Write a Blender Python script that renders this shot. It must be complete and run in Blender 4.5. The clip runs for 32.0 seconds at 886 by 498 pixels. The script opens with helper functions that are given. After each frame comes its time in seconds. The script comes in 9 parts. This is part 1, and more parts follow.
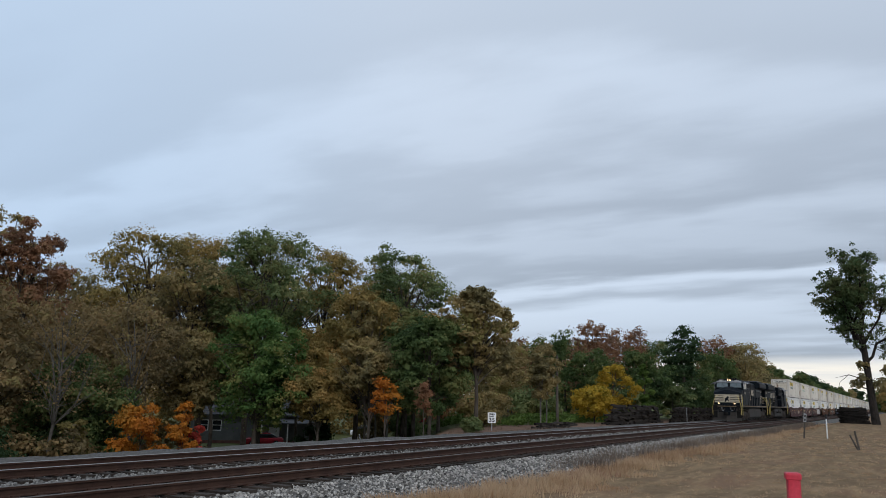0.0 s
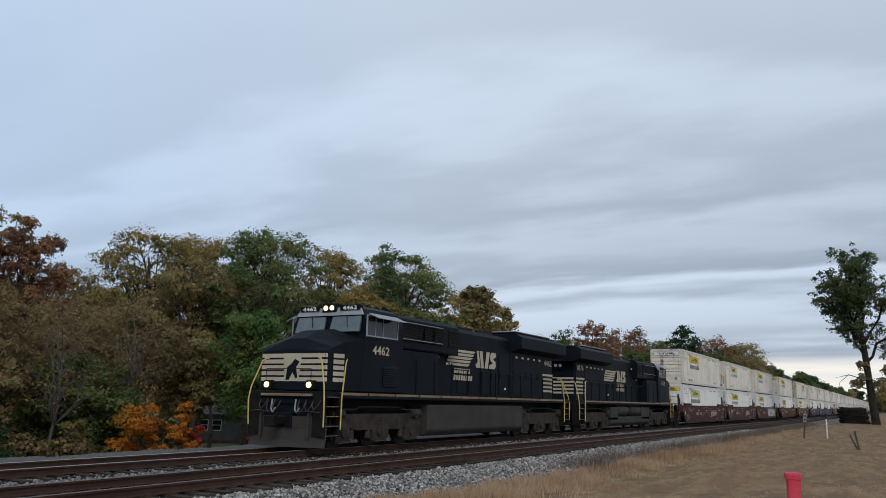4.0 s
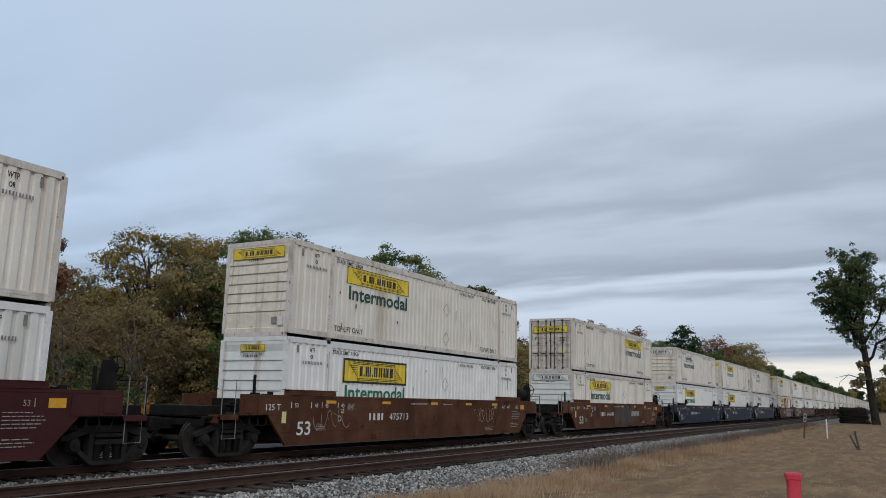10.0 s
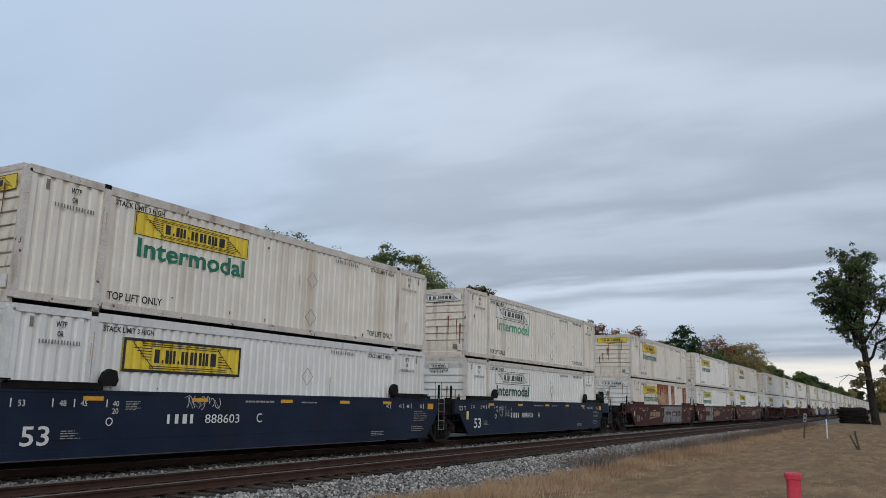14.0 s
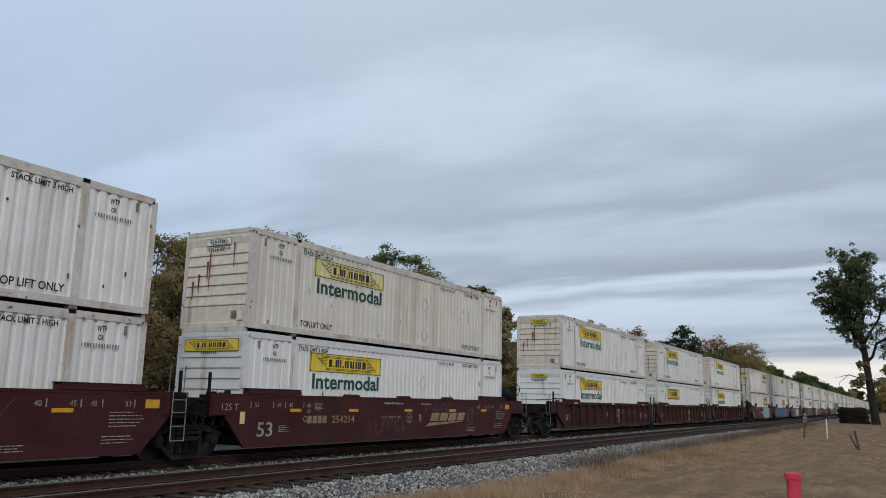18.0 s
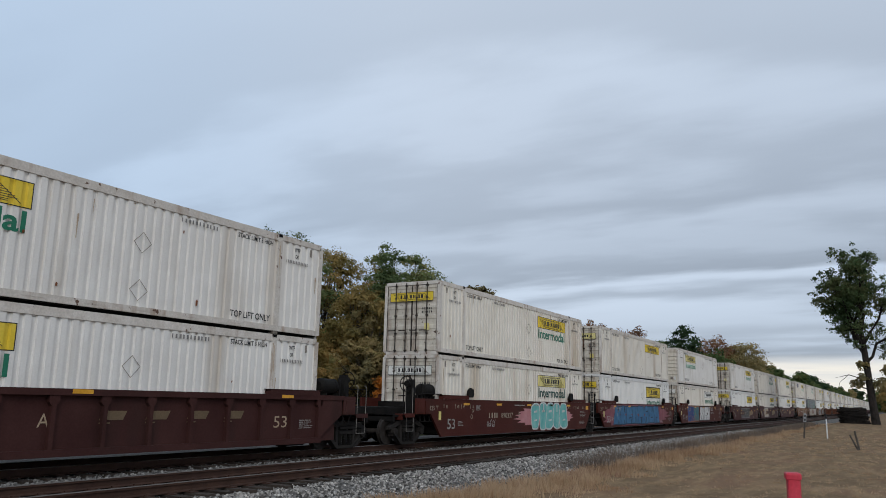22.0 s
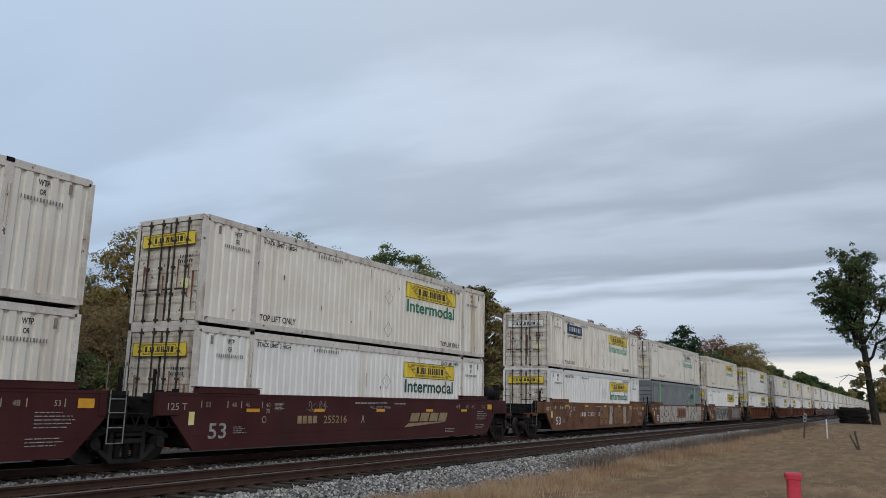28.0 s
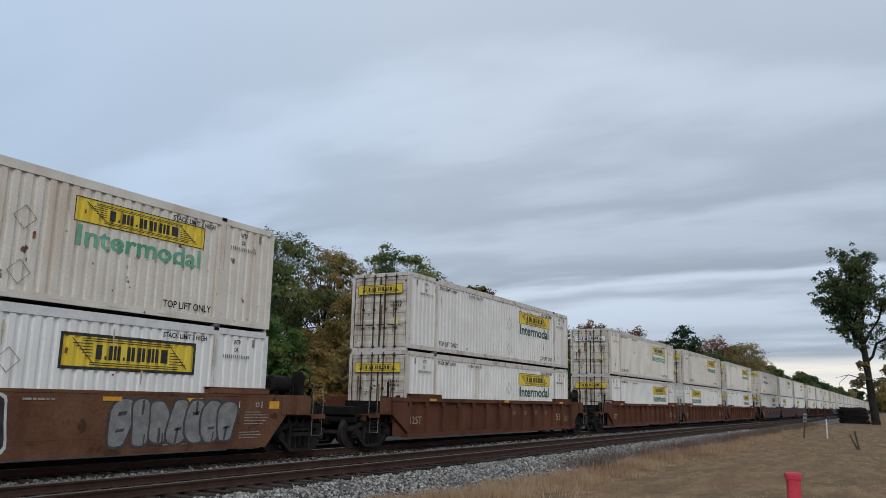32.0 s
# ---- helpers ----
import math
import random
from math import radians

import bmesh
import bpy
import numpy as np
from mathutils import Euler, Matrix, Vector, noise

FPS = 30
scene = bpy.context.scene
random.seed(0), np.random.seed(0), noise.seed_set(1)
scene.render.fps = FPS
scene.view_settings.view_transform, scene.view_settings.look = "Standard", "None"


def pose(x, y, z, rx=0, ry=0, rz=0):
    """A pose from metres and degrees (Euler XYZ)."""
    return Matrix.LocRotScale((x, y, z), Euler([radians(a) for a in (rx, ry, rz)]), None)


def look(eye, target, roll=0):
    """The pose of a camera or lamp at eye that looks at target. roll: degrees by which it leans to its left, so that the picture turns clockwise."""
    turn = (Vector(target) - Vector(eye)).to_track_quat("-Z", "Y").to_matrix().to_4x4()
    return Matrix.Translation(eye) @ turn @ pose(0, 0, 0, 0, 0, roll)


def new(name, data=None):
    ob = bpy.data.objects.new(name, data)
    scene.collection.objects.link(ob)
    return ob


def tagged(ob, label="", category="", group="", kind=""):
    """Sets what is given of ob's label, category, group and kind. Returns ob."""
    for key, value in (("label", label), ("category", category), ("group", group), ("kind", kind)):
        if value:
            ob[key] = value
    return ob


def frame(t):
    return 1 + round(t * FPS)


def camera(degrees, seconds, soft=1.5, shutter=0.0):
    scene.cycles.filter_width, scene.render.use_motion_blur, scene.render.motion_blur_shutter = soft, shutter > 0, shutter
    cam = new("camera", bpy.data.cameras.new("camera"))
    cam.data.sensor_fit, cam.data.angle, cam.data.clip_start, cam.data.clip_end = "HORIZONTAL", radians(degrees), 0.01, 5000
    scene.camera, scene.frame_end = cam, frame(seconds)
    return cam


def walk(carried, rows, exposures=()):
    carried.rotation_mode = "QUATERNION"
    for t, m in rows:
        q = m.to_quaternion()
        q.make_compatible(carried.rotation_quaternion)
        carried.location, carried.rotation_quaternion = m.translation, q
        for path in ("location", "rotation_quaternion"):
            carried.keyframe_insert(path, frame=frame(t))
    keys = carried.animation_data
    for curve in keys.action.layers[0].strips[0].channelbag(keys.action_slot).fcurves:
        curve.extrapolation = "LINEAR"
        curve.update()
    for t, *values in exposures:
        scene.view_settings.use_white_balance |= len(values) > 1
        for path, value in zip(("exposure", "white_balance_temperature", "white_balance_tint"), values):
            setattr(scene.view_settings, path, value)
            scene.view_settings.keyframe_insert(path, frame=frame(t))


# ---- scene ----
# x runs along the railway, y away from the camera across the tracks, z = 0 is the top of the rails.
EYE = (0.0, 0.0, 1.552)
TURN, TILT, LEAN = radians(29.733), radians(10.9), 1.2358
AIM = (math.cos(TILT) * math.cos(TURN), math.cos(TILT) * math.sin(TURN), EYE[2] + math.sin(TILT))
cam = camera(58.66, 32.0, soft=0.5)
walk(cam, [(0.0, look(EYE, AIM, LEAN)), (32.0, look(EYE, AIM, LEAN))], exposures=[(0.0, 0.03), (3.5, 0.03), (6.5, -0.05), (32.0, -0.05)])

TRACK_Y, NEAR_Y = 16.533, 12.24
GAUGE = 1.505


def train_run(t):
    """Metres that the train has gone towards -x since 16 s."""
    u = (t - 16.0) / 16.0
    return 18.813 * (t - 16.0) + 2.369 * u * u - 0.477 * u ** 3


# ---------------------------------------------------------------- world and light
world = bpy.data.worlds.new("overcast")
scene.world = world
world.use_nodes = True
SUN_ELEV, SUN_ROT = radians(38), radians(215)


def build_sky():
    nt = world.node_tree
    nt.nodes.clear()
    add = nt.nodes.new
    out, bg = add("ShaderNodeOutputWorld"), add("ShaderNodeBackground")
    sky = add("ShaderNodeTexSky")
    sky.sky_type, sky.sun_disc = "NISHITA", False
    sky.sun_elevation, sky.sun_rotation = SUN_ELEV, SUN_ROT
    tc, sep = add("ShaderNodeTexCoord"), add("ShaderNodeSeparateXYZ")
    nt.links.new(tc.outputs["Generated"], sep.inputs[0])

    def math_node(op, a, b=None, clamp=False):
        n = add("ShaderNodeMath")
        n.operation, n.use_clamp = op, clamp
        for i, v in enumerate((a, b)):
            if v is None:
                continue
            if isinstance(v, (int, float)):
                n.inputs[i].default_value = v
            else:
                nt.links.new(v, n.inputs[i])
        return n.outputs[0]

    zz = math_node("ADD", math_node("MAXIMUM", sep.outputs[2], 0.0), 0.10)
    px, py = math_node("DIVIDE", sep.outputs[0], zz), math_node("DIVIDE", sep.outputs[1], zz)
    comb = add("ShaderNodeCombineXYZ")
    nt.links.new(px, comb.inputs[0]), nt.links.new(py, comb.inputs[1])

    def clouds(angle, sx, sy, scale, detail, rough, shift, low, high):
        mp = add("ShaderNodeMapping")
        mp.inputs["Rotation"].default_value = (0, 0, radians(angle))
        mp.inputs["Scale"].default_value = (sx, sy, 1)
        mp.inputs["Location"].default_value = shift
        nt.links.new(comb.outputs[0], mp.inputs[0])
        n = add("ShaderNodeTexNoise")
        n.inputs["Scale"].default_value, n.inputs["Detail"].default_value = scale, detail
        n.inputs["Roughness"].default_value = rough
        nt.links.new(mp.outputs[0], n.inputs[0])
        r = add("ShaderNodeMapRange")
        r.interpolation_type = "SMOOTHSTEP"
        r.inputs[1].default_value, r.inputs[2].default_value = low, high
        nt.links.new(n.outputs["Fac"], r.inputs[0])
        return r.outputs[0]

    def mix(fac, a, b, kind="MIX"):
        n = add("ShaderNodeMix")
        n.data_type, n.blend_type = "RGBA", kind
        for s, v in ((0, fac), (6, a), (7, b)):
            if isinstance(v, (int, float)):
                n.inputs[s].default_value = v
            elif isinstance(v, tuple):
                n.inputs[s].default_value = (*v, 1)
            else:
                nt.links.new(v, n.inputs[s])
        return n.outputs[2]

    big = clouds(CLOUD_TURN, 0.75, 0.4, 0.9, 3, 0.45, (2.3, 0.4, 0), 0.36, 0.64)
    mid = clouds(CLOUD_TURN, 0.8, 0.34, 1.7, 4, 0.5, (5.1, 1.7, 0), 0.35, 0.66)
    fine = clouds(CLOUD_TURN + 8, 1.1, 0.5, 3.6, 6, 0.6, (0.6, 3.9, 0), 0.3, 0.7)
    cover = math_node("ADD", math_node("MULTIPLY", big, 0.6), math_node("ADD", math_node("MULTIPLY", mid, 0.3), math_node("MULTIPLY", fine, 0.1)))
    # long rolls of cloud that lie across the line, bent by the broad noise
    roll = math_node("ADD", math_node("SUBTRACT", px, math_node("MULTIPLY", py, 0.1)), math_node("MULTIPLY", math_node("SUBTRACT", cover, 0.5), 1.5))
    ramp = add("ShaderNodeValToRGB")
    ramp.color_ramp.interpolation = "EASE"
    stops = ((0.0, 0.85), (0.09, 0.9), (0.16, 0.62), (0.20, 0.85), (0.245, 0.30), (0.285, 0.66), (0.335, 0.12), (0.375, 1.0), (0.42, 0.2), (0.47, 0.8), (0.56, 0.15), (0.63, 0.62), (0.8, 0.6))
    while len(ramp.color_ramp.elements) < len(stops):
        ramp.color_ramp.elements.new(0.5)
    for e, (at, v) in zip(ramp.color_ramp.elements, stops):
        e.position, e.color = at, (v, v, v, 1)
    nt.links.new(math_node("MULTIPLY", math_node("MAXIMUM", roll, 0.0), 0.1), ramp.inputs[0])
    level = math_node("ADD", math_node("MULTIPLY", ramp.outputs[0], 0.62), math_node("MULTIPLY", cover, 0.38))
    cloud = mix(level, CLOUD_DARK, CLOUD_LIGHT)
    # thinner, bluer cloud away from the line
    side = add("ShaderNodeMapRange")
    side.interpolation_type = "SMOOTHSTEP"
    side.inputs[1].default_value, side.inputs[2].default_value = 0.42, 0.88
    nt.links.new(sep.outputs[1], side.inputs[0])
    cloud = mix(side.outputs[0], cloud, mix(1.0, cloud, (0.84, 0.915, 0.98), "MULTIPLY"))
    # the cover thins out low over the far end of the line
    low = add("ShaderNodeMapRange")
    low.interpolation_type = "SMOOTHSTEP"
    low.inputs[1].default_value, low.inputs[2].default_value = 0.064, 0.044
    nt.links.new(sep.outputs[2], low.inputs[0])
    gap = clouds(CLOUD_TURN, 0.5, 0.2, 1.6, 4, 0.5, (1.2, 0.3, 0), 0.42, 0.56)
    cloud = mix(math_node("MULTIPLY", low.outputs[0], math_node("ADD", 0.66, math_node("MULTIPLY", gap, 0.34))), cloud, GAP_LIGHT)
    clear = mix(1.0, sky.outputs[0], (0.1, 0.1, 0.1), "MULTIPLY")
    nt.links.new(mix(0.94, clear, cloud), bg.inputs[0])
    bg.inputs[1].default_value = SKY_STRENGTH
    nt.links.new(bg.outputs[0], out.inputs[0])


CLOUD_TURN = -8.0
CLOUD_DARK, CLOUD_LIGHT, GAP_LIGHT = (0.285, 0.335, 0.41), (0.70, 0.81, 0.965), (0.98, 0.94, 0.86)
SKY_STRENGTH = 1.0
build_sky()
sun = new("sun", bpy.data.lights.new("sun", "SUN"))
sun.data.energy, sun.data.angle, sun.data.color = 1.15, radians(24), (1.0, 0.98, 0.95)
sun.matrix_world = look((-62, -48, 55), (0, 0, 0))


# ---------------------------------------------------------------- materials
def mat(name, c1, c2, rough=0.8, metal=0.0, scale=3.0, fine=30.0, bump=0.15, streak=None, streak_amount=0.5, streak_z=0.15, per_object=0.0, island=0.0, dist=0.02, fleck=0.25, spots=None, spot_low=0.62, spec=0.2):
    m = bpy.data.materials.new(name)
    m.use_nodes = True
    nt = m.node_tree
    bs = nt.nodes["Principled BSDF"]
    bs.inputs["Roughness"].default_value, bs.inputs["Metallic"].default_value = rough, metal
    bs.inputs["Specular IOR Level"].default_value = spec
    add, link = nt.nodes.new, nt.links.new
    tc, info, vec = add("ShaderNodeTexCoord"), add("ShaderNodeObjectInfo"), add("ShaderNodeVectorMath")
    mul = add("ShaderNodeMath")
    mul.operation, mul.inputs[1].default_value = "MULTIPLY", 37.0
    link(info.outputs["Random"], mul.inputs[0])
    link(tc.outputs["Object"], vec.inputs[0]), link(mul.outputs[0], vec.inputs[1])

    def noise_tex(s, detail=4.0, stretch=None):
        n = add("ShaderNodeTexNoise")
        n.inputs["Scale"].default_value, n.inputs["Detail"].default_value = s, detail
        if stretch:
            mp = add("ShaderNodeMapping")
            mp.inputs["Scale"].default_value = stretch
            link(vec.outputs[0], mp.inputs[0]), link(mp.outputs[0], n.inputs[0])
        else:
            link(vec.outputs[0], n.inputs[0])
        return n.outputs["Fac"]

    def mix(fac, a, b, kind="MIX"):
        n = add("ShaderNodeMix")
        n.data_type, n.blend_type = "RGBA", kind
        for s, v in ((0, fac), (6, a), (7, b)):
            if isinstance(v, (int, float)):
                n.inputs[s].default_value = v
            elif isinstance(v, tuple):
                n.inputs[s].default_value = (*v[:3], 1)
            else:
                link(v, n.inputs[s])
        return n.outputs[2]

    def ramp(x, lo, hi, to0=0.0, to1=1.0):
        r = add("ShaderNodeMapRange")
        for i, v in enumerate((lo, hi, to0, to1)):
            r.inputs[i + 1].default_value = v
        link(x, r.inputs[0])
        return r.outputs[0]

    col = mix(ramp(noise_tex(scale), 0.3, 0.7), c1, c2)
    f = noise_tex(fine, 3.0)
    col = mix(fleck, col, mix(ramp(f, 0.3, 0.7), (0.35, 0.35, 0.35), (1.0, 1.0, 1.0)), "MULTIPLY")
    if streak:
        col = mix(ramp(noise_tex(scale * 0.9, 5.0, (1.0, 1.0, streak_z)), 0.66 - 0.22 * streak_amount, 0.8, 0.0, 0.9), col, streak)
    if spots:
        col = mix(ramp(noise_tex(scale * 1.7, 5.0), spot_low, spot_low + 0.05, 0.0, 0.95), col, spots)
    if per_object:
        col = mix(1.0, col, mix(info.outputs["Random"], (1 - per_object,) * 3, (1 + per_object,) * 3), "MULTIPLY")
    if island:
        geo = add("ShaderNodeNewGeometry")
        col = mix(1.0, col, mix(geo.outputs["Random Per Island"], (1 - island,) * 3, (1 + island,) * 3), "MULTIPLY")
    link(col, bs.inputs["Base Color"])
    if bump:
        b = add("ShaderNodeBump")
        b.inputs["Strength"].default_value, b.inputs["Distance"].default_value = bump, dist
        link(f, b.inputs["Height"]), link(b.outputs[0], bs.inputs["Normal"])
    return m


def glow(name, color, strength):
    m = bpy.data.materials.new(name)
    m.use_nodes = True
    bs = m.node_tree.nodes["Principled BSDF"]
    bs.inputs["Base Color"].default_value = (*color, 1)
    bs.inputs["Emission Color"].default_value, bs.inputs["Emission Strength"].default_value = (*color, 1), strength
    return m


def foliage(name, *colors):
    """Leaves whose colours vary from leaf to leaf and from bough to bough."""
    m = bpy.data.materials.new(name)
    m.use_nodes = True
    nt = m.node_tree
    add, link = nt.nodes.new, nt.links.new
    bs, out = nt.nodes["Principled BSDF"], nt.nodes["Material Output"]
    bs.inputs["Roughness"].default_value = 0.75
    bs.inputs["Specular IOR Level"].default_value = 0.25
    geo, n = add("ShaderNodeNewGeometry"), add("ShaderNodeTexNoise")
    n.inputs["Scale"].default_value, n.inputs["Detail"].default_value = 0.3, 4
    link(geo.outputs["Position"], n.inputs[0])
    a = add("ShaderNodeMath")
    a.operation, a.inputs[1].default_value = "MULTIPLY_ADD", 0.28
    b = add("ShaderNodeMapRange")
    b.inputs[1].default_value, b.inputs[2].default_value, b.inputs[4].default_value = 0.32, 0.68, 0.75
    link(n.outputs["Fac"], b.inputs[0])
    link(geo.outputs["Random Per Island"], a.inputs[0]), link(b.outputs[0], a.inputs[2])
    r = add("ShaderNodeValToRGB")
    while len(r.color_ramp.elements) < len(colors):
        r.color_ramp.elements.new(0.5)
    for i, c in enumerate(colors):
        e = r.color_ramp.elements[i]
        e.position, e.color = i / max(1, len(colors) - 1), (*c, 1)
    link(a.outputs[0], r.inputs[0]), link(r.outputs[0], bs.inputs["Base Color"])
    tr, mx = add("ShaderNodeBsdfTranslucent"), add("ShaderNodeMixShader")
    link(r.outputs[0], tr.inputs[0])
    mx.inputs[0].default_value = 0.42
    link(bs.outputs[0], mx.inputs[1]), link(tr.outputs[0], mx.inputs[2]), link(mx.outputs[0], out.inputs["Surface"])
    return m


# ---------------------------------------------------------------- mesh tools
class Shape:
    """Collects faces for one mesh."""

    def __init__(self):
        self.v, self.f = [], []

    def add(self, verts, faces):
        n = len(self.v)
        self.v += [tuple(q) for q in verts]
        self.f += [tuple(i + n for i in f) for f in faces]
        return self

    def box(self, x0, x1, y0, y1, z0, z1):
        v = [(x, y, z) for x in (x0, x1) for y in (y0, y1) for z in (z0, z1)]
        return self.add(v, [(0, 1, 3, 2), (4, 6, 7, 5), (0, 4, 5, 1), (2, 3, 7, 6), (0, 2, 6, 4), (1, 5, 7, 3)])

    def prism(self, poly, a, b, axis="y"):
        """A polygon in the other two axes, given anticlockwise, pushed from a to b along the axis."""
        place = {"y": lambda p, q, s: (p, s, q), "x": lambda p, q, s: (s, p, q), "z": lambda p, q, s: (p, q, s)}[axis]
        n = len(poly)
        v = [place(p, q, a) for p, q in poly] + [place(p, q, b) for p, q in poly]
        return self.add(v, [tuple(range(n)), tuple(range(2 * n - 1, n - 1, -1))] + [(i, i + n, (i + 1) % n + n, (i + 1) % n) for i in range(n)])

    def cyl(self, c, r, a, b, axis="y", n=16, r2=None):
        r2 = r if r2 is None else r2
        ring = [(math.cos(2 * math.pi * i / n), math.sin(2 * math.pi * i / n)) for i in range(n)]
        place = {"y": lambda p, q, s: (c[0] + p, s, c[1] + q), "x": lambda p, q, s: (s, c[0] + p, c[1] + q), "z": lambda p, q, s: (c[0] + p, c[1] + q, s)}[axis]
        v = [place(p * r, q * r, a) for p, q in ring] + [place(p * r2, q * r2, b) for p, q in ring]
        return self.add(v, [tuple(range(n)), tuple(range(2 * n - 1, n - 1, -1))] + [(i, i + n, (i + 1) % n + n, (i + 1) % n) for i in range(n)])

    def tube(self, pts, r, n=6, r_end=None):
        """A bent bar through the points."""
        pts = [Vector(q) for q in pts]
        v, m = [], len(pts)
        for k, q in enumerate(pts):
            d = (pts[min(k + 1, m - 1)] - pts[max(k - 1, 0)]).normalized()
            u = d.cross(Vector((0, 0, 1)) if abs(d.z) < 0.9 else Vector((1, 0, 0))).normalized()
            w = d.cross(u)
            rr = r if r_end is None else r + (r_end - r) * k / (m - 1)
            v += [q + (u * math.cos(2 * math.pi * i / n) + w * math.sin(2 * math.pi * i / n)) * rr for i in range(n)]
        f = [(k * n + i, k * n + (i + 1) % n, (k + 1) * n + (i + 1) % n, (k + 1) * n + i) for k in range(m - 1) for i in range(n)]
        return self.add(v, f + [tuple(range(n - 1, -1, -1)), tuple(range((m - 1) * n, m * n))])

    def loft(self, rings):
        """Rings of equal count, joined one to the next and closed at both ends."""
        n = len(rings[0])
        f = [(k * n + i, k * n + (i + 1) % n, (k + 1) * n + (i + 1) % n, (k + 1) * n + i) for k in range(len(rings) - 1) for i in range(n)]
        m = (len(rings) - 1) * n
        return self.add([q for r in rings for q in r], f + [tuple(range(n - 1, -1, -1)), tuple(range(m, m + n))])

    def mesh(self, name, bevel=0.0, smooth=False):
        me = bpy.data.meshes.new(name)
        me.from_pydata(self.v, [], self.f)
        bm = bmesh.new()
        bm.from_mesh(me)
        bmesh.ops.recalc_face_normals(bm, faces=bm.faces)
        if bevel:
            edges = [e for e in bm.edges if len(e.link_faces) == 2 and e.calc_face_angle() > 0.5]
            bmesh.ops.bevel(bm, geom=edges, offset=bevel, segments=1, affect="EDGES", clamp_overlap=True)
        bm.to_mesh(me)
        bm.free()
        if smooth:
            me.polygons.foreach_set("use_smooth", [True] * len(me.polygons))
        return me


MESHES = {}


def shared(key, build, bevel=0.0, smooth=False):
    if key not in MESHES:
        s = Shape()
        build(s)
        MESHES[key] = s.mesh(key, bevel, smooth)
    return MESHES[key]


def part(name, me, material, parent=None, at=(0, 0, 0), label="", turn=None):
    """One mesh object, under its thing or under a part."""
    ob = new(name, me)
    if not me.materials:
        me.materials.append(material)
    if me.materials[0] is not material:
        ob.material_slots[0].link = "OBJECT"
        ob.material_slots[0].material = material
    if parent:
        ob.parent = parent
    ob.location = at
    if turn:
        ob.rotation_euler = [radians(a) for a in turn]
    return tagged(ob, label)


def thing(name, label, category, m=None, group="", kind=""):
    ob = new(name)
    ob.empty_display_size = 0.3
    if m is not None:
        ob.matrix_world = m
    return tagged(ob, label, category, group, kind)


def quick_mesh(name, verts, quads, material):
    """A mesh of many quads from number arrays."""
    me = bpy.data.meshes.new(name)
    verts, quads = np.asarray(verts, np.float32), np.asarray(quads, np.int32)
    k = quads.shape[1]
    me.vertices.add(len(verts))
    me.vertices.foreach_set("co", verts.ravel())
    me.loops.add(quads.size)
    me.loops.foreach_set("vertex_index", quads.ravel())
    me.polygons.add(len(quads))
    me.polygons.foreach_set("loop_start", np.arange(0, quads.size, k, dtype=np.int32))
    me.update(calc_edges=True)
    me.materials.append(material)
    return me


def lettering(words, height, bold=0.0):
    """A flat mesh of the words, standing in the xz plane and read from -y, its lower left corner at the origin."""
    key = "text " + words + str(height) + str(bold)
    if key not in MESHES:
        cu = bpy.data.curves.new("letters", "FONT")
        cu.body, cu.size, cu.resolution_u, cu.offset = words, height / 0.7, 3, bold
        ob = new("letters", cu)
        me = bpy.data.meshes.new_from_object(ob)
        bpy.data.objects.remove(ob)
        co = np.zeros(len(me.vertices) * 3, np.float32)
        me.vertices.foreach_get("co", co)
        co = co.reshape(-1, 3)
        if len(co):
            co[:, 0] -= co[:, 0].min()
        me.vertices.foreach_set("co", np.stack([co[:, 0], 0 * co[:, 0], co[:, 1]], -1).ravel())
        me.materials.clear()
        me.update()
        MESHES[key] = me
    return MESHES[key]


def width_of(me):
    return max((q.co.x for q in me.vertices), default=0.0)


# palette
STEEL_RUST = mat("rusty_rail_steel", (0.036, 0.018, 0.013), (0.060, 0.031, 0.021), 0.8, 0.0, 2.5, 40, 0.25)
WORN_HEAD = mat("worn_rail_head", (0.26, 0.25, 0.24), (0.36, 0.35, 0.34), 0.42, 0.6, 6, 60, 0.05)
RAIL_TOP = mat("dull_rail_head", (0.10, 0.085, 0.075), (0.16, 0.145, 0.135), 0.62, 0.2, 6, 60, 0.1)
TIE = mat("weathered_creosoted_wood", (0.022, 0.017, 0.014), (0.058, 0.046, 0.038), 0.9, 0, 4, 35, 0.5, per_object=0.35)
STONE = mat("crushed_granite", (0.14, 0.131, 0.122), (0.375, 0.357, 0.33), 0.9, 0, 9, 60, 0.4, island=0.85)
DARK_STONE = mat("darker_granite", (0.12, 0.115, 0.108), (0.27, 0.262, 0.25), 0.9, 0, 9, 60, 0.4, island=0.55)
BED = mat("ballast_bed", (0.06, 0.056, 0.052), (0.20, 0.19, 0.178), 0.95, 0, 14, 30, 0.9, dist=0.06, fleck=0.6)
DARK_STEEL = mat("grimy_black_steel", (0.006, 0.0055, 0.0055), (0.014, 0.0125, 0.011), 0.75, 0.0, 3, 30, 0.2, spec=0.12)
WHITE_MARK = mat("white_stencil_paint", (0.62, 0.61, 0.58), (0.74, 0.73, 0.70), 0.6, 0, 5, 40, 0.0)
BLACK_MARK = mat("black_stencil_paint", (0.02, 0.02, 0.022), (0.045, 0.045, 0.045), 0.6, 0, 5, 40, 0.0)


# ---------------------------------------------------------------- ground and track
def smooth(a, b, x):
    t = np.clip((x - a) / (b - a), 0.0, 1.0)
    return t * t * (3 - 2 * t)


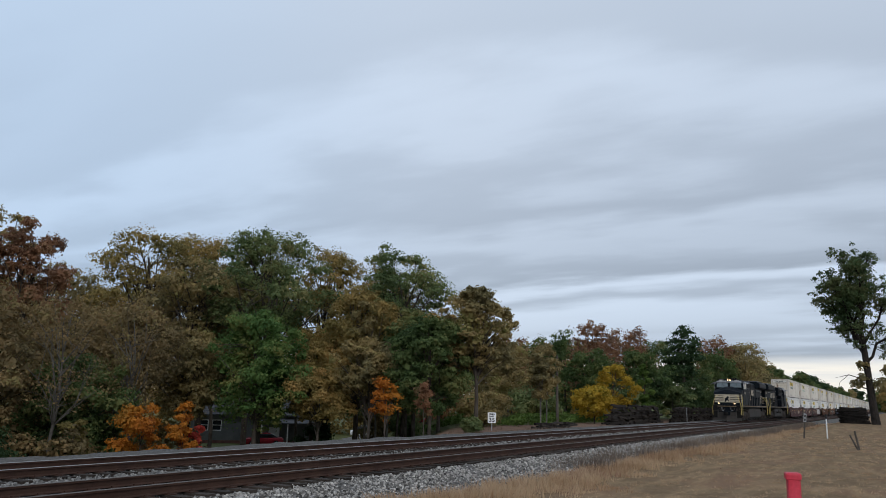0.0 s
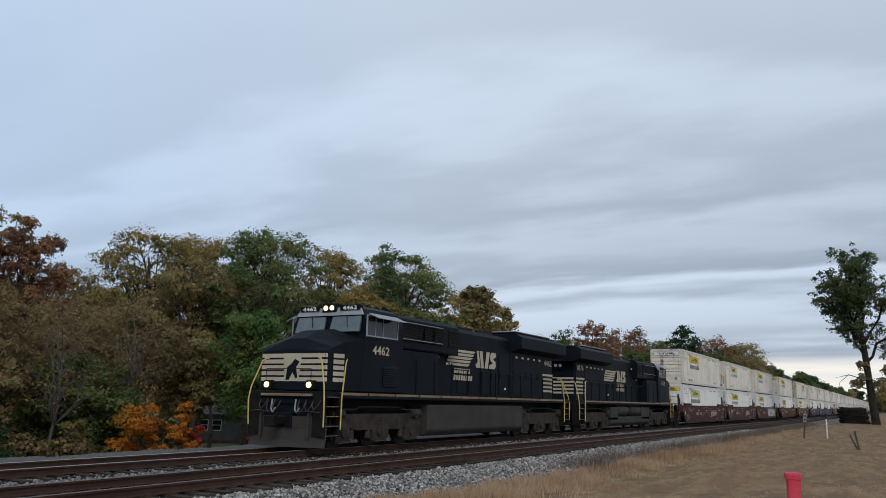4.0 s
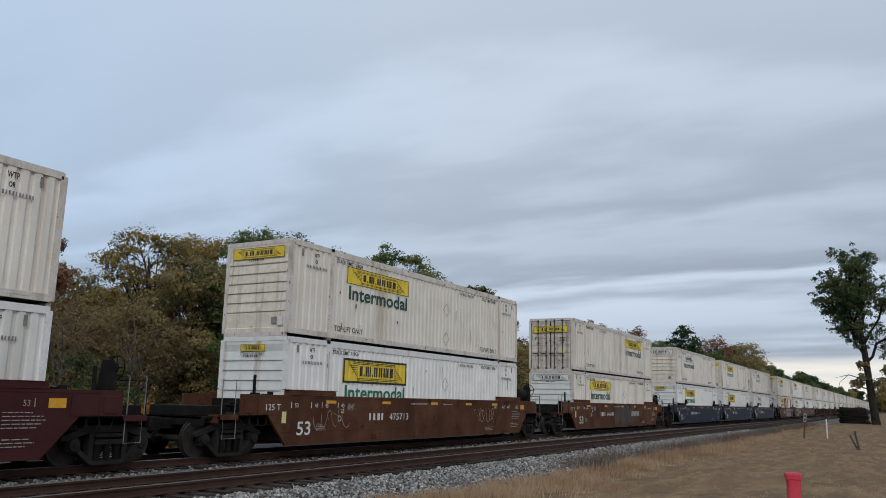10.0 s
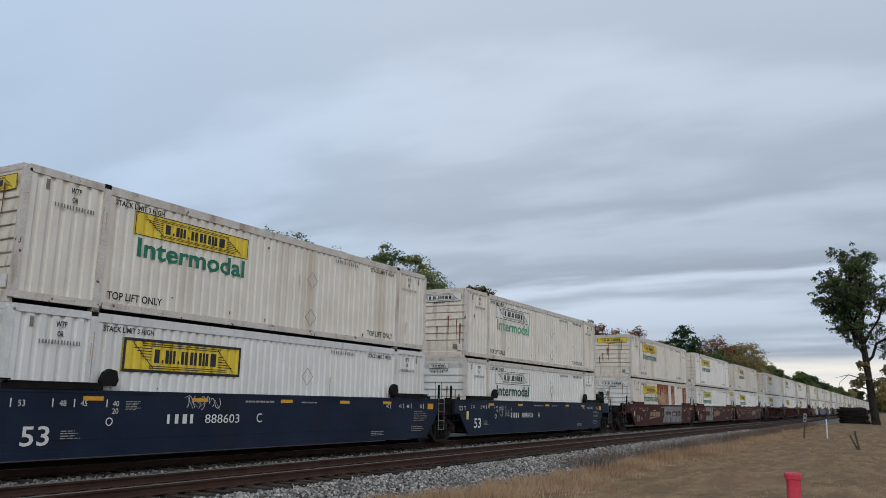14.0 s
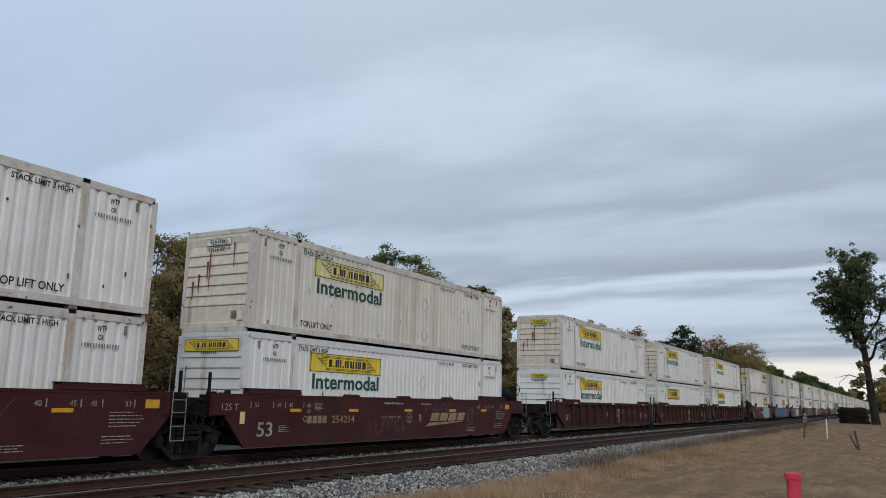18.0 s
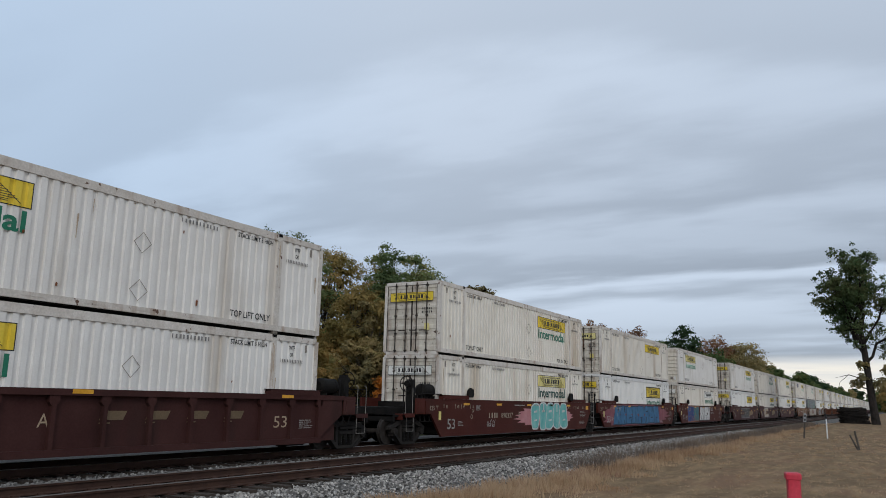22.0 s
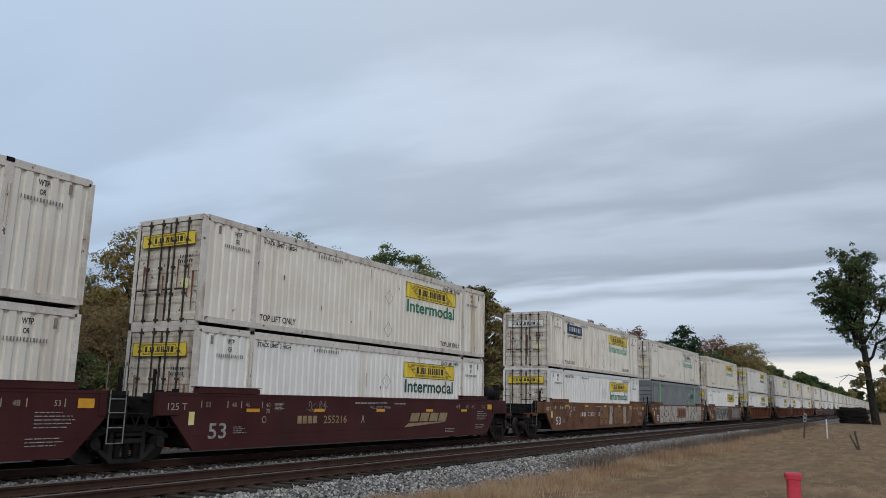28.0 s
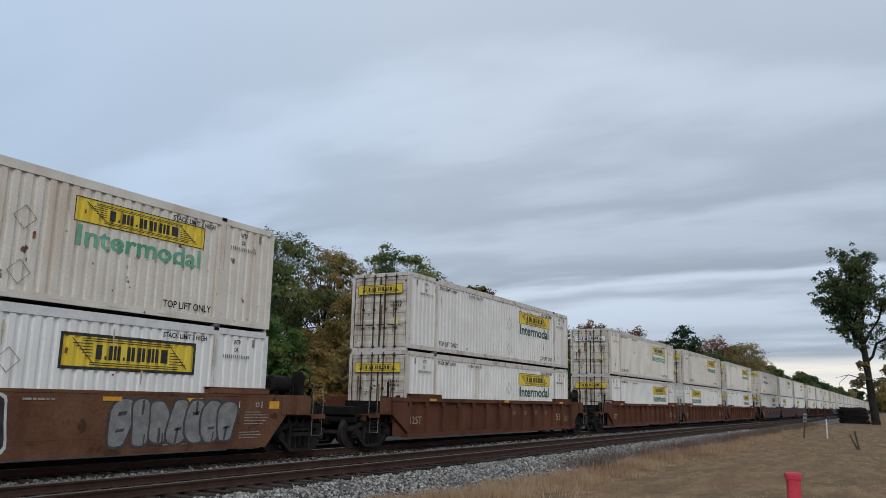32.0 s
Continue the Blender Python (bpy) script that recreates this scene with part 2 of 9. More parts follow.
def ground_z(x, y):
    """Height of the bare ground, below the ballast."""
    x, y = np.asarray(x, float), np.asarray(y, float)
    z = -0.56 + 0.42 * smooth(60, 115, x) * (1 - smooth(6, 9.5, y)) + 0.45 * (1 - smooth(2.0, 11.0, np.hypot(x, y)))
    bearing = x / np.maximum(y, 1.0)
    z = z - 3.4 * smooth(19.5, 36, y) * (1 - smooth(1.4, 1.85, bearing)) * smooth(-40, 0, x)
    z = z - 0.25 * smooth(8.0, 9.5, y) * (1 - smooth(9.5, 11.0, y))
    lump = 0.05 * np.sin(x * 0.31 + 0.7 * np.sin(y * 0.23)) * np.sin(y * 0.37 + 1.3) + 0.03 * np.sin(x * 0.9) * np.sin(y * 1.1)
    return z + lump * (1 - smooth(300, 600, np.abs(x) + np.abs(y)))


def ground_at(x, y):
    return float(ground_z(x, y))


def ground_material():
    m = mat("dry_lawn_and_dirt", (0.168, 0.107, 0.054), (0.234, 0.157, 0.084), 0.95, 0, 2.2, 14, 0.9, dist=0.05, fleck=0.75)
    nt = m.node_tree
    bs = nt.nodes["Principled BSDF"]
    lawn = bs.inputs["Base Color"].links[0].from_socket
    add, link = nt.nodes.new, nt.links.new
    tc, sep, n = add("ShaderNodeTexCoord"), add("ShaderNodeSeparateXYZ"), add("ShaderNodeTexNoise")
    link(tc.outputs["Object"], sep.inputs[0]), link(tc.outputs["Object"], n.inputs[0])
    n.inputs["Scale"].default_value, n.inputs["Detail"].default_value = 0.22, 6
    wob = add("ShaderNodeMath")
    wob.operation, wob.inputs[1].default_value = "MULTIPLY_ADD", 9.0
    link(n.outputs["Fac"], wob.inputs[0]), link(sep.outputs[1], wob.inputs[2])

    def step(lo, hi, src):
        r = add("ShaderNodeMapRange")
        r.inputs[1].default_value, r.inputs[2].default_value = lo, hi
        link(src, r.inputs[0])
        return r.outputs[0]

    def mix(fac, a, b):
        k = add("ShaderNodeMix")
        k.data_type = "RGBA"
        link(fac, k.inputs[0])
        for s, v in ((6, a), (7, b)):
            if isinstance(v, tuple):
                k.inputs[s].default_value = (*v, 1)
            else:
                link(v, k.inputs[s])
        return k.outputs[2]

    big = add("ShaderNodeTexNoise")
    big.inputs["Scale"].default_value, big.inputs["Detail"].default_value = 0.35, 5
    link(tc.outputs["Object"], big.inputs[0])
    col = mix(step(0.48, 0.66, big.outputs["Fac"]), lawn, (0.18, 0.105, 0.06))
    mown, thin = add("ShaderNodeMapping"), add("ShaderNodeTexNoise")
    mown.inputs["Scale"].default_value = (0.25, 1.0, 1.0)
    thin.inputs["Scale"].default_value, thin.inputs["Detail"].default_value = 1.6, 9
    thin.inputs["Roughness"].default_value = 0.68
    link(tc.outputs["Object"], mown.inputs[0]), link(mown.outputs[0], thin.inputs[0])
    col = mix(step(0.46, 0.66, thin.outputs["Fac"]), col, (0.262, 0.176, 0.094))
    col = mix(step(20.0, 22.0, wob.outputs[0]), col, (0.165, 0.10, 0.07))
    col = mix(step(34.0, 38.0, wob.outputs[0]), col, (0.075, 0.085, 0.03))
    link(col, bs.inputs["Base Color"])
    return m


GROUND = ground_material()


def build_ground():
    def ticks(a, b, fine):
        out = [-2600, -1800, -1200, -800, -500, -300, -180, -110, -70]
        out = [q for q in out if q < a - 5] + list(np.arange(a, b, fine))
        step = fine
        while out[-1] < 4200:
            step *= 1.18
            out.append(out[-1] + step)
        return np.array(out)
    xs, ys = ticks(-40.0, 130.0, 1.25), ticks(-20.0, 75.0, 0.8)
    gx, gy = np.meshgrid(xs, ys, indexing="ij")
    co = np.stack([gx, gy, ground_z(gx, gy)], -1).reshape(-1, 3)
    n = len(ys)
    i = (np.arange(len(xs) - 1)[:, None] * n + np.arange(n - 1)[None]).ravel()
    me = quick_mesh("ground", co, np.stack([i, i + n, i + n + 1, i + 1], -1), GROUND)
    tagged(new("ground", me), "dry tan lawn, dirt and leaf litter falling away behind the tracks", "ground", kind="structure")


build_ground()


def build_ballast():
    """The stone bed under both tracks, with its shoulders."""
    xs = np.concatenate([np.arange(-40, 70, 0.5), np.arange(70, 1400, 12.0)])
    prof = [(8.75, -0.76), (9.2, -0.62), (9.8, -0.47), (10.4, -0.33), (10.75, -0.268), (11.0, -0.262), (12.24, -0.262), (13.5, -0.255), (14.39, -0.27), (15.2, -0.235), (16.53, -0.235), (17.8, -0.22), (18.5, -0.18), (19.8, -0.17), (20.8, -0.18), (21.6, -0.55), (22.1, -0.9)]
    ys = np.array([q[0] for q in prof])
    zs = np.array([q[1] for q in prof])
    rng = np.random.default_rng(5)
    gx = np.repeat(xs[:, None], len(ys), 1)
    gy = ys[None] + rng.normal(0, 0.05, gx.shape) * (np.abs(ys[None] - 14) > 2.5)
    gz = zs[None] + rng.normal(0, 0.018, gx.shape)
    n = len(ys)
    i = (np.arange(len(xs) - 1)[:, None] * n + np.arange(n - 1)[None]).ravel()
    me = quick_mesh("ballast_bed", np.stack([gx, gy, gz], -1).reshape(-1, 3), np.stack([i, i + n, i + n + 1, i + 1], -1), BED)
    bed = tagged(new("ballast_bed", me), "grey crushed-stone ballast bed under two tracks", "ballast", kind="structure")
    # loose stones on the bed, the nearest stretch only
    base = np.array([(a, b, c) for a in (-1, 1) for b in (-1, 1) for c in (-1, 1)], float)
    face = np.array([(0, 1, 3, 2), (4, 6, 7, 5), (0, 4, 5, 1), (2, 3, 7, 6), (1, 5, 7, 3)])
    for seed, count, y0, y1, material, name, label in ((11, 34000, 8.9, 11.05, STONE, "ballast_stones", "loose pale grey crushed stones on the ballast shoulder"), (12, 21000, 11.0, 16.0, DARK_STONE, "soiled_ballast_stones", "darker grey crushed stones between the rails")):
        rng = np.random.default_rng(seed)
        x = 8 + 62 * rng.random(count) ** 1.8
        y = y0 + (y1 - y0) * rng.random(count)
        z = np.interp(y, ys, zs) + rng.normal(0.004, 0.012, count)
        size = rng.uniform(0.016, 0.036, count) * np.clip(x / 24.0, 0.95, 1.7)
        v = base[None] * rng.uniform(0.55, 1.0, (count, 8, 3)) * size[:, None, None]
        ang = rng.random(count) * 6.283
        til = rng.normal(0, 0.5, count)
        ca, sa, ct, st = np.cos(ang)[:, None], np.sin(ang)[:, None], np.cos(til)[:, None], np.sin(til)[:, None]
        v = np.stack([v[..., 0] * ca - v[..., 1] * sa, v[..., 0] * sa + v[..., 1] * ca, v[..., 2]], -1)
        v = np.stack([v[..., 0], v[..., 1] * ct - v[..., 2] * st, v[..., 1] * st + v[..., 2] * ct], -1)
        v += np.stack([x, y, z], -1)[:, None]
        q = (np.arange(count)[:, None, None] * 8 + face[None]).reshape(-1, 4)
        tagged(new(name, quick_mesh(name, v.reshape(-1, 3), q, material)), label, "ballast", kind="stuff")


build_ballast()


def build_track(y, name_label, seed):
    tr = thing("railway_track", name_label, "railway track", pose(0, y, 0), "parallel tracks")
    tr["kind"] = "structure"
    a, b = -60.0, 1300.0
    head = [(-0.037, -0.042), (0.037, -0.042), (0.037, -0.010), (0.028, 0.0), (-0.028, 0.0), (-0.037, -0.010)]
    web = [(-0.076, -0.172), (0.076, -0.172), (0.076, -0.160), (0.012, -0.138), (0.009, -0.045), (-0.009, -0.045), (-0.012, -0.138), (-0.076, -0.160)]
    for side in (-1, 1):
        rail = part("rail", shared("rail_web", lambda s: (s.prism(web, a, b, "x"), s.prism(head[:3] + [(0.037, -0.0105), (-0.037, -0.0105)], a, b, "x"))), STEEL_RUST, tr, (0, side * GAUGE / 2, 0), "rust-brown steel rail")
        part("rail_head", shared("rail_head", lambda s: s.prism([(0.0345, -0.0085), (0.027, 0.0), (-0.027, 0.0), (-0.0345, -0.0085)], a, b, "x")), RAIL_TOP if y < 14 else WORN_HEAD, rail, (0, 0, 0.0005), "dull worn running surface")
    rng = random.Random(seed)
    tie = shared("tie", lambda s: s.box(-0.115, 0.115, -1.36, 1.36, -0.185, 0))
    plates = Shape()
    x, k = -8.0, 0
    spread = Shape()
    while x < 420:
        dy, dz = rng.uniform(-0.12, 0.12), rng.uniform(-0.012, 0.004)
        if 4 < x < 72 and k < 136:
            part("tie", tie, TIE, tr, (x, dy, -0.182 + dz), turn=(0, rng.uniform(-0.6, 0.6), rng.uniform(-1.2, 1.2)))
            k += 1
        else:
            spread.box(x - 0.115, x + 0.115, dy - 1.3, dy + 1.3, -0.36, -0.182 + dz)
        for side in (-1, 1):
            plates.box(x - 0.1, x + 0.1, side * GAUGE / 2 - 0.18, side * GAUGE / 2 + 0.18, -0.187, -0.171)
            if x < 60:
                for q in (-0.1, 0.1):
                    plates.box(x - 0.05, x - 0.025, side * GAUGE / 2 + q - 0.014, side * GAUGE / 2 + q + 0.014, -0.172, -0.145)
        x += 0.508 + rng.uniform(-0.035, 0.035)
    part("tie_plates", plates.mesh("tie_plates"), STEEL_RUST, tr, label="rusty steel tie plates with spikes")["kind"] = "stuff"
    part("far_ties", spread.mesh("far_ties"), TIE, tr, label="dark weathered wooden ties")["kind"] = "stuff"
    return tr


build_track(NEAR_Y, "empty rust-brown track on dark wooden ties beside the lawn", 3)
build_track(TRACK_Y, "rust-brown track on wooden ties that carries the train", 4)


# ---------------------------------------------------------------- the train
TRAIN = []          # (thing, place along the train, height, turned)
WHEELS = {}         # radius -> wheelsets

PAINT = {
    "cream": mat("cream_container_paint", (0.645, 0.60, 0.525), (0.73, 0.69, 0.62), 0.55, 0, 1.1, 25, 0.05, (0.38, 0.29, 0.20), 0.46, 0.06, 0.06, fleck=0.1, spots=(0.10, 0.05, 0.03), spot_low=0.745),
    "white": mat("white_container_paint", (0.68, 0.665, 0.63), (0.745, 0.735, 0.705), 0.5, 0, 1.1, 25, 0.05, (0.48, 0.45, 0.40), 0.3, 0.06, 0.04, fleck=0.08, spots=(0.2, 0.12, 0.08), spot_low=0.77),
    "pale": mat("pale_grey_container_paint", (0.66, 0.635, 0.60), (0.74, 0.72, 0.685), 0.55, 0, 1.1, 25, 0.05, (0.40, 0.33, 0.25), 0.38, 0.06, 0.06, fleck=0.1, spots=(0.12, 0.06, 0.035), spot_low=0.75),
    "rusty": mat("rust_streaked_container_paint", (0.62, 0.57, 0.49), (0.71, 0.67, 0.6), 0.6, 0, 1.6, 25, 0.08, (0.42, 0.28, 0.17), 0.5, 0.05, 0.03, spots=(0.10, 0.04, 0.025), spot_low=0.672),
    "grey": mat("slate_grey_container_paint", (0.15, 0.165, 0.175), (0.20, 0.215, 0.225), 0.5, 0, 1.1, 25, 0.05, (0.09, 0.08, 0.07), 0.3, 0.06, 0.03),
}
END_DIRT = mat("rust_stained_end_paint", (0.58, 0.51, 0.41), (0.69, 0.64, 0.55), 0.6, 0, 4.6, 25, 0.08, (0.17, 0.085, 0.045), 0.5, 0.05, 0.08, fleck=0.2, spots=(0.10, 0.05, 0.03), spot_low=0.7)
END_CLEAN = mat("light_end_paint", (0.60, 0.60, 0.57), (0.69, 0.69, 0.66), 0.55, 0, 3.2, 25, 0.06, (0.26, 0.18, 0.12), 0.4, 0.09, 0.06, fleck=0.18)
EDGE = {
    "cream": mat("soiled_cream_rail_paint", (0.55, 0.50, 0.44), (0.66, 0.62, 0.57), 0.6, 0, 3.5, 22, 0.1, (0.25, 0.15, 0.09), 0.55, 0.3, 0.06, fleck=0.3, spots=(0.11, 0.055, 0.035), spot_low=0.66),
    "white": mat("soiled_white_rail_paint", (0.62, 0.61, 0.59), (0.72, 0.715, 0.70), 0.6, 0, 3.5, 22, 0.1, (0.33, 0.26, 0.20), 0.35, 0.3, 0.05, fleck=0.2, spots=(0.15, 0.08, 0.05), spot_low=0.7),
}
EDGE["pale"] = EDGE["cream"]
DOOR_DIRT = mat("rust_run_door_paint", (0.52, 0.46, 0.38), (0.66, 0.62, 0.54), 0.6, 0, 4.2, 25, 0.08, (0.13, 0.065, 0.04), 0.85, 0.07, 0.08, fleck=0.25, spots=(0.07, 0.035, 0.022), spot_low=0.64)
CASTING = mat("dirty_corner_casting", (0.16, 0.14, 0.12), (0.34, 0.30, 0.26), 0.7, 0.2, 4, 30, 0.2)
YELLOW = mat("yellow_sign_film", (0.66, 0.47, 0.035), (0.74, 0.56, 0.07), 0.5, 0, 2, 25, 0.0, fleck=0.12)
FADED = mat("faded_yellow_sign_film", (0.60, 0.50, 0.12), (0.70, 0.64, 0.36), 0.5, 0, 1.2, 25, 0.0, fleck=0.12)
PALE_SIGN = mat("bleached_sign_film", (0.66, 0.66, 0.62), (0.74, 0.73, 0.68), 0.5, 0, 2, 25, 0.0, fleck=0.12)
GREEN_TEXT = mat("green_lettering_film", (0.015, 0.15, 0.085), (0.03, 0.19, 0.12), 0.5, 0, 2, 25, 0.0)
DARK_TEXT = mat("dark_green_lettering_film", (0.012, 0.06, 0.05), (0.02, 0.085, 0.07), 0.5, 0, 2, 25, 0.0)
FADED_TEXT = mat("faded_green_lettering_film", (0.06, 0.30, 0.17), (0.24, 0.45, 0.33), 0.5, 0, 1.3, 25, 0.0)
BLUE_SIGN = mat("blue_sign_film", (0.02, 0.055, 0.16), (0.03, 0.075, 0.2), 0.5, 0, 2, 25, 0.0)
LIME = mat("lime_green_film", (0.12, 0.42, 0.12), (0.18, 0.5, 0.17), 0.5, 0, 2, 25, 0.0)
AMBER = mat("amber_reflective_film", (0.60, 0.28, 0.02), (0.70, 0.36, 0.04), 0.4, 0, 6, 25, 0.0)
CAR_PAINT = {
    "brown": mat("oxide_brown_car_paint", (0.0500, 0.0152, 0.0155), (0.0680, 0.0238, 0.0230), 0.6, 0, 0.9, 22, 0.1, (0.0252, 0.0190, 0.0157), 0.55, 0.1, 0.06),
    "red": mat("red_brown_car_paint", (0.0589, 0.0146, 0.0112), (0.0757, 0.0213, 0.0157), 0.6, 0, 0.9, 22, 0.1, (0.0337, 0.0202, 0.0157), 0.4, 0.1, 0.05),
    "rust": mat("rusted_orange_car_paint", (0.0781, 0.0315, 0.0180), (0.1286, 0.0581, 0.0324), 0.75, 0, 1.1, 16, 0.25, (0.0428, 0.0200, 0.0123), 0.85, 0.2, 0.1, fleck=0.4, spots=(0.0476, 0.0209, 0.0123), spot_low=0.6),
    "ochre": mat("weathered_ochre_car_paint", (0.1280, 0.0560, 0.0310), (0.1860, 0.0940, 0.0550), 0.7, 0, 1.1, 16, 0.2, (0.0584, 0.0309, 0.0191), 0.8, 0.2, 0.08, fleck=0.4, spots=(0.0638, 0.0319, 0.0191), spot_low=0.62),
    "navy": mat("navy_blue_car_paint", (0.0112, 0.0172, 0.0325), (0.0178, 0.0265, 0.0470), 0.55, 0, 0.8, 22, 0.1, (0.0168, 0.0157, 0.0157), 0.5, 0.1, 0.05),
    "ribbed": mat("dull_brown_ribbed_car_paint", (0.0445, 0.0172, 0.0158), (0.0630, 0.0268, 0.0238), 0.7, 0, 0.9, 22, 0.15, (0.0196, 0.0157, 0.0140), 0.6, 0.1, 0.06),
    "ribrust": mat("rusted_ribbed_car_paint", (0.092, 0.036, 0.022), (0.135, 0.058, 0.034), 0.75, 0, 0.9, 20, 0.2, (0.0281, 0.0168, 0.0112), 0.6, 0.1, 0.06),
}
for paint_mat in CAR_PAINT.values():
    paint_mat.node_tree.nodes["Principled BSDF"].inputs["Specular IOR Level"].default_value = 0.07
GRAF = {
    "white": mat("white_spray_paint", (0.46, 0.45, 0.43), (0.62, 0.61, 0.59), 0.6, 0, 3, 25, 0.0),
    "teal": mat("teal_spray_paint", (0.10, 0.36, 0.34), (0.22, 0.5, 0.46), 0.6, 0, 2, 25, 0.0),
    "blue": mat("blue_spray_paint", (0.02, 0.085, 0.19), (0.05, 0.17, 0.30), 0.6, 0, 2, 25, 0.0),
    "pink": mat("pink_spray_paint", (0.42, 0.17, 0.18), (0.5, 0.24, 0.25), 0.6, 0, 2, 25, 0.0),
    "black": BLACK_MARK,
    "tan": mat("tan_spray_paint", (0.34, 0.25, 0.16), (0.46, 0.36, 0.26), 0.6, 0, 2, 25, 0.0),
}
SOFT_MARK = mat("worn_black_stencil", (0.16, 0.155, 0.15), (0.26, 0.25, 0.24), 0.6, 0, 5, 40, 0.0)
WORN_GOLD = mat("worn_gold_mark_paint", (0.24, 0.165, 0.09), (0.36, 0.265, 0.155), 0.65, 0, 5, 30, 0.0, fleck=0.4)
WORN_MARK = mat("worn_white_stencil", (0.22, 0.205, 0.19), (0.44, 0.42, 0.39), 0.7, 0, 7, 50, 0.0, fleck=0.4)
ROD_STEEL = mat("dark_lock_rod_steel", (0.022, 0.018, 0.016), (0.07, 0.055, 0.045), 0.7, 0, 4, 30, 0.1)
RUST_WASH = mat("thin_rust_wash", (0.40, 0.30, 0.21), (0.56, 0.48, 0.38), 0.7, 0, 2.5, 18, 0.0)
AGED_TAN = mat("aged_tan_stencil_paint", (0.30, 0.24, 0.18), (0.44, 0.37, 0.29), 0.7, 0, 6, 40, 0.0, fleck=0.4)
GRAB_PALE = mat("pale_galvanised_rail", (0.14, 0.13, 0.12), (0.26, 0.245, 0.225), 0.6, 0.2, 4, 30, 0.0)
SLAB_TAN = mat("dull_tan_paint", (0.12, 0.085, 0.05), (0.16, 0.11, 0.065), 0.7, 0, 3, 25, 0.0)
CL, CW, CH = 16.154, 2.591, 2.896


# ---- containers
def corrugated(s, x0, x1, z0, z1, y, pitch=0.27, depth=0.045):
    """Pressed sheet with upright folds, seen from -y."""
    n = max(1, round((x1 - x0) / pitch))
    p = (x1 - x0) / n
    xs, ds = [], []
    for i in range(n):
        for f, d in ((0.0, 0), (0.50, 0), (0.60, 1), (0.90, 1)):
            xs.append(x0 + (i + f) * p), ds.append(d)
    xs.append(x1), ds.append(0)
    v = [(x, y + d * depth, z) for x, d in zip(xs, ds) for z in (z0, z1)]
    s.add(v, [(2 * i, 2 * i + 2, 2 * i + 3, 2 * i + 1) for i in range(len(xs) - 1)])


def side_sheet(s):
    y = -CW / 2
    h = CL / 2
    corrugated(s, -h + 0.14, -6.20, 0.24, CH - 0.16, y + 0.016)
    corrugated(s, -6.0, 6.0, 0.24, CH - 0.2, y + 0.016)
    corrugated(s, 6.20, h - 0.14, 0.24, CH - 0.16, y + 0.016)
    s.box(-h + 0.1, h - 0.1, y + 0.066, y + 0.085, 0.2, CH - 0.05)


def side_frame_shape(s):
    y, h = -CW / 2, CL / 2
    s.box(-h + 0.1, h - 0.1, y + 0.0, y + 0.075, CH - 0.17, CH - 0.012)
    s.box(-6.0, 6.0, y + 0.0, y + 0.05, CH - 0.21, CH - 0.17)
    s.box(-h + 0.1, h - 0.1, y + 0.002, y + 0.09, 0.085, 0.24)
    s.box(-h + 0.1, h - 0.1, y - 0.008, y + 0.002, 0.085, 0.12)
    for k in range(11):
        x = -7.2 + k * 1.42
        s.box(x, x + 0.55, y - 0.007, y + 0.002, 0.155, 0.175)
    for x in (-6.1, 6.1):
        s.box(x - 0.1, x + 0.1, y - 0.004, y + 0.1, 0.24, CH - 0.1)


def casting_shape(s):
    s.box(-0.09, 0.09, -0.085, 0.085, 0, 0.118)
    s.box(-0.055, 0.055, -0.1, -0.085, 0.03, 0.09)


def plain_end(s):
    """Front wall with pressed level ribs, seen from -x: one folded sheet."""
    x, w = -CL / 2, CW / 2
    fold = [(x + 0.09, 0.1), (x + 0.09, CH - 0.1), (x + 0.012, CH - 0.1), (x + 0.012, CH - 0.24)]
    for k in range(5, -1, -1):
        z = 0.72 + k * 0.29
        fold += [(x + 0.056, z + 0.285), (x + 0.016, z + 0.05), (x + 0.016, z + 0.018), (x + 0.056, z)]
    fold += [(x + 0.04, 0.69), (x + 0.04, 0.26), (x + 0.012, 0.24), (x + 0.012, 0.1)]
    s.prism(fold[::-1], -w + 0.12, w - 0.12)


def end_frame(s):
    x, w = -CL / 2, CW / 2
    for y in (-w, w - 0.13):
        s.box(x, x + 0.15, y, y + 0.13, 0.1, CH - 0.1)
    s.box(x, x + 0.12, -w + 0.1, w - 0.1, CH - 0.14, CH - 0.005)
    s.box(x, x + 0.12, -w + 0.1, w - 0.1, 0.0, 0.12)


def door_leaf(s):
    """Half of the rear doors: hung at its y = 0 edge and reaching to y = 1.155, one folded sheet."""
    x = -CL / 2 + 0.02
    fold = [(x + 0.06, 0.14), (x + 0.06, CH - 0.16), (x, CH - 0.16)]
    for k in range(5, -1, -1):
        z = 0.26 + k * 0.405
        fold += [(x, z + 0.345), (x + 0.02, z + 0.30), (x + 0.02, z + 0.09), (x, z + 0.045)]
    fold += [(x, 0.14)]
    s.prism(fold[::-1], 0.0, 1.155)


def lock_bar(s):
    x = -CL / 2 - 0.03
    s.cyl((x, 0), 0.024, 0.08, CH - 0.06, "z", 8)
    for z in (0.12, 0.8, 1.5, 2.2, CH - 0.2):
        s.box(x - 0.025, x + 0.05, -0.045, 0.045, z, z + 0.06)
    s.box(x - 0.05, x - 0.02, -0.02, 0.3, 0.92, 0.96)


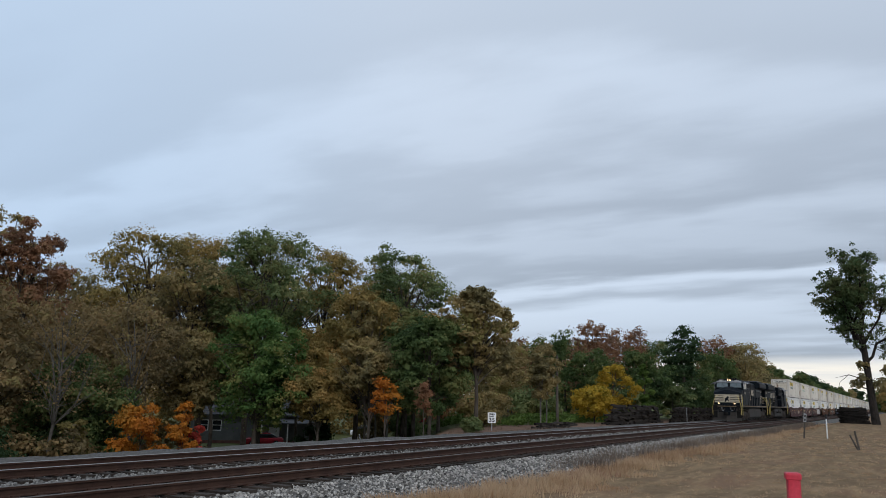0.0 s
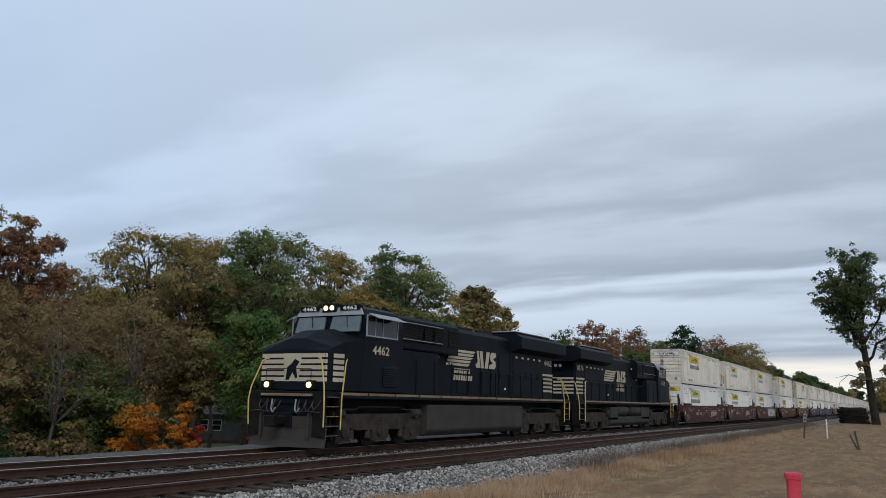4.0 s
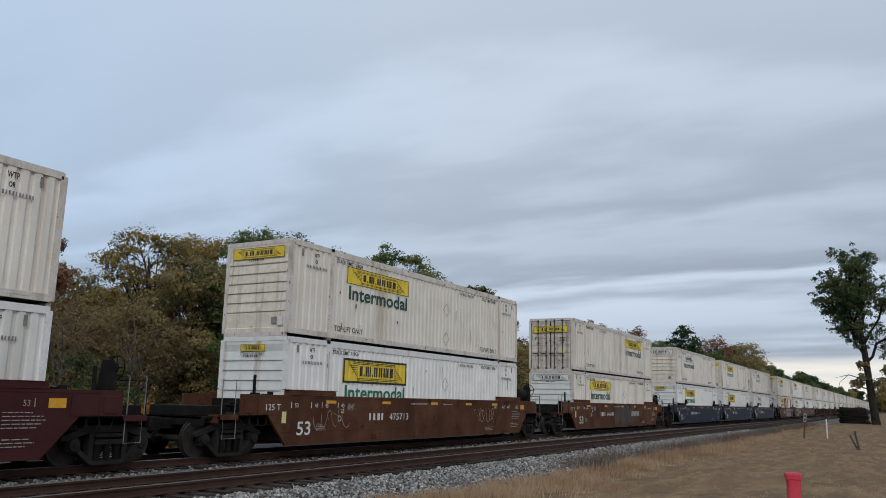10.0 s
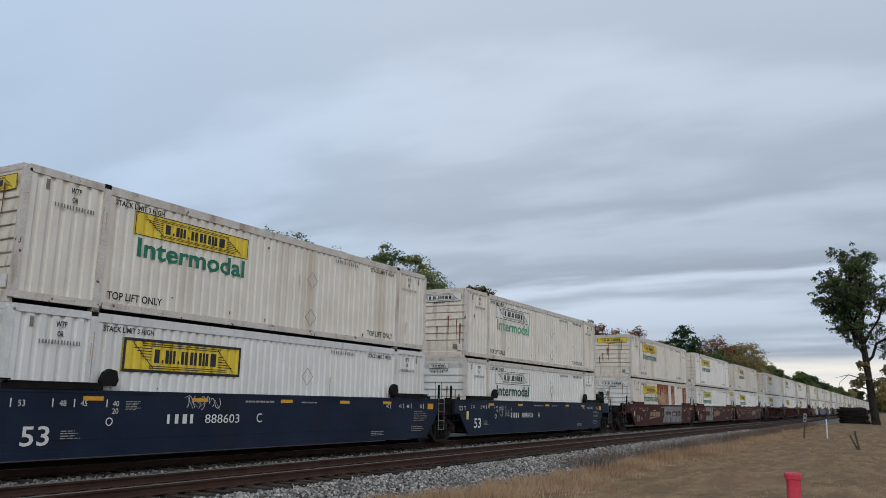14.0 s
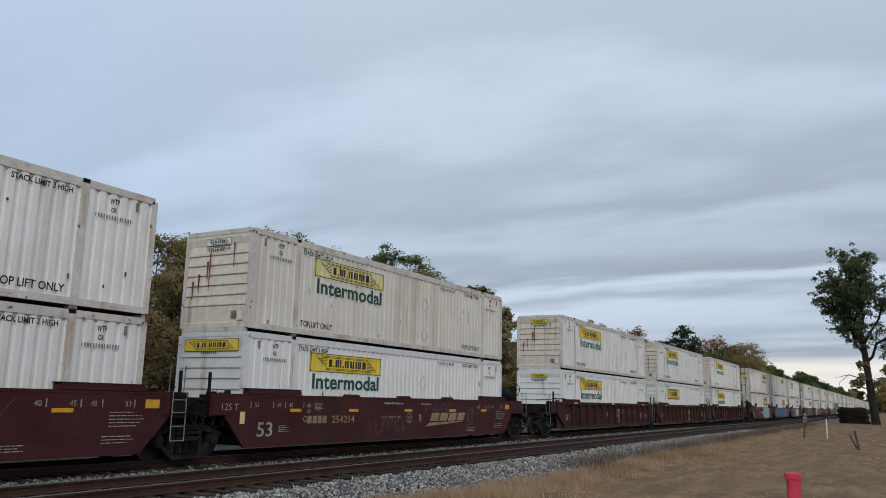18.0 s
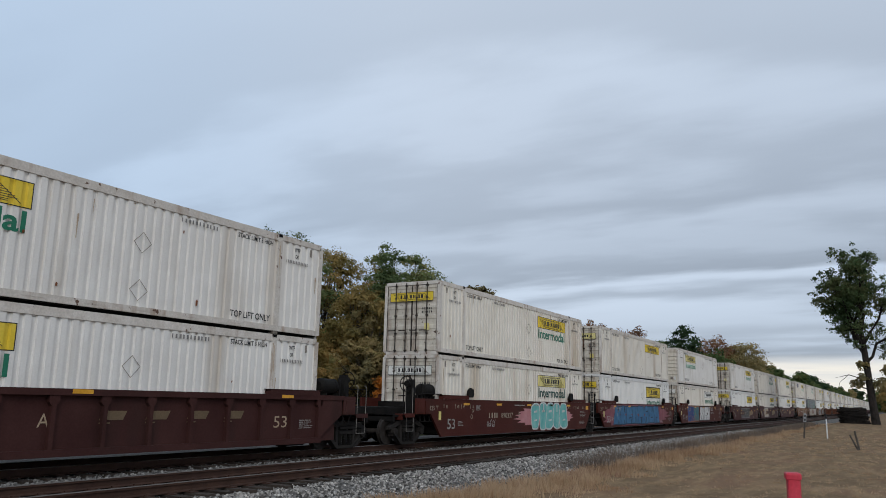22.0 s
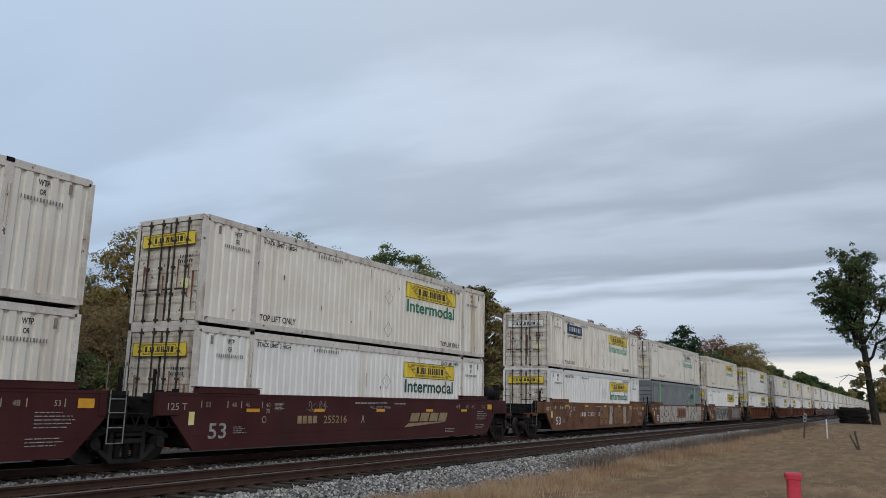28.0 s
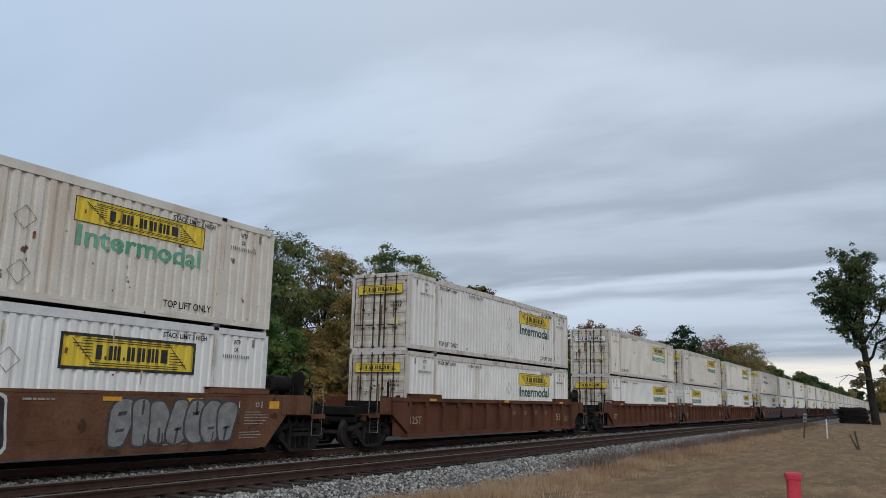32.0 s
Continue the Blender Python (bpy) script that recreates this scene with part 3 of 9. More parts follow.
def roof_shape(s):
    h, w = CL / 2, CW / 2
    s.box(-h + 0.1, h - 0.1, -w + 0.07, w - 0.07, CH - 0.07, CH - 0.045)
    for k in range(44):
        x = -h + 0.3 + k * 0.355
        s.box(x, x + 0.16, -w + 0.12, w - 0.12, CH - 0.045, CH - 0.022)


def floor_shape(s):
    h, w = CL / 2, CW / 2
    s.box(-h + 0.1, h - 0.1, -w + 0.07, w - 0.07, 0.06, 0.12)


def brand_plate(parent, x, z, w, h, film, outline=False, y=-CW / 2, end=False):
    """A sign whose brand name is drawn as plain blocks between two swept wings."""
    key = "%d_%d_%d" % (w * 100, h * 100, 0 if end else round(x * 100))
    dark = BLACK_MARK

    def plate(s):
        if end:
            s.box(-w / 2, w / 2, 0.0, 0.006, -h / 2, h / 2)
            return
        # film laid over the folds of the middle panel
        p, d0 = 12.0 / 44, 0.012
        xs = [(x - w / 2, None), (x + w / 2, None)] + [(-6.0 + (i + g) * p, d) for i in range(44) for g, d in ((0.0, 0), (0.50, 0), (0.60, 1), (0.90, 1))]
        fold = sorted(q for q in xs if q[1] is not None)

        def depth(q):
            for (a, da), (b, db) in zip(fold, fold[1:]):
                if a <= q <= b:
                    return da + (db - da) * (q - a) / max(1e-9, b - a)
            return 0.0
        cut = sorted(q for q, d in xs if x - w / 2 - 1e-6 <= q <= x + w / 2 + 1e-6)
        v = [(q - x, d0 + 0.045 * depth(q), z1) for q in cut for z1 in (-h / 2, h / 2)]
        s.add(v, [(2 * i, 2 * i + 2, 2 * i + 3, 2 * i + 1) for i in range(len(cut) - 1)])

    def blocks(s):
        # plain upright bars in uneven groups, in a swept double outline
        at, zl, zh = -0.262 * w, -0.2 * h, 0.21 * h
        for group in ((0.040,), (0.012, 0.028), (0.026, 0.018, 0.020), (0.012, 0.028), (0.024, 0.024), (0.026, 0.022), (0.024, 0.018, 0.024), (0.052,)):
            if group[0] == 0.012:
                s.box(at, at + 0.014 * w, -0.003, 0.0, zl, zl + 0.1 * h)
                at += 0.028 * w
                continue
            for q in group:
                s.box(at, at + q * w, -0.003, 0.0, zl, zh)
                at += (q + 0.0085) * w
            at += 0.012 * w
        e = 0.012 * h
        for z in (0.36 * h, 0.30 * h):
            s.box(-0.36 * w, 0.30 * w, -0.003, 0.0, z - e, z + e)
            s.box(-0.30 * w, 0.36 * w, -0.003, 0.0, -z - e, -z + e)
        for side in (-1, 1):
            for i in range(5):
                z0 = 0.22 * h - i * 0.085 * h
                p, q = -0.42 * w + i * 0.022 * w, -0.285 * w
                p, q = (p, q) if side < 0 else (-q, -p)
                z0 = z0 if side < 0 else -z0
                s.box(p, q, -0.003, 0.0, z0 - e, z0 + e)
            p0, p1 = (-0.43 * w, 0.36 * h), (-0.27 * w, -0.36 * h)
            if side > 0:
                p0, p1 = (0.27 * w, 0.36 * h), (0.43 * w, -0.36 * h)
            d = 0.007 * w
            s.prism([(p0[0], p0[1]), (p1[0], p1[1]), (p1[0] + d, p1[1]), (p0[0] + d, p0[1])], -0.003, 0.0)
        t = 0.035 * h if not outline else 0.085 * h
        s.box(-w / 2, w / 2, -0.004, 0.0, h / 2 - t, h / 2), s.box(-w / 2, w / 2, -0.004, 0.0, -h / 2, -h / 2 + t)
        s.box(-w / 2, -w / 2 + t, -0.004, 0.0, -h / 2 + t, h / 2 - t), s.box(w / 2 - t, w / 2, -0.004, 0.0, -h / 2 + t, h / 2 - t)

    turn = (0, 0, -90) if end else None
    at = (-CL / 2 + 0.004, x, z) if end else (x, y, z)
    sign = part("sign_plate", shared("plate_" + key, plate), film, parent, at, "%s sign with a dark block mark" % ("bleached white" if film is PALE_SIGN else "yellow"), turn)
    part("sign_mark", shared("plate_mark_" + key + str(outline), blocks), dark, sign, (0, -0.002 if end else 0.011, 0))
    return sign


def words(parent, text, x, z, height, material, y=-CW / 2 + 0.011, bold=0.0, width=None, end=False, name="lettering"):
    me = lettering(text, height, bold)
    turn = (0, 0, -90) if end else None
    at = (-CL / 2 - 0.012, x, z) if end else (x, y, z)
    ob = part(name, me, material, parent, at, "", turn)
    if width:
        ob.scale.x = width / max(0.01, width_of(me))
    if name == "stencil":
        ob["kind"] = "stuff"
    return ob


def bars(parent, x, z, w, h, material, rows=1, y=-CW / 2 - 0.008, n=6, end=False):
    """Writing too small to read, as a row of short bars."""
    def build(s):
        for r in range(rows):
            for i in range(n):
                a = i * w / n
                k = 0.32 + 0.3 * ((i * 7 + r * 3) % 5) / 5
                s.box(a, a + w / n * k, 0, 0.003, -r * h * 1.7, -r * h * 1.7 + h)
    turn = (0, 0, -90) if end else None
    at = (-CL / 2 - 0.012, x, z) if end else (x, y, z)
    ob = part("small_print", shared("bars%d_%d_%d_%d" % (w * 100, h * 1000, rows, n), build), material, parent, at, "", turn)
    ob["kind"] = "stuff"
    return ob


def lines(parent, x, z, w, rows, material, y=-0.016, h=0.02, gap=0.055, seed=1):
    """A block of fine print: thin ragged lines broken into words."""
    def build(s):
        r = random.Random(seed)
        for k in range(rows):
            a, stop = 0.0, w * r.uniform(0.55, 1.0)
            while a < stop:
                q = min(stop, a + r.uniform(0.06, 0.2))
                s.box(a, q, 0, 0.003, -k * gap, -k * gap + h)
                a = q + 0.028
    ob = part("small_print", shared("lines%d_%d_%d_%d" % (w * 100, rows, h * 1000, seed), build), material, parent, (x, y, z))
    ob["kind"] = "stuff"
    return ob


def diamond(parent, x, z, material=None, r=0.26):
    def build(s):
        for i in range(4):
            a0, a1 = i * math.pi / 2, (i + 1) * math.pi / 2
            p0, p1 = (math.cos(a0), math.sin(a0)), (math.cos(a1), math.sin(a1))
            v = [(p0[0] * r, 0, p0[1] * r), (p1[0] * r, 0, p1[1] * r), (p1[0] * r * 0.93, 0, p1[1] * r * 0.93), (p0[0] * r * 0.93, 0, p0[1] * r * 0.93)]
            s.add(v + [(a, 0.004, c) for a, b, c in v], [(0, 1, 2, 3), (4, 7, 6, 5), (0, 4, 5, 1), (2, 6, 7, 3), (1, 5, 6, 2), (0, 3, 7, 4)])
    return part("placard_holder", shared("diamond", build), material or CASTING, parent, (x, -CW / 2 - 0.008, z), "empty diamond placard frame")


def container(X, z, kind, paint="cream", film="yellow", text="green", detail=2, end_film=None, dirty=True, extra=""):
    """A 53-foot box. kind F: plain front wall leads; D: doors lead."""
    body = PAINT[paint]
    words_for = {"cream": "cream-white", "white": "clean white", "pale": "pale grey-white", "rusty": "rust-streaked off-white", "grey": "slate-grey"}
    face = "doors ahead" if kind == "D" else "ribbed end ahead"
    box = thing("freight_container", "%s corrugated container, %s, %s" % (words_for[paint], face, "stacked on another" if z > 1 else "in a well car"), "container", pose(X, TRACK_Y, z), "containers on the train")
    TRAIN.append((box, X, z, 0))
    sheet, fr = shared("c_side", side_sheet), shared("c_side_frame", side_frame_shape)
    for turn in (None, (0, 0, 180)):
        w = part("side_wall", sheet, body, box, turn=turn)
        part("side_rail", fr, EDGE.get(paint, body), w)
    part("roof", shared("c_roof", roof_shape), body, box)
    part("floor", shared("c_floor", floor_shape), DARK_STEEL, box)
    endm = END_DIRT if dirty and paint != "grey" else (body if paint == "grey" else END_CLEAN)
    if kind == "F":
        part("front_wall", shared("c_plain_end", plain_end), endm, box)
        part("end_frame", shared("c_end_frame", end_frame), EDGE.get(paint, body), box)
        part("rear_wall", shared("c_plain_end", plain_end), endm, box, turn=(0, 0, 180))
        part("end_frame", shared("c_end_frame", end_frame), EDGE.get(paint, body), box, turn=(0, 0, 180))
    else:
        part("end_frame", shared("c_end_frame", end_frame), EDGE.get(paint, body), box)
        leaf, bar = shared("c_leaf", door_leaf), shared("c_bar", lock_bar)
        for side in (0, 1):
            d = part("door", leaf, DOOR_DIRT if paint != "grey" else endm, box, (0, -1.165 if side == 0 else 0.01, 0), "steel container door with two lock rods")
            if detail > 0:
                for q in ((0.45, 0.92) if side == 0 else (0.24, 0.72)):
                    part("lock_rod", bar, ROD_STEEL, d, (0, q, 0))
                part("door_gasket", shared("c_gasket", lambda s: (s.box(-CL / 2 + 0.012, -CL / 2 + 0.03, -0.012, 0.022, 0.14, CH - 0.16), s.box(-CL / 2 + 0.012, -CL / 2 + 0.03, 1.133, 1.157, 0.14, CH - 0.16))), ROD_STEEL, d, label="black rubber door seal")
        part("rear_wall", shared("c_plain_end", plain_end), endm, box, turn=(0, 0, 180))
        part("end_frame", shared("c_end_frame", end_frame), EDGE.get(paint, body), box, turn=(0, 0, 180))
    if detail > 0:
        c = shared("c_casting", casting_shape)
        for x in (-6.1, 6.1):
            for zz in (0.0, CH - 0.118):
                part("corner_casting", c, DARK_STEEL if zz else CASTING, box, (x, -CW / 2 + 0.085, zz))
    films = {"yellow": YELLOW, "faded": FADED, "pale": PALE_SIGN, "black": YELLOW}
    left = kind == "F"
    cx = (-CL / 2 + 4.68) if left else (CL / 2 - 4.5)
    if film:
        big = film == "black"
        brand_plate(box, cx, 2.20 if not big else 2.02, 3.75, 0.56 if not big else 0.78, films[film], big)
    if text:
        tm = {"green": GREEN_TEXT, "dark": DARK_TEXT, "faded": FADED_TEXT}[text]
        words(box, "Intermodal", cx - 1.76, 1.42 if film != "black" else 1.12, 0.44, tm, bold=0.014, width=3.55)
    if end_film and detail > 0:
        if kind == "D":
            brand_plate(box, 0.0, 2.28, 2.0, 0.36, films[end_film], end=True).location.x -= 0.035
        elif end_film in ("yellow", "faded", "pale") and extra != "small":
            brand_plate(box, 0.0, 2.52, 2.05, 0.34, films[end_film], end=True)
        if extra == "small":
            brand_plate(box, 0.0, 2.56, 0.95, 0.2, films[end_film], end=True)
            words(box, "Intermodal", 0.45, 2.33, 0.1, DARK_TEXT, width=0.9, end=True)
    if detail > 1:
        words(box, "TOP LIFT ONLY", -5.85, 0.33, 0.17, BLACK_MARK, bold=0.004, width=1.55, name="stencil")
        words(box, "TOP LIFT ONLY", 4.3, 0.33, 0.17, BLACK_MARK, bold=0.004, width=1.55, name="stencil")
        words(box, "STACK LIMIT 3 HIGH", -5.85, 2.5, 0.12, BLACK_MARK, bold=0.004, width=1.4, name="stencil")
        words(box, "STACK LIMIT 3 HIGH", 4.4, 2.5, 0.12, BLACK_MARK, bold=0.004, width=1.4, name="stencil")
        for x in (-7.0, 6.75):
            words(box, "WTP", x, 2.48, 0.13, BLACK_MARK, bold=0.004, width=0.26, name="stencil")
            words(box, "OR", x + 0.05, 2.29, 0.11, BLACK_MARK, bold=0.004, width=0.15, name="stencil")
            bars(box, x - 0.36, 2.12, 1.0, 0.09, SOFT_MARK, 1, n=14)
        bars(box, -3.4 if not left else 2.4, 2.5, 1.3, 0.1, SOFT_MARK, 1, n=11)
        for x, q in ((1.3 if left else 0.6, 1.75), (1.3 if left else 0.6, 0.62)):
            diamond(box, x, q)
        for x in (-7.55, 7.5):
            part("hand_slot", shared("c_slot", lambda s: s.box(-0.04, 0.04, 0, 0.01, -0.11, 0.11)), CASTING, box, (x, -CW / 2 + 0.0, 2.55))
        rr = random.Random(int(X * 10) + int(z))
        if paint != "grey":
            for x in (-6.1, 6.1):
                for k in range(2):
                    hh = rr.uniform(0.6, 2.3)
                    o = part("rust_run", shared("rust_run%d" % k, lambda s: s.prism([(-0.02, -1.0), (0.015, -1.0), (0.045, 0.0), (-0.04, 0.0)], 0, 0.003)), RUST_WASH, box, (x + rr.uniform(-0.07, 0.07), -CW / 2 - 0.008, rr.uniform(2.2, 2.75)), "thin brown rust run")
                    o.scale = (rr.uniform(0.2, 0.5), 1, min(hh * 0.6, o.location.z - 0.3))
            for k in range(rr.randint(2, 5)):
                o = part("rust_run", shared("rust_run0", lambda s: None), RUST_WASH, box, (rr.uniform(-7.8, 7.8), -CW / 2 - 0.003, rr.uniform(0.9, 2.7)), "thin brown rust run")
                o.scale = (rr.uniform(0.3, 0.7), 1, rr.uniform(0.3, 0.6))
        for k in range(rr.randint(3, 9)):
            h = rr.uniform(0.04, 0.22)
            me = shared("scrape%d" % (k % 4), lambda s: s.prism([(-0.04, -0.12), (0.03, -0.1), (0.05, 0.05), (0.01, 0.13), (-0.05, 0.06)], 0, 0.004))
            o = part("rust_scrape", me, RUST_MARK, box, (rr.uniform(-7.5, 7.5), -CW / 2 - 0.006, rr.choice((rr.uniform(0.3, 0.6), rr.uniform(0.3, 2.4)))))
            o.scale = (rr.uniform(0.25, 0.8), 1, h / 0.3)
    if detail > 0:
        if kind == "F":
            bars(box, 0.35, 2.28, 0.6, 0.07, BLACK_MARK, 1, n=8, end=True)
            part("end_plate", shared("c_plate", lambda s: s.box(-0.01, 0.0, -0.1, 0.1, 0, 0.2)), CASTING, box, (-CL / 2 + 0.01, -0.75, 0.36), "small metal data plate")
            part("vent_cover", shared("c_vent", lambda s: s.box(-0.03, 0.0, -0.09, 0.09, 0, 0.26)), WHITE_MARK, box, (-CL / 2 + 0.01, -1.0, 0.3))
        else:
            part("yellow_label", shared("c_label", lambda s: s.box(-0.012, 0.0, -0.12, 0.12, 0, 0.26)), FADED, box, (-CL / 2 - 0.012, -0.72, 0.95), "yellow and black caution label")
            bars(box, -0.5, 1.75, 0.5, 0.08, BLACK_MARK, 2, n=6, end=True).location.x -= 0.03
    if detail > 1 and paint in ("cream", "rusty", "pale") and (int(X * 7) + int(z)) % 3 < 2:
        k = int(X) % 3

        def stains(s):
            r = random.Random(70 + k)
            for i in range(5):
                y, top, h, w = r.uniform(-1.0, 1.0), r.uniform(1.2, 2.5), r.uniform(0.5, 1.3), r.uniform(0.02, 0.045)
                s.prism([(y - w * 0.4, max(0.2, top - h)), (y + w * 0.3, max(0.2, top - h)), (y + w, top), (y - w, top)], 0, 0.003)
        part("rust_stain", shared("c_stain%d" % k, stains), RUST_MARK, box, (-CL / 2 - (0.014 if kind == "F" else 0.02), 0, 0), "brown rust runs down the end", (0, 0, -90))
    if extra == "advert":
        brand_plate(box, -4.3, 2.22, 2.3, 0.5, BLUE_SIGN)
        bars(box, -5.2, 2.10, 1.9, 0.25, WHITE_MARK, 1, y=-CW / 2 - 0.026, n=6)
        bars(box, -5.4, 1.8, 2.2, 0.09, BLACK_MARK, 1, n=14)
    if extra == "grey":
        for x in (-5.8, 5.75):
            part("lime_band", shared("c_band", lambda s: s.box(-0.14, 0.14, 0, 0.006, 0.24, 2.78)), LIME, box, (x, -CW / 2 - 0.004, 0), "bright green band")
        bars(box, 4.2, 1.75, 1.2, 0.38, BLUE_SIGN, 1, n=4)
        bars(box, 4.2, 1.45, 1.2, 0.15, CASTING, 1, n=9)

        def burst(s):
            for i in range(7):
                a = radians(60 + i * 40)
                c, q = math.cos(a), math.sin(a)
                s.prism([(c * 0.28 - q * 0.06, q * 0.28 + c * 0.06), (c * 0.28 + q * 0.06, q * 0.28 - c * 0.06), (c * 0.5 + q * 0.09, q * 0.5 - c * 0.09), (c * 0.5 - q * 0.09, q * 0.5 + c * 0.09)], 0, 0.006)
        part("company_mark", shared("c_burst", burst), LIME, box, (3.5, -CW / 2 - 0.008, 1.68), "green ring of short strokes")
    if extra == "rustpatch":
        p = 12.0 / 44
        for k, (x0, x1, z0, z1) in enumerate(((-6.0 + 16 * p, -6.0 + 28 * p, 0.25, CH - 0.22), (-6.0 + 31 * p, -6.0 + 35 * p, 0.25, CH - 0.24), (6.2, 7.55, 0.28, CH - 0.3))):
            part("bare_rust_patch", shared("c_rust%d" % k, lambda s: corrugated(s, x0, x1, z0, z1, -CW / 2 + 0.011, p if k < 2 else 0.27)), RUST_SHEET, box, (0, 0, 0), "bare rusted steel where paint has flaked off")

            def remains(s):
                r = random.Random(40 + k)
                q, y = p if k < 2 else 0.27, -CW / 2 + 0.008
                for i in range(round((x1 - x0) / q)):
                    for f0, f1, deep in ((0.0, 0.5, 0.0), (0.62, 0.89, 0.045)):
                        h = (z1 - z0) * (r.uniform(0.2, 0.3) if k == 2 else r.uniform(0.62, 0.98 if deep == 0 else 0.8))
                        a, b = x0 + (i + f0) * q, x0 + (i + f1) * q
                        for c in range(4):
                            a0, b0 = a + (b - a) * c / 4, a + (b - a) * (c + 1) / 4
                            top = h * r.uniform(0.82, 1.0)
                            s.add([(a0, y + deep, z0), (b0, y + deep, z0), (b0, y + deep, z0 + top * r.uniform(0.95, 1.0)), (a0, y + deep, z0 + top)], [(0, 1, 2, 3)])
            part("paint_residue", shared("c_remains%d" % k, remains), STAINED_CREAM, box, (0, 0, 0), "rust-stained cream paint left on the folds")["kind"] = "stuff"
    return box


RUST_MARK = mat("flaking_rust", (0.13, 0.046, 0.022), (0.25, 0.10, 0.046), 0.85, 0, 2.5, 18, 0.2, (0.45, 0.33, 0.25), 0.35, 0.1)

RUST_SHEET = mat("streaked_sheet_rust", (0.16, 0.045, 0.024), (0.33, 0.12, 0.055), 0.85, 0, 4.0, 18, 0.2, (0.55, 0.34, 0.20), 0.6, 0.08, fleck=0.45)

STAINED_CREAM = mat("rust_stained_cream_paint", (0.50, 0.29, 0.18), (0.72, 0.56, 0.41), 0.75, 0, 6.0, 24, 0.1, (0.30, 0.105, 0.05), 0.75, 0.10, fleck=0.35, spots=(0.20, 0.062, 0.03), spot_low=0.60)


# ---- running gear
def wheelset_shape(r):
    def build(s):
        for y in (-GAUGE / 2, GAUGE / 2):
            o = 1 if y > 0 else -1
            s.cyl((0, 0), r, y - 0.065, y + 0.065, "y", 24)
            s.cyl((0, 0), r + 0.027, y - o * 0.065, y - o * 0.03, "y", 24)
            s.cyl((0, 0), r * 0.86, y + o * 0.066, y + o * 0.072, "y", 20, r * 0.80)
            s.cyl((0, 0), 0.16, y - 0.1, y + 0.1, "y", 12)
            for k in range(3):
                a = k * 2.0944
                s.box(math.cos(a) * r * 0.55 - 0.04, math.cos(a) * r * 0.55 + 0.04, y + o * 0.06, y + o * 0.078, math.sin(a) * r * 0.55 - 0.04, math.sin(a) * r * 0.55 + 0.04)
        s.cyl((0, 0), 0.085, -1.05, 1.05, "y", 12)
    return build


TRUCK_BLACK = mat("oily_black_truck_casting", (0.012, 0.0105, 0.0098), (0.026, 0.0225, 0.02), 0.9, 0.0, 3, 25, 0.3)
WHEEL_STEEL = mat("dull_wheel_steel", (0.030, 0.026, 0.023), (0.06, 0.05, 0.045), 0.6, 0.5, 4, 30, 0.15)
GRIME = mat("brown_brake_dust", (0.022, 0.017, 0.0145), (0.054, 0.042, 0.035), 0.9, 0.0, 3, 25, 0.3)


def wheelset(parent, x, r, z):
    w = part("wheelset", shared("wheelset%d" % (r * 1000), wheelset_shape(r), 0.0), WHEEL_STEEL, parent, label="pair of steel wheels on an axle")
    w.matrix_parent_inverse = Matrix.Translation((x, 0, z))
    WHEELS.setdefault(r, []).append(w)
    return w


FREIGHT_R, LOCO_R = 0.4572, 0.53


def freight_frame(s):
    """Cast side frame of a freight truck with its open windows, seen from the side, about its middle."""
    top = [(-1.18, 0.52), (-0.9, 0.58), (-0.48, 0.70), (0.48, 0.70), (0.9, 0.58), (1.18, 0.52), (1.18, 0.62), (0.95, 0.72), (0.5, 0.86), (-0.5, 0.86), (-0.95, 0.72), (-1.18, 0.62)]
    low = [(-0.98, 0.30), (-0.80, 0.30), (-0.42, 0.0), (0.42, 0.0), (0.80, 0.30), (0.98, 0.30), (0.98, 0.42), (0.78, 0.42), (0.38, 0.11), (-0.38, 0.11), (-0.78, 0.42), (-0.98, 0.42)]
    s.prism(top, -0.09, 0.09), s.prism(low, -0.1, 0.1)
    for x in (-0.44, 0.44):
        s.box(x - 0.06, x + 0.06, -0.1, 0.1, 0.08, 0.72)
    for x in (-0.89, 0.89):
        s.box(x - 0.15, x + 0.15, -0.07, 0.07, 0.40, 0.60)
        s.cyl((x, 0.457), 0.13, -0.17, 0.1, "y", 14)
        s.cyl((x, 0.457), 0.06, -0.19, -0.17, "y", 6)
    s.box(-0.37, 0.37, -0.14, 0.13, 0.44, 0.55)
    s.box(-0.37, 0.37, -0.14, 0.13, 0.60, 0.68)


def spring_nest(s):
    """Coil springs between bolster and side frame."""
    for x in (-0.25, 0.0, 0.25):
        for k in range(6):
            s.cyl((x, -0.05), 0.095, 0.125 + k * 0.053, 0.150 + k * 0.053, "z", 10)
        s.cyl((x, -0.05), 0.07, 0.11, 0.44, "z", 8)


def truck(parent, x):
    t = part("truck", shared("bolster", lambda s: (s.box(-0.22, 0.22, -1.0, 1.0, 0.44, 0.72), s.cyl((0, 0), 0.3, 0.7, 0.86, "z", 12)), 0.02), DARK_STEEL, parent, (x, 0, 0), "black two-axle freight truck")
    for y in (-1.02, 1.02):
        fr = part("truck_side_frame", shared("freight_frame", freight_frame, 0.012), TRUCK_BLACK, t, (0, y, 0), turn=(0, 0, 0 if y < 0 else 180))
        if y < 0:
            part("spring_nest", shared("spring_nest", spring_nest), DARK_STEEL, fr)
    for q in (-0.89, 0.89):
        wheelset(t, q, FREIGHT_R, FREIGHT_R)
    return t


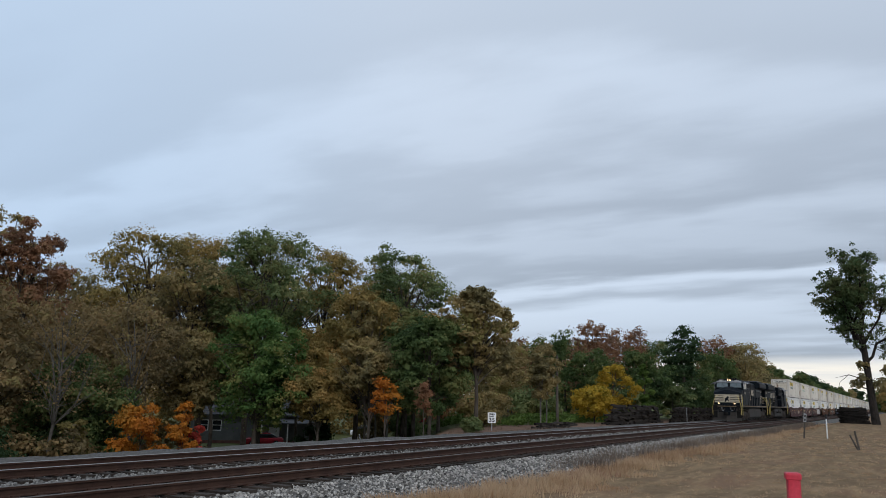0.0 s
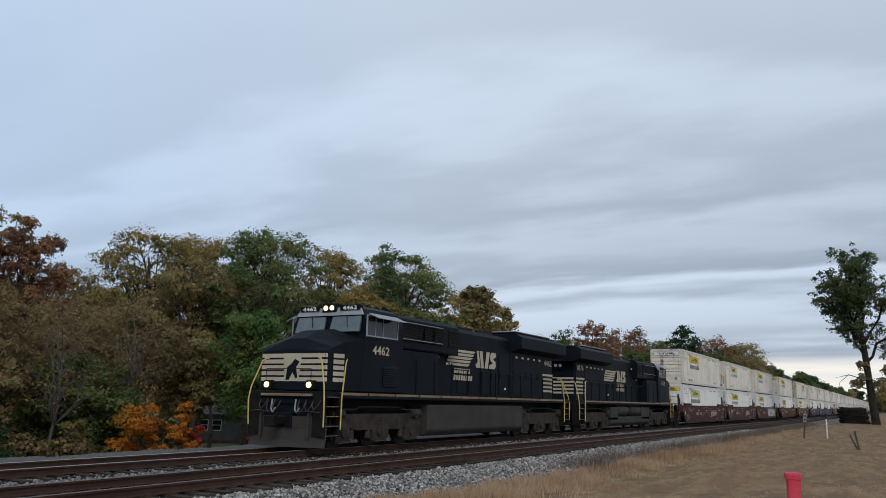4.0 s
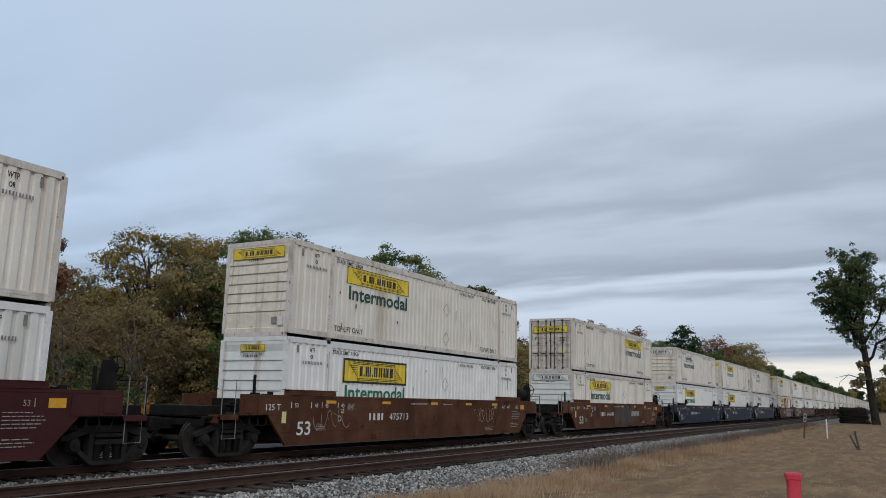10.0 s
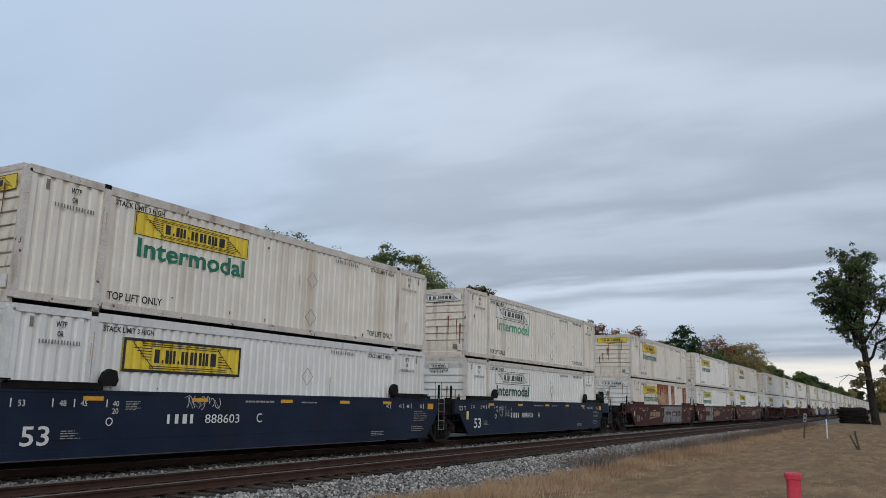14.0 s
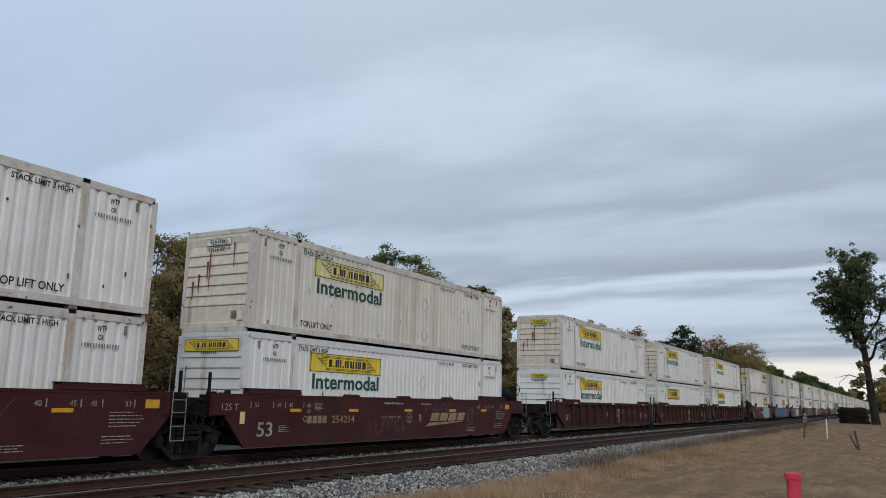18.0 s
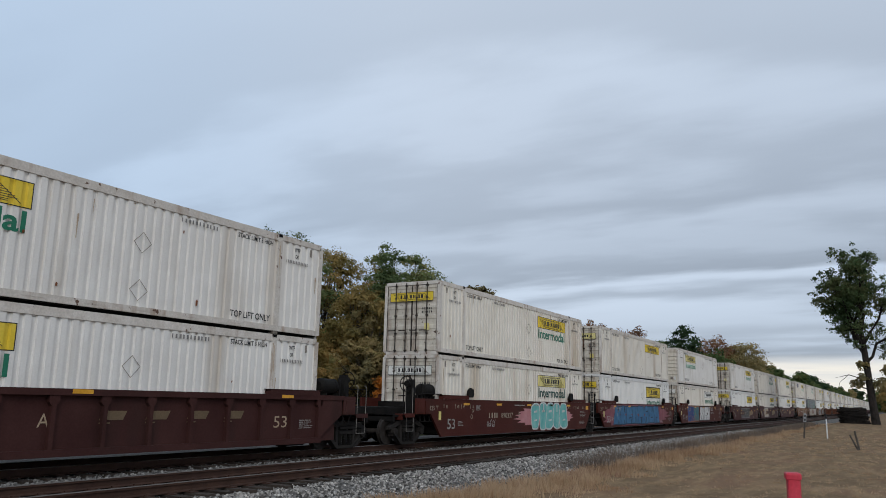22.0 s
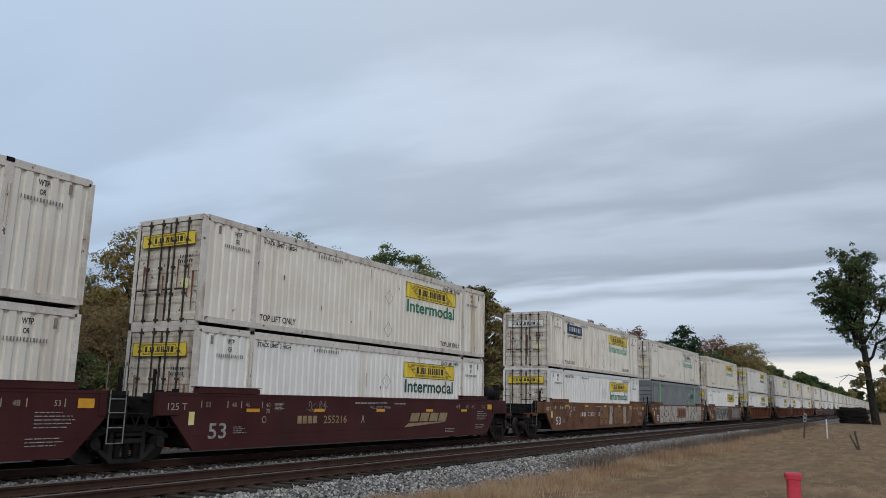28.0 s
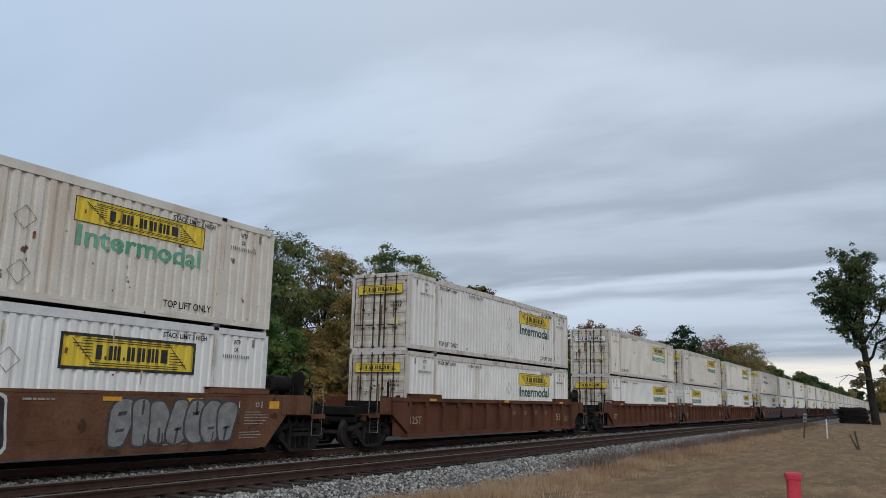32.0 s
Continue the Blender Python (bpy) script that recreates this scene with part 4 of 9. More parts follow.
# ---- well cars
def side_smooth(s):
    """The deep plain side of a well car: outer skin, top and bottom chords, end flares. Outer face at y = 0."""
    poly = [(-8.05, 0.22), (8.05, 0.22), (8.85, 1.06), (9.3, 1.06), (9.3, 1.62), (-9.3, 1.62), (-9.3, 1.06), (-8.85, 1.06)]
    s.prism(poly, 0.0, 0.09)
    s.box(-8.0, 8.0, -0.012, 0.0, 0.22, 0.36)
    s.box(-9.3, 9.3, -0.012, 0.0, 1.55, 1.62)
    s.box(-8.35, 8.35, -0.006, 0.0, 0.585, 0.605)
    for k in range(5):
        x = -6.4 + k * 3.2 + 0.3 * (k % 2)
        s.box(x, x + 0.022, -0.004, 0.0, 0.61, 1.55)
    for e in (-1, 1):
        a, b = sorted((e * 8.62, e * 9.28))
        s.box(a, b, -0.03, 0.0, 1.08, 1.54)


def side_chord(s):
    s.prism([(-1.1, 0.0), (1.1, 0.0), (1.1, 0.1), (1.04, 0.14), (-1.04, 0.14), (-1.1, 0.1)], -0.03, 0.2)
    s.box(-1.14, 1.14, -0.045, 0.21, 0.14, 0.155)


def side_ribbed(s):
    s.box(-9.0, 9.0, 0.11, 0.135, 0.3, 1.62)
    s.box(-9.3, 9.3, -0.02, 0.14, 1.50, 1.64)
    s.box(-8.2, 8.2, -0.02, 0.14, 0.25, 0.40)
    for k in range(14):
        x = -8.1 + k * 16.2 / 13
        s.box(x - 0.05, x + 0.05, -0.005, 0.12, 0.4, 1.5)
        s.prism([(x - 0.12, 1.36), (x - 0.05, 1.28), (x - 0.05, 1.5), (x - 0.12, 1.5)], 0.0, 0.12)
        s.prism([(x + 0.05, 1.28), (x + 0.12, 1.36), (x + 0.12, 1.5), (x + 0.05, 1.5)], 0.0, 0.12)
    for e in (-1, 1):
        s.prism([(e * 8.15, 0.4), (e * 9.2, 1.05), (e * 9.2, 1.5), (e * 8.15, 1.5)], 0.0, 0.12)


def well_floor(s):
    s.box(-8.0, 8.0, -1.34, 1.34, 0.27, 0.33)
    for k in range(9):
        x = -7.6 + k * 1.9
        s.box(x - 0.1, x + 0.1, -1.34, 1.34, 0.33, 0.40)


def end_deck(s):
    """Thin platform and sill over the truck at the +x end."""
    s.box(8.15, 9.95, -1.3, 1.3, 1.02, 1.1)
    s.box(8.1, 8.2, -1.36, 1.36, 0.35, 1.5)
    s.box(8.2, 10.4, -0.28, 0.28, 0.74, 1.02)


def end_ladder(s):
    """Slim ladder on the side plate, reaching below it to a stirrup."""
    for x in (8.86, 9.28):
        s.tube([(x, -1.50, 0.47), (x, -1.50, 1.64)], 0.014)
    for z in (0.48, 0.82, 1.14, 1.44):
        s.tube([(8.86, -1.50, z), (9.28, -1.50, z)], 0.014)


def ladder_plate(s):
    """Dark plate behind the ladder, with two brackets."""
    s.box(8.80, 9.34, -1.488, -1.481, 1.02, 1.62)
    for z in (1.1, 1.5):
        s.box(8.83, 9.31, -1.51, -1.488, z, z + 0.04)


def grab_post(s):
    """A tall thin grab rail with a hooked top."""
    s.tube([(8.84, -1.36, 1.6), (8.84, -1.36, 2.2), (8.86, -1.34, 2.25), (8.92, -1.3, 2.25), (8.94, -1.29, 2.18)], 0.013)


def upright_post(s):
    s.box(9.22, 9.29, -1.3, -1.23, 1.05, 2.15)


def end_pipe(s):
    """Level pipe on short brackets along the top of the end."""
    s.tube([(7.9, -1.36, 1.80), (9.3, -1.36, 1.80), (9.45, -1.2, 1.74), (9.5, -0.4, 1.7)], 0.02)
    for x in (8.0, 8.6, 9.2):
        s.tube([(x, -1.36, 1.6), (x, -1.36, 1.8)], 0.014)


def end_valves(s):
    """Small brake valves, brackets and hoses crowded on the platform."""
    r = random.Random(4)
    for k in range(9):
        x, y, z = r.uniform(8.35, 9.5), r.uniform(-1.3, -0.5), 1.12
        a, h = r.uniform(0.05, 0.14), r.uniform(0.15, 0.62)
        s.box(x - a, x + a, y - a * 0.7, y + a * 0.7, z, z + h)
        s.cyl((x + a, z + h * 0.7), a * 0.55, y - 0.12, y + 0.1, "y", 8)
    for k in range(4):
        x = 8.4 + k * 0.33
        s.tube([(x, -1.32, 1.05), (x + 0.1, -1.36, 0.8), (x + 0.32, -1.34, 0.78), (x + 0.45, -1.3, 1.05)], 0.018)


def air_tank(s):
    s.cyl((-1.12, 1.92), 0.24, 8.42, 9.12, "x", 20)
    s.cyl((-1.12, 1.92), 0.24, 9.12, 9.2, "x", 20, 0.15), s.cyl((-1.12, 1.92), 0.15, 8.34, 8.42, "x", 20, 0.24)
    for x in (8.5, 9.02):
        s.box(x - 0.025, x + 0.025, -1.37, -0.87, 1.62, 1.72)
        s.cyl((-1.12, 1.92), 0.247, x - 0.03, x + 0.03, "x", 20)


def hand_brake(s):
    """Spoked brake wheel on a dark geared housing."""
    s.prism([(9.6, 1.1), (9.86, 1.1), (9.86, 1.9), (9.78, 2.3), (9.66, 2.3), (9.6, 2.0)], -1.2, -0.95)
    s.cyl((-1.05, 2.14), 0.12, 9.86, 9.95, "x", 12)
    s.box(9.55, 9.62, -1.3, -0.85, 1.1, 1.75)
    ring = [(9.98, -1.05 + 0.27 * math.cos(k * math.pi / 8), 2.14 + 0.27 * math.sin(k * math.pi / 8)) for k in range(17)]
    s.tube(ring, 0.018)
    for k in range(0, 16, 4):
        s.tube([ring[k], (9.95, -1.05, 2.14)], 0.012, 4)
    s.tube([(9.9, -1.1, 1.86), (10.62, -1.36, 1.86), (10.62, -1.36, 1.05)], 0.018)


def car_corner_rail(s):
    """Two tall hooked grab rails and a stirrup step at the car's corner."""
    for x in (10.08, 10.56):
        s.tube([(x, -1.40, 1.05), (x, -1.40, 1.93), (x - 0.02, -1.38, 1.97), (x - 0.07, -1.36, 1.97)], 0.013)
    s.tube([(10.04, -1.42, 1.05), (10.04, -1.42, 0.47), (10.5, -1.42, 0.47), (10.5, -1.42, 1.05)], 0.013)


def corner_step(s):
    s.box(9.98, 10.62, -1.44, -1.0, 1.03, 1.075)
    s.box(9.98, 10.62, -1.45, -1.435, 0.95, 1.09)
    s.box(10.52, 10.6, -1.3, 1.3, 0.86, 1.03)


def coupler(s):
    s.box(9.8, 11.45, -0.11, 0.11, 0.70, 0.96)
    s.prism([(11.4, -0.17), (11.75, -0.2), (11.82, 0.0), (11.7, 0.2), (11.4, 0.17)], 0.66, 1.0, "z")
    s.tube([(10.0, -0.35, 0.85), (10.8, -0.4, 0.45), (11.7, -0.15, 0.5)], 0.03)
    s.box(9.96, 11.0, -1.15, 1.15, 0.96, 1.04)
    s.box(10.9, 11.0, -1.2, 1.2, 0.8, 1.04)
    s.box(9.9, 10.9, -0.9, 0.9, 1.04, 1.3)


def clamp_post(s):
    """Upright dark guide at the end of the raised chord."""
    s.prism([(-0.16, 0.0), (0.2, 0.0), (0.26, 0.14), (0.2, 0.34), (0.02, 0.38), (-0.12, 0.3), (-0.2, 0.12)], -0.05, 0.08)


def ribbon(s, pts, t, y):
    """A sprayed stroke along the points, its ends tapered."""
    n = len(pts)
    v = []
    for k, (a, b) in enumerate(pts):
        p, q = pts[max(0, k - 1)], pts[min(n - 1, k + 1)]
        l = max(1e-6, math.hypot(q[0] - p[0], q[1] - p[1]))
        w = t * (0.55 if k in (0, n - 1) else 1.0)
        nx, nz = -(q[1] - p[1]) / l * w, (q[0] - p[0]) / l * w
        v += [(a - nx, y, b - nz), (a + nx, y, b + nz)]
    s.add(v, [(2 * k, 2 * k + 1, 2 * k + 3, 2 * k + 2) for k in range(n - 1)])


def block_letters(parent, x, z, w, h, seed, fill, edge, n, rounded):
    """Fat sprayed shapes that crowd each other, with slits and counters in the outline colour."""
    r = random.Random(seed)
    outline, body, slit = Shape(), Shape(), Shape()
    gw, t = w / n, 0.045 * h + 0.012
    for i in range(n):
        cx, cz = (i + 0.5) * gw + r.uniform(-0.05, 0.05) * gw, h / 2
        a, b, lean = gw * r.uniform(0.50, 0.58), h * r.uniform(0.45, 0.5), r.uniform(-0.1, 0.22) * gw
        if rounded:
            ring = []
            for k in range(20):
                c, q = math.cos(k * math.pi / 10), math.sin(k * math.pi / 10)
                ring.append((math.copysign(abs(c) ** 0.7, c) * (1.0 + 0.16 * math.sin(3 * k * math.pi / 10 + i)), math.copysign(abs(q) ** 0.6, q)))
        else:
            bite, side = r.uniform(0.35, 0.75), r.choice((-1, 1))
            ring = [(-1, -1), (-0.35, -0.96), (0.4, -1), (1, -0.94), (1, -0.2), (bite if side > 0 else 0.95, 0.05), (1, 0.3), (0.94, 1), (0.2, 0.95), (-0.5, 1), (-1, 0.92), (-0.95, 0.2), (-bite if side < 0 else -1, -0.05), (-1, -0.4)]
        place = lambda p, q, grow: (cx + p * (a + grow) + q * lean, cz + q * (b + grow))
        for shape, grow, lift in ((outline, t, 0.0), (body, 0.0, 0.0006)):
            pts = [place(p, q, grow) for p, q in ring] + [(cx, cz)]
            m = len(ring)
            shape.add([(p, -0.0012 * i - lift, q) for p, q in pts], [(k, (k + 1) % m, m) for k in range(m)])
        y = -0.0012 * i - 0.0009
        cuts = r.sample(((-0.12, -1.0, 0.12, -0.25), (-0.1, 0.3, 0.14, 1.0), (-0.42, 0.28, 0.3, 0.5), (-0.3, -0.42, 0.42, -0.24), (0.3, -1.0, 0.44, -0.5)), 2)
        for p0, q0, p1, q1 in cuts:
            slit.add([(*place(p, q, 0)[:1], y, place(p, q, 0)[1]) for p, q in ((p0, q0), (p1, q0 + 0.04), (p1 + 0.06, q1), (p0 + 0.04, q1 - 0.05))], [(0, 1, 2, 3)])
    out = part("graffiti_outline", outline.mesh("graffiti_outline"), GRAF[edge], parent, (x, -0.014, z), "sprayed outline of fat shapes")
    fills = part("graffiti_fill", body.mesh("graffiti_fill"), GRAF[fill], out, label="sprayed fill of fat shapes")
    slits = part("graffiti_shading", slit.mesh("graffiti_shading"), GRAF[edge], out, label="sprayed slits between the strokes")
    for ob in (out, fills, slits):
        ob["kind"] = "stuff"


def splash(parent, x, z, w, h, seed, color):
    """A ragged sprayed cloud behind the letters."""
    def build(s):
        r = random.Random(seed)
        ring = []
        for j in range(40):
            a = j / 40 * 2 * math.pi
            q = 1.18 + (0.2 if j % 2 else -0.1) * r.random()
            ring.append((w / 2 + w / 2 * q * math.cos(a), 0, min(h, max(0.0, h / 2 + h / 2 * q * math.sin(a)))))
        s.add(ring + [(w / 2, 0, h / 2)], [(j, (j + 1) % 40, 40) for j in range(40)])
    part("graffiti_cloud", shared("splash%d_%d" % (seed, w * 10), build), GRAF[color], parent, (x, -0.0135, z), "ragged sprayed colour cloud")


def scrawl(parent, x, z, w, h, seed, material, y=-0.016):
    """A thin sprayed scribble."""
    def build(s):
        r = random.Random(seed)
        rows = 1 if w > 1.3 * h else 3
        for row in range(rows):
            z0, x0 = (h * 0.5 if rows == 1 else h * (0.72 - 0.33 * row)), w * r.uniform(0, 0.15) / (3 if rows == 1 else 1)
            while x0 < w * 0.85:
                rx, rz = (h * r.uniform(0.14, 0.26), h * r.uniform(0.34, 0.48)) if rows == 1 else (w * r.uniform(0.06, 0.13), h * r.uniform(0.10, 0.17))
                a0 = r.uniform(0, 6.28)
                ribbon(s, [(x0 + rx * math.cos(a0 + k * 0.55) + k * rx * 0.12, z0 + rz * math.sin(a0 + k * 0.5)) for k in range(r.randint(5, 11))], 0.0095, -0.0001 * row)
                if r.random() < 0.6:
                    ribbon(s, [(x0 - rx, z0 + r.uniform(-1, 1) * rz), (x0 + rx * 1.6, z0 + r.uniform(-1.4, 1.4) * rz)], 0.009, -0.0005)
                x0 += rx * r.uniform(1.5, 2.3)
    part("graffiti_scrawl", shared("scrawl%d_%d" % (seed, w * 10), build), material, parent, (x, y, z), "thin sprayed scribble")["kind"] = "stuff"


# brown cars: name, number, letter, load limit (x, z), mark, words of the limit, badge
LETTERING = {
    None: (-4.2, -2.99, -1.06, -0.56, 1.25, 1.56, "WELL LD LMT 119,600", None),
    ("255992", "A"): (-4.2, -2.99, -1.06, -0.5, 0.99, 1.58, "WELL LD LMT 117,900", 1.15),
    ("255992", "C"): (-4.2, -2.99, -1.03, -0.49, 0.99, 1.59, "WELL LD LMT 118,000", None),
    ("255992", "B"): (-4.2, -2.96, -1.0, -0.49, 0.99, 1.59, "WELL LD LMT 118,20", None),
    ("254214", "A"): (1.98, 3.2, -1.2, 0.04, 0.95, -4.75, "LD LMT 118300 PER UNIT", -0.52),
    ("254214", "C"): (-5.6, -4.6, -3.62, 1.62, 0.96, -1.8, "LD LMT 118400 PER UNIT", None),
    ("254214", "B"): (-5.5, -4.34, 0.77, -1.66, 0.93, 1.24, "LD LMT 118500 PER UNIT", 0.11),
    ("255216", "C"): (-4.2, -3.2, -1.18, -0.62, 1.23, 1.46, "WELL LD LMT 119,700", None),
}


def well_car(X, paint, ribbed=False, first=False, last=False, detail=2, logo=None, number="", letter="", tags=()):
    """One platform of a stack car. It carries the truck at its trailing (+x) end; the first of a set has one in front too."""
    names = {"brown": "oxide-brown", "red": "red-brown", "rust": "rusted orange-brown", "ochre": "weathered ochre", "navy": "dusty navy-blue", "ribbed": "dull brown rib-sided", "ribrust": "rusted rib-sided"}
    with_tags = " with sprayed graffiti" if tags else ""
    car = thing("well_car", "%s double-stack well car%s on rails" % (names[paint], with_tags), "freight car", pose(X, TRACK_Y, 0), "well cars of the train")
    TRAIN.append((car, X, 0.0, 0))
    body = CAR_PAINT[paint]
    sides = []
    for turn, y in ((None, -1.45), ((0, 0, 180), 1.45)):
        w = part("car_side", shared("side_ribbed", side_ribbed) if ribbed else shared("side_smooth", side_smooth, 0.012), body, car, (0, y, 0), turn=turn)
        for q in (-6.95, 6.95):
            part("raised_chord", shared("side_chord", side_chord), DARK_STEEL if paint == "navy" else body, w, (q, 0, 1.624))
        sides.append(w)
    near = sides[0]
    part("well_floor", shared("well_floor", well_floor), DARK_STEEL, car)
    for turn in (None, (0, 0, 180)):
        part("end_platform", shared("end_deck", end_deck, 0.0), DARK_STEEL, car, turn=turn)
    for m in (1, -1):
        gear = part("brake_gear", shared("end_valves", end_valves), DARK_STEEL, car, label="grimy brake valves and hoses")
        gear.scale, gear["kind"] = (m, 1, 1), "stuff"
    # the two visible ends differ: rails ahead, tank and brake wheel behind
    for m in (-1, 1):
        part("upright", shared("upright_post", upright_post, 0.01), DARK_STEEL, car).scale = (m, 1, 1)
        set_end = last if m > 0 else first
        if set_end:
            part("corner_handrail", shared("car_corner_rail", car_corner_rail), GRAB_PALE, car, label="thin pale steel corner rails").scale = (m, 1, 1)
            part("corner_step", shared("corner_step", corner_step, 0.004), body, car).scale = (m, 1, 1)
            part("end_plate", shared("car_end_plate", lambda s: (s.box(9.3, 9.92, -1.45, -1.39, 1.06, 1.62), s.box(9.42, 9.8, -1.47, -1.45, 1.12, 1.5)), 0.008), body, car).scale = (m, 1, 1)
        else:
            if m < 0:
                continue
            lad = part("ladder", shared("end_ladder", end_ladder), GRAB_PALE, car, label="slim side ladder with pale rungs")
            lad.scale = (m, 1, 1)
            part("ladder_plate", shared("ladder_plate", ladder_plate), DARK_STEEL, car)
            part("handrail", shared("grab_post", grab_post), GRAB_PALE, car, label="thin pale steel grab rail").scale = (m, 1, 1)
            part("handrail", shared("grab_post", grab_post), GRAB_PALE, car, (0.46, 0, 0), label="thin pale steel grab rail")
            part("brake_pipe", shared("end_pipe", end_pipe), DARK_STEEL, car).scale = (-1, 1, 1)
    ahead = number == "890337"
    if first if ahead else last:
        m = -1 if ahead else 1
        if number != "255992":
            part("air_tank", shared("air_tank", air_tank, 0.0), DARK_STEEL, car, label="black brake air reservoir").scale = (m, 1, 1)
        part("hand_brake", shared("hand_brake", hand_brake), DARK_STEEL, car, label="dark spoked brake wheel").scale = (m, 1, 1)
    if last:
        part("coupler", shared("coupler", coupler, 0.02), DARK_STEEL, car)
    if first:
        part("coupler", shared("coupler", coupler, 0.02), DARK_STEEL, car, turn=(0, 0, 180))
        truck(car, -9.9)
    truck(car, 9.9 if last else 9.735)
    if number == "255992":
        for m, here in ((1, not last), (-1, first)):
            for y in (-1.15, -0.45, 0.35, 1.1):
                if here:
                    post = part("guide_plate", shared("guide_plate", lambda s: s.box(8.78, 9.06, -0.05, 0.05, 1.1, 2.5), 0.008), body, car, (0.25, y, 0) if m > 0 else (-0.25, y, 0), "tall brown container guide plate")
                    post.scale = (m, 1, 1)
                    part("reflector", shared("guide_cap", lambda s: s.box(8.86, 8.98, -0.056, -0.051, 2.38, 2.49)), AMBER, post, label="amber reflective plate")
    if paint in ("navy", "red") and detail:
        for x in (-5.75, 5.75):
            part("guide_post", shared("clamp_post", clamp_post, 0.01), DARK_STEEL, near, (x, -0.02, 1.71), "black container guide")
    if detail > 1:
        mk = GRAF["tan"] if ribbed else AGED_TAN if paint in ("brown", "red") else WHITE_MARK
        if not ribbed:
            words(near, "53", -7.62, 0.50, 0.38, mk if paint not in ("brown", "red") else WORN_MARK, -0.016, bold=0.006, width=0.62, name="number")
            words(near, "125 T", -8.98, 1.2, 0.17, mk, -0.036, width=0.6, name="number")
            for k, (tx, x) in enumerate((("53", -7.75), ("48", -6.85), ("45", -6.35), ("40", -5.55))):
                words(near, tx, x, 1.28, 0.12, mk, -0.016, name="number")
                words(near, tx, -x - 0.2, 1.28, 0.12, mk, -0.016, name="number")
            words(near, "20", -5.55, 1.12, 0.12, mk, -0.016, name="number")
            lines(near, -5.2, 1.38, 0.42, 6, WORN_MARK, h=0.016, gap=0.036, seed=2)
            lines(near, -6.75, 0.76, 0.5, 4, WORN_MARK, h=0.018, gap=0.05, seed=3)
            lines(near, 7.15, 1.14, 0.95, 5, WORN_MARK, seed=4, gap=0.075)
            lines(near, 7.0, 0.62, 0.9, 3, WORN_MARK, seed=5, gap=0.07)
            lines(near, 4.5, 0.5, 0.8, 3, WORN_MARK, seed=6)
            lines(near, -1.4, 1.4, 1.6, 1, WORN_MARK, h=0.05, seed=7)
            lines(near, 0.9, 1.4, 1.1, 1, WORN_MARK, h=0.04, seed=8)
            for x in (-7.9, -7.0, -6.5, -5.7, 5.62, 6.42, 6.95, 7.8):
                part("gauge_tick", shared("gauge_tick", lambda s: s.box(-0.012, 0.012, 0, 0.003, 0, 0.17)), mk, near, (x, -0.016, 1.26))
            for k, x in enumerate((-8.2, -6.05, -3.22, 0.07, 3.3, 6.0, 8.3) if paint == "brown" else (-8.2, -6.05, -3.0, 0.25, 3.0, 5.4, 8.3)):
                big = k in (0, 6)
                part("reflector", shared("reflector%d" % k if big else "reflector", (lambda s: s.box(-0.09, 0.09, 0, 0.004, -0.16, 0.16)) if k == 0 else (lambda s: s.box(-0.2, 0.2, 0, 0.004, -0.1, 0.1)) if big else (lambda s: s.box(-0.25, 0.25, 0, 0.004, -0.04, 0.05))), FADED if k == 0 else AMBER, near, (x, -0.017, (1.0 if k == 0 else 1.34) if big else 1.19 if paint == "brown" else 1.44), "amber reflective plate")
            if logo == "swoosh":
                name_x, number_x, letter_x, limit_x, limit_z, mark_x, limit, badge_x = LETTERING.get((number, letter), LETTERING[None])
                cream = AGED_TAN if number == "255992" else WORN_GOLD
                pale = WORN_MARK if number == "254214" else mk
                cover = any(q[0] in ("blk", "soft") and q[1] < name_x + 1.5 < q[1] + q[3] for q in tags)
                lift = -0.034 if cover else -0.019
                if cover:
                    for x0, x1, z0, z1 in ((name_x - 0.12, number_x + 1.3, 0.76, 1.12),) + (((limit_x - 0.08, limit_x + 1.35, 0.9, 1.1),) if number == "254214" else ()):
                        part("stencil_panel", Shape().box(0, x1 - x0, 0, 0.003, 0, z1 - z0).mesh("stencil_panel"), body, near, (x0, -0.031, z0), "fresh brown panel under the lettering")
                if not (number, letter) == ("254214", "C"):
                    part("name_blocks", shared("name_blocks", lambda s: [s.box(i * 0.235, i * 0.235 + 0.185, 0, 0.003, 0, 0.22) for i in range(4)]), cream if number != "254214" or letter == "B" else pale, near, (name_x, lift, 0.82), "row of four plain stencilled blocks")
                    words(near, number, number_x, 0.82, 0.22, cream if number != "254214" or letter == "B" else pale, lift, bold=0.004, width=1.17, name="number")
                words(near, letter, letter_x, 0.81, 0.25, WORN_MARK if number == "254214" else mk, -0.034, bold=0.004, width=0.18, name="number")
                words(near, limit, limit_x, limit_z, 0.085, WORN_MARK, -0.034 if number == "254214" else -0.019, width=1.2, name="lettering")
                bars(near, limit_x + 0.15, 1.41, 0.9, 0.06, WORN_MARK, 1, -0.019, n=11)

                def mark(s):
                    for i in range(4):
                        a = 0.34 + i * 0.68
                        s.prism([(a, 0.20), (a + 0.58, 0.20), (a + 0.72, 0.5), (a + 0.14, 0.5)], 0, 0.004)
                    s.prism([(0, 0), (2.9, 0.16), (2.9, 0.185), (0.26, 0.14)], 0, 0.004)
                part("company_mark", shared("swoosh", mark), cream, near, (mark_x, -0.02, 0.61), "tan block mark with a swept wedge below")
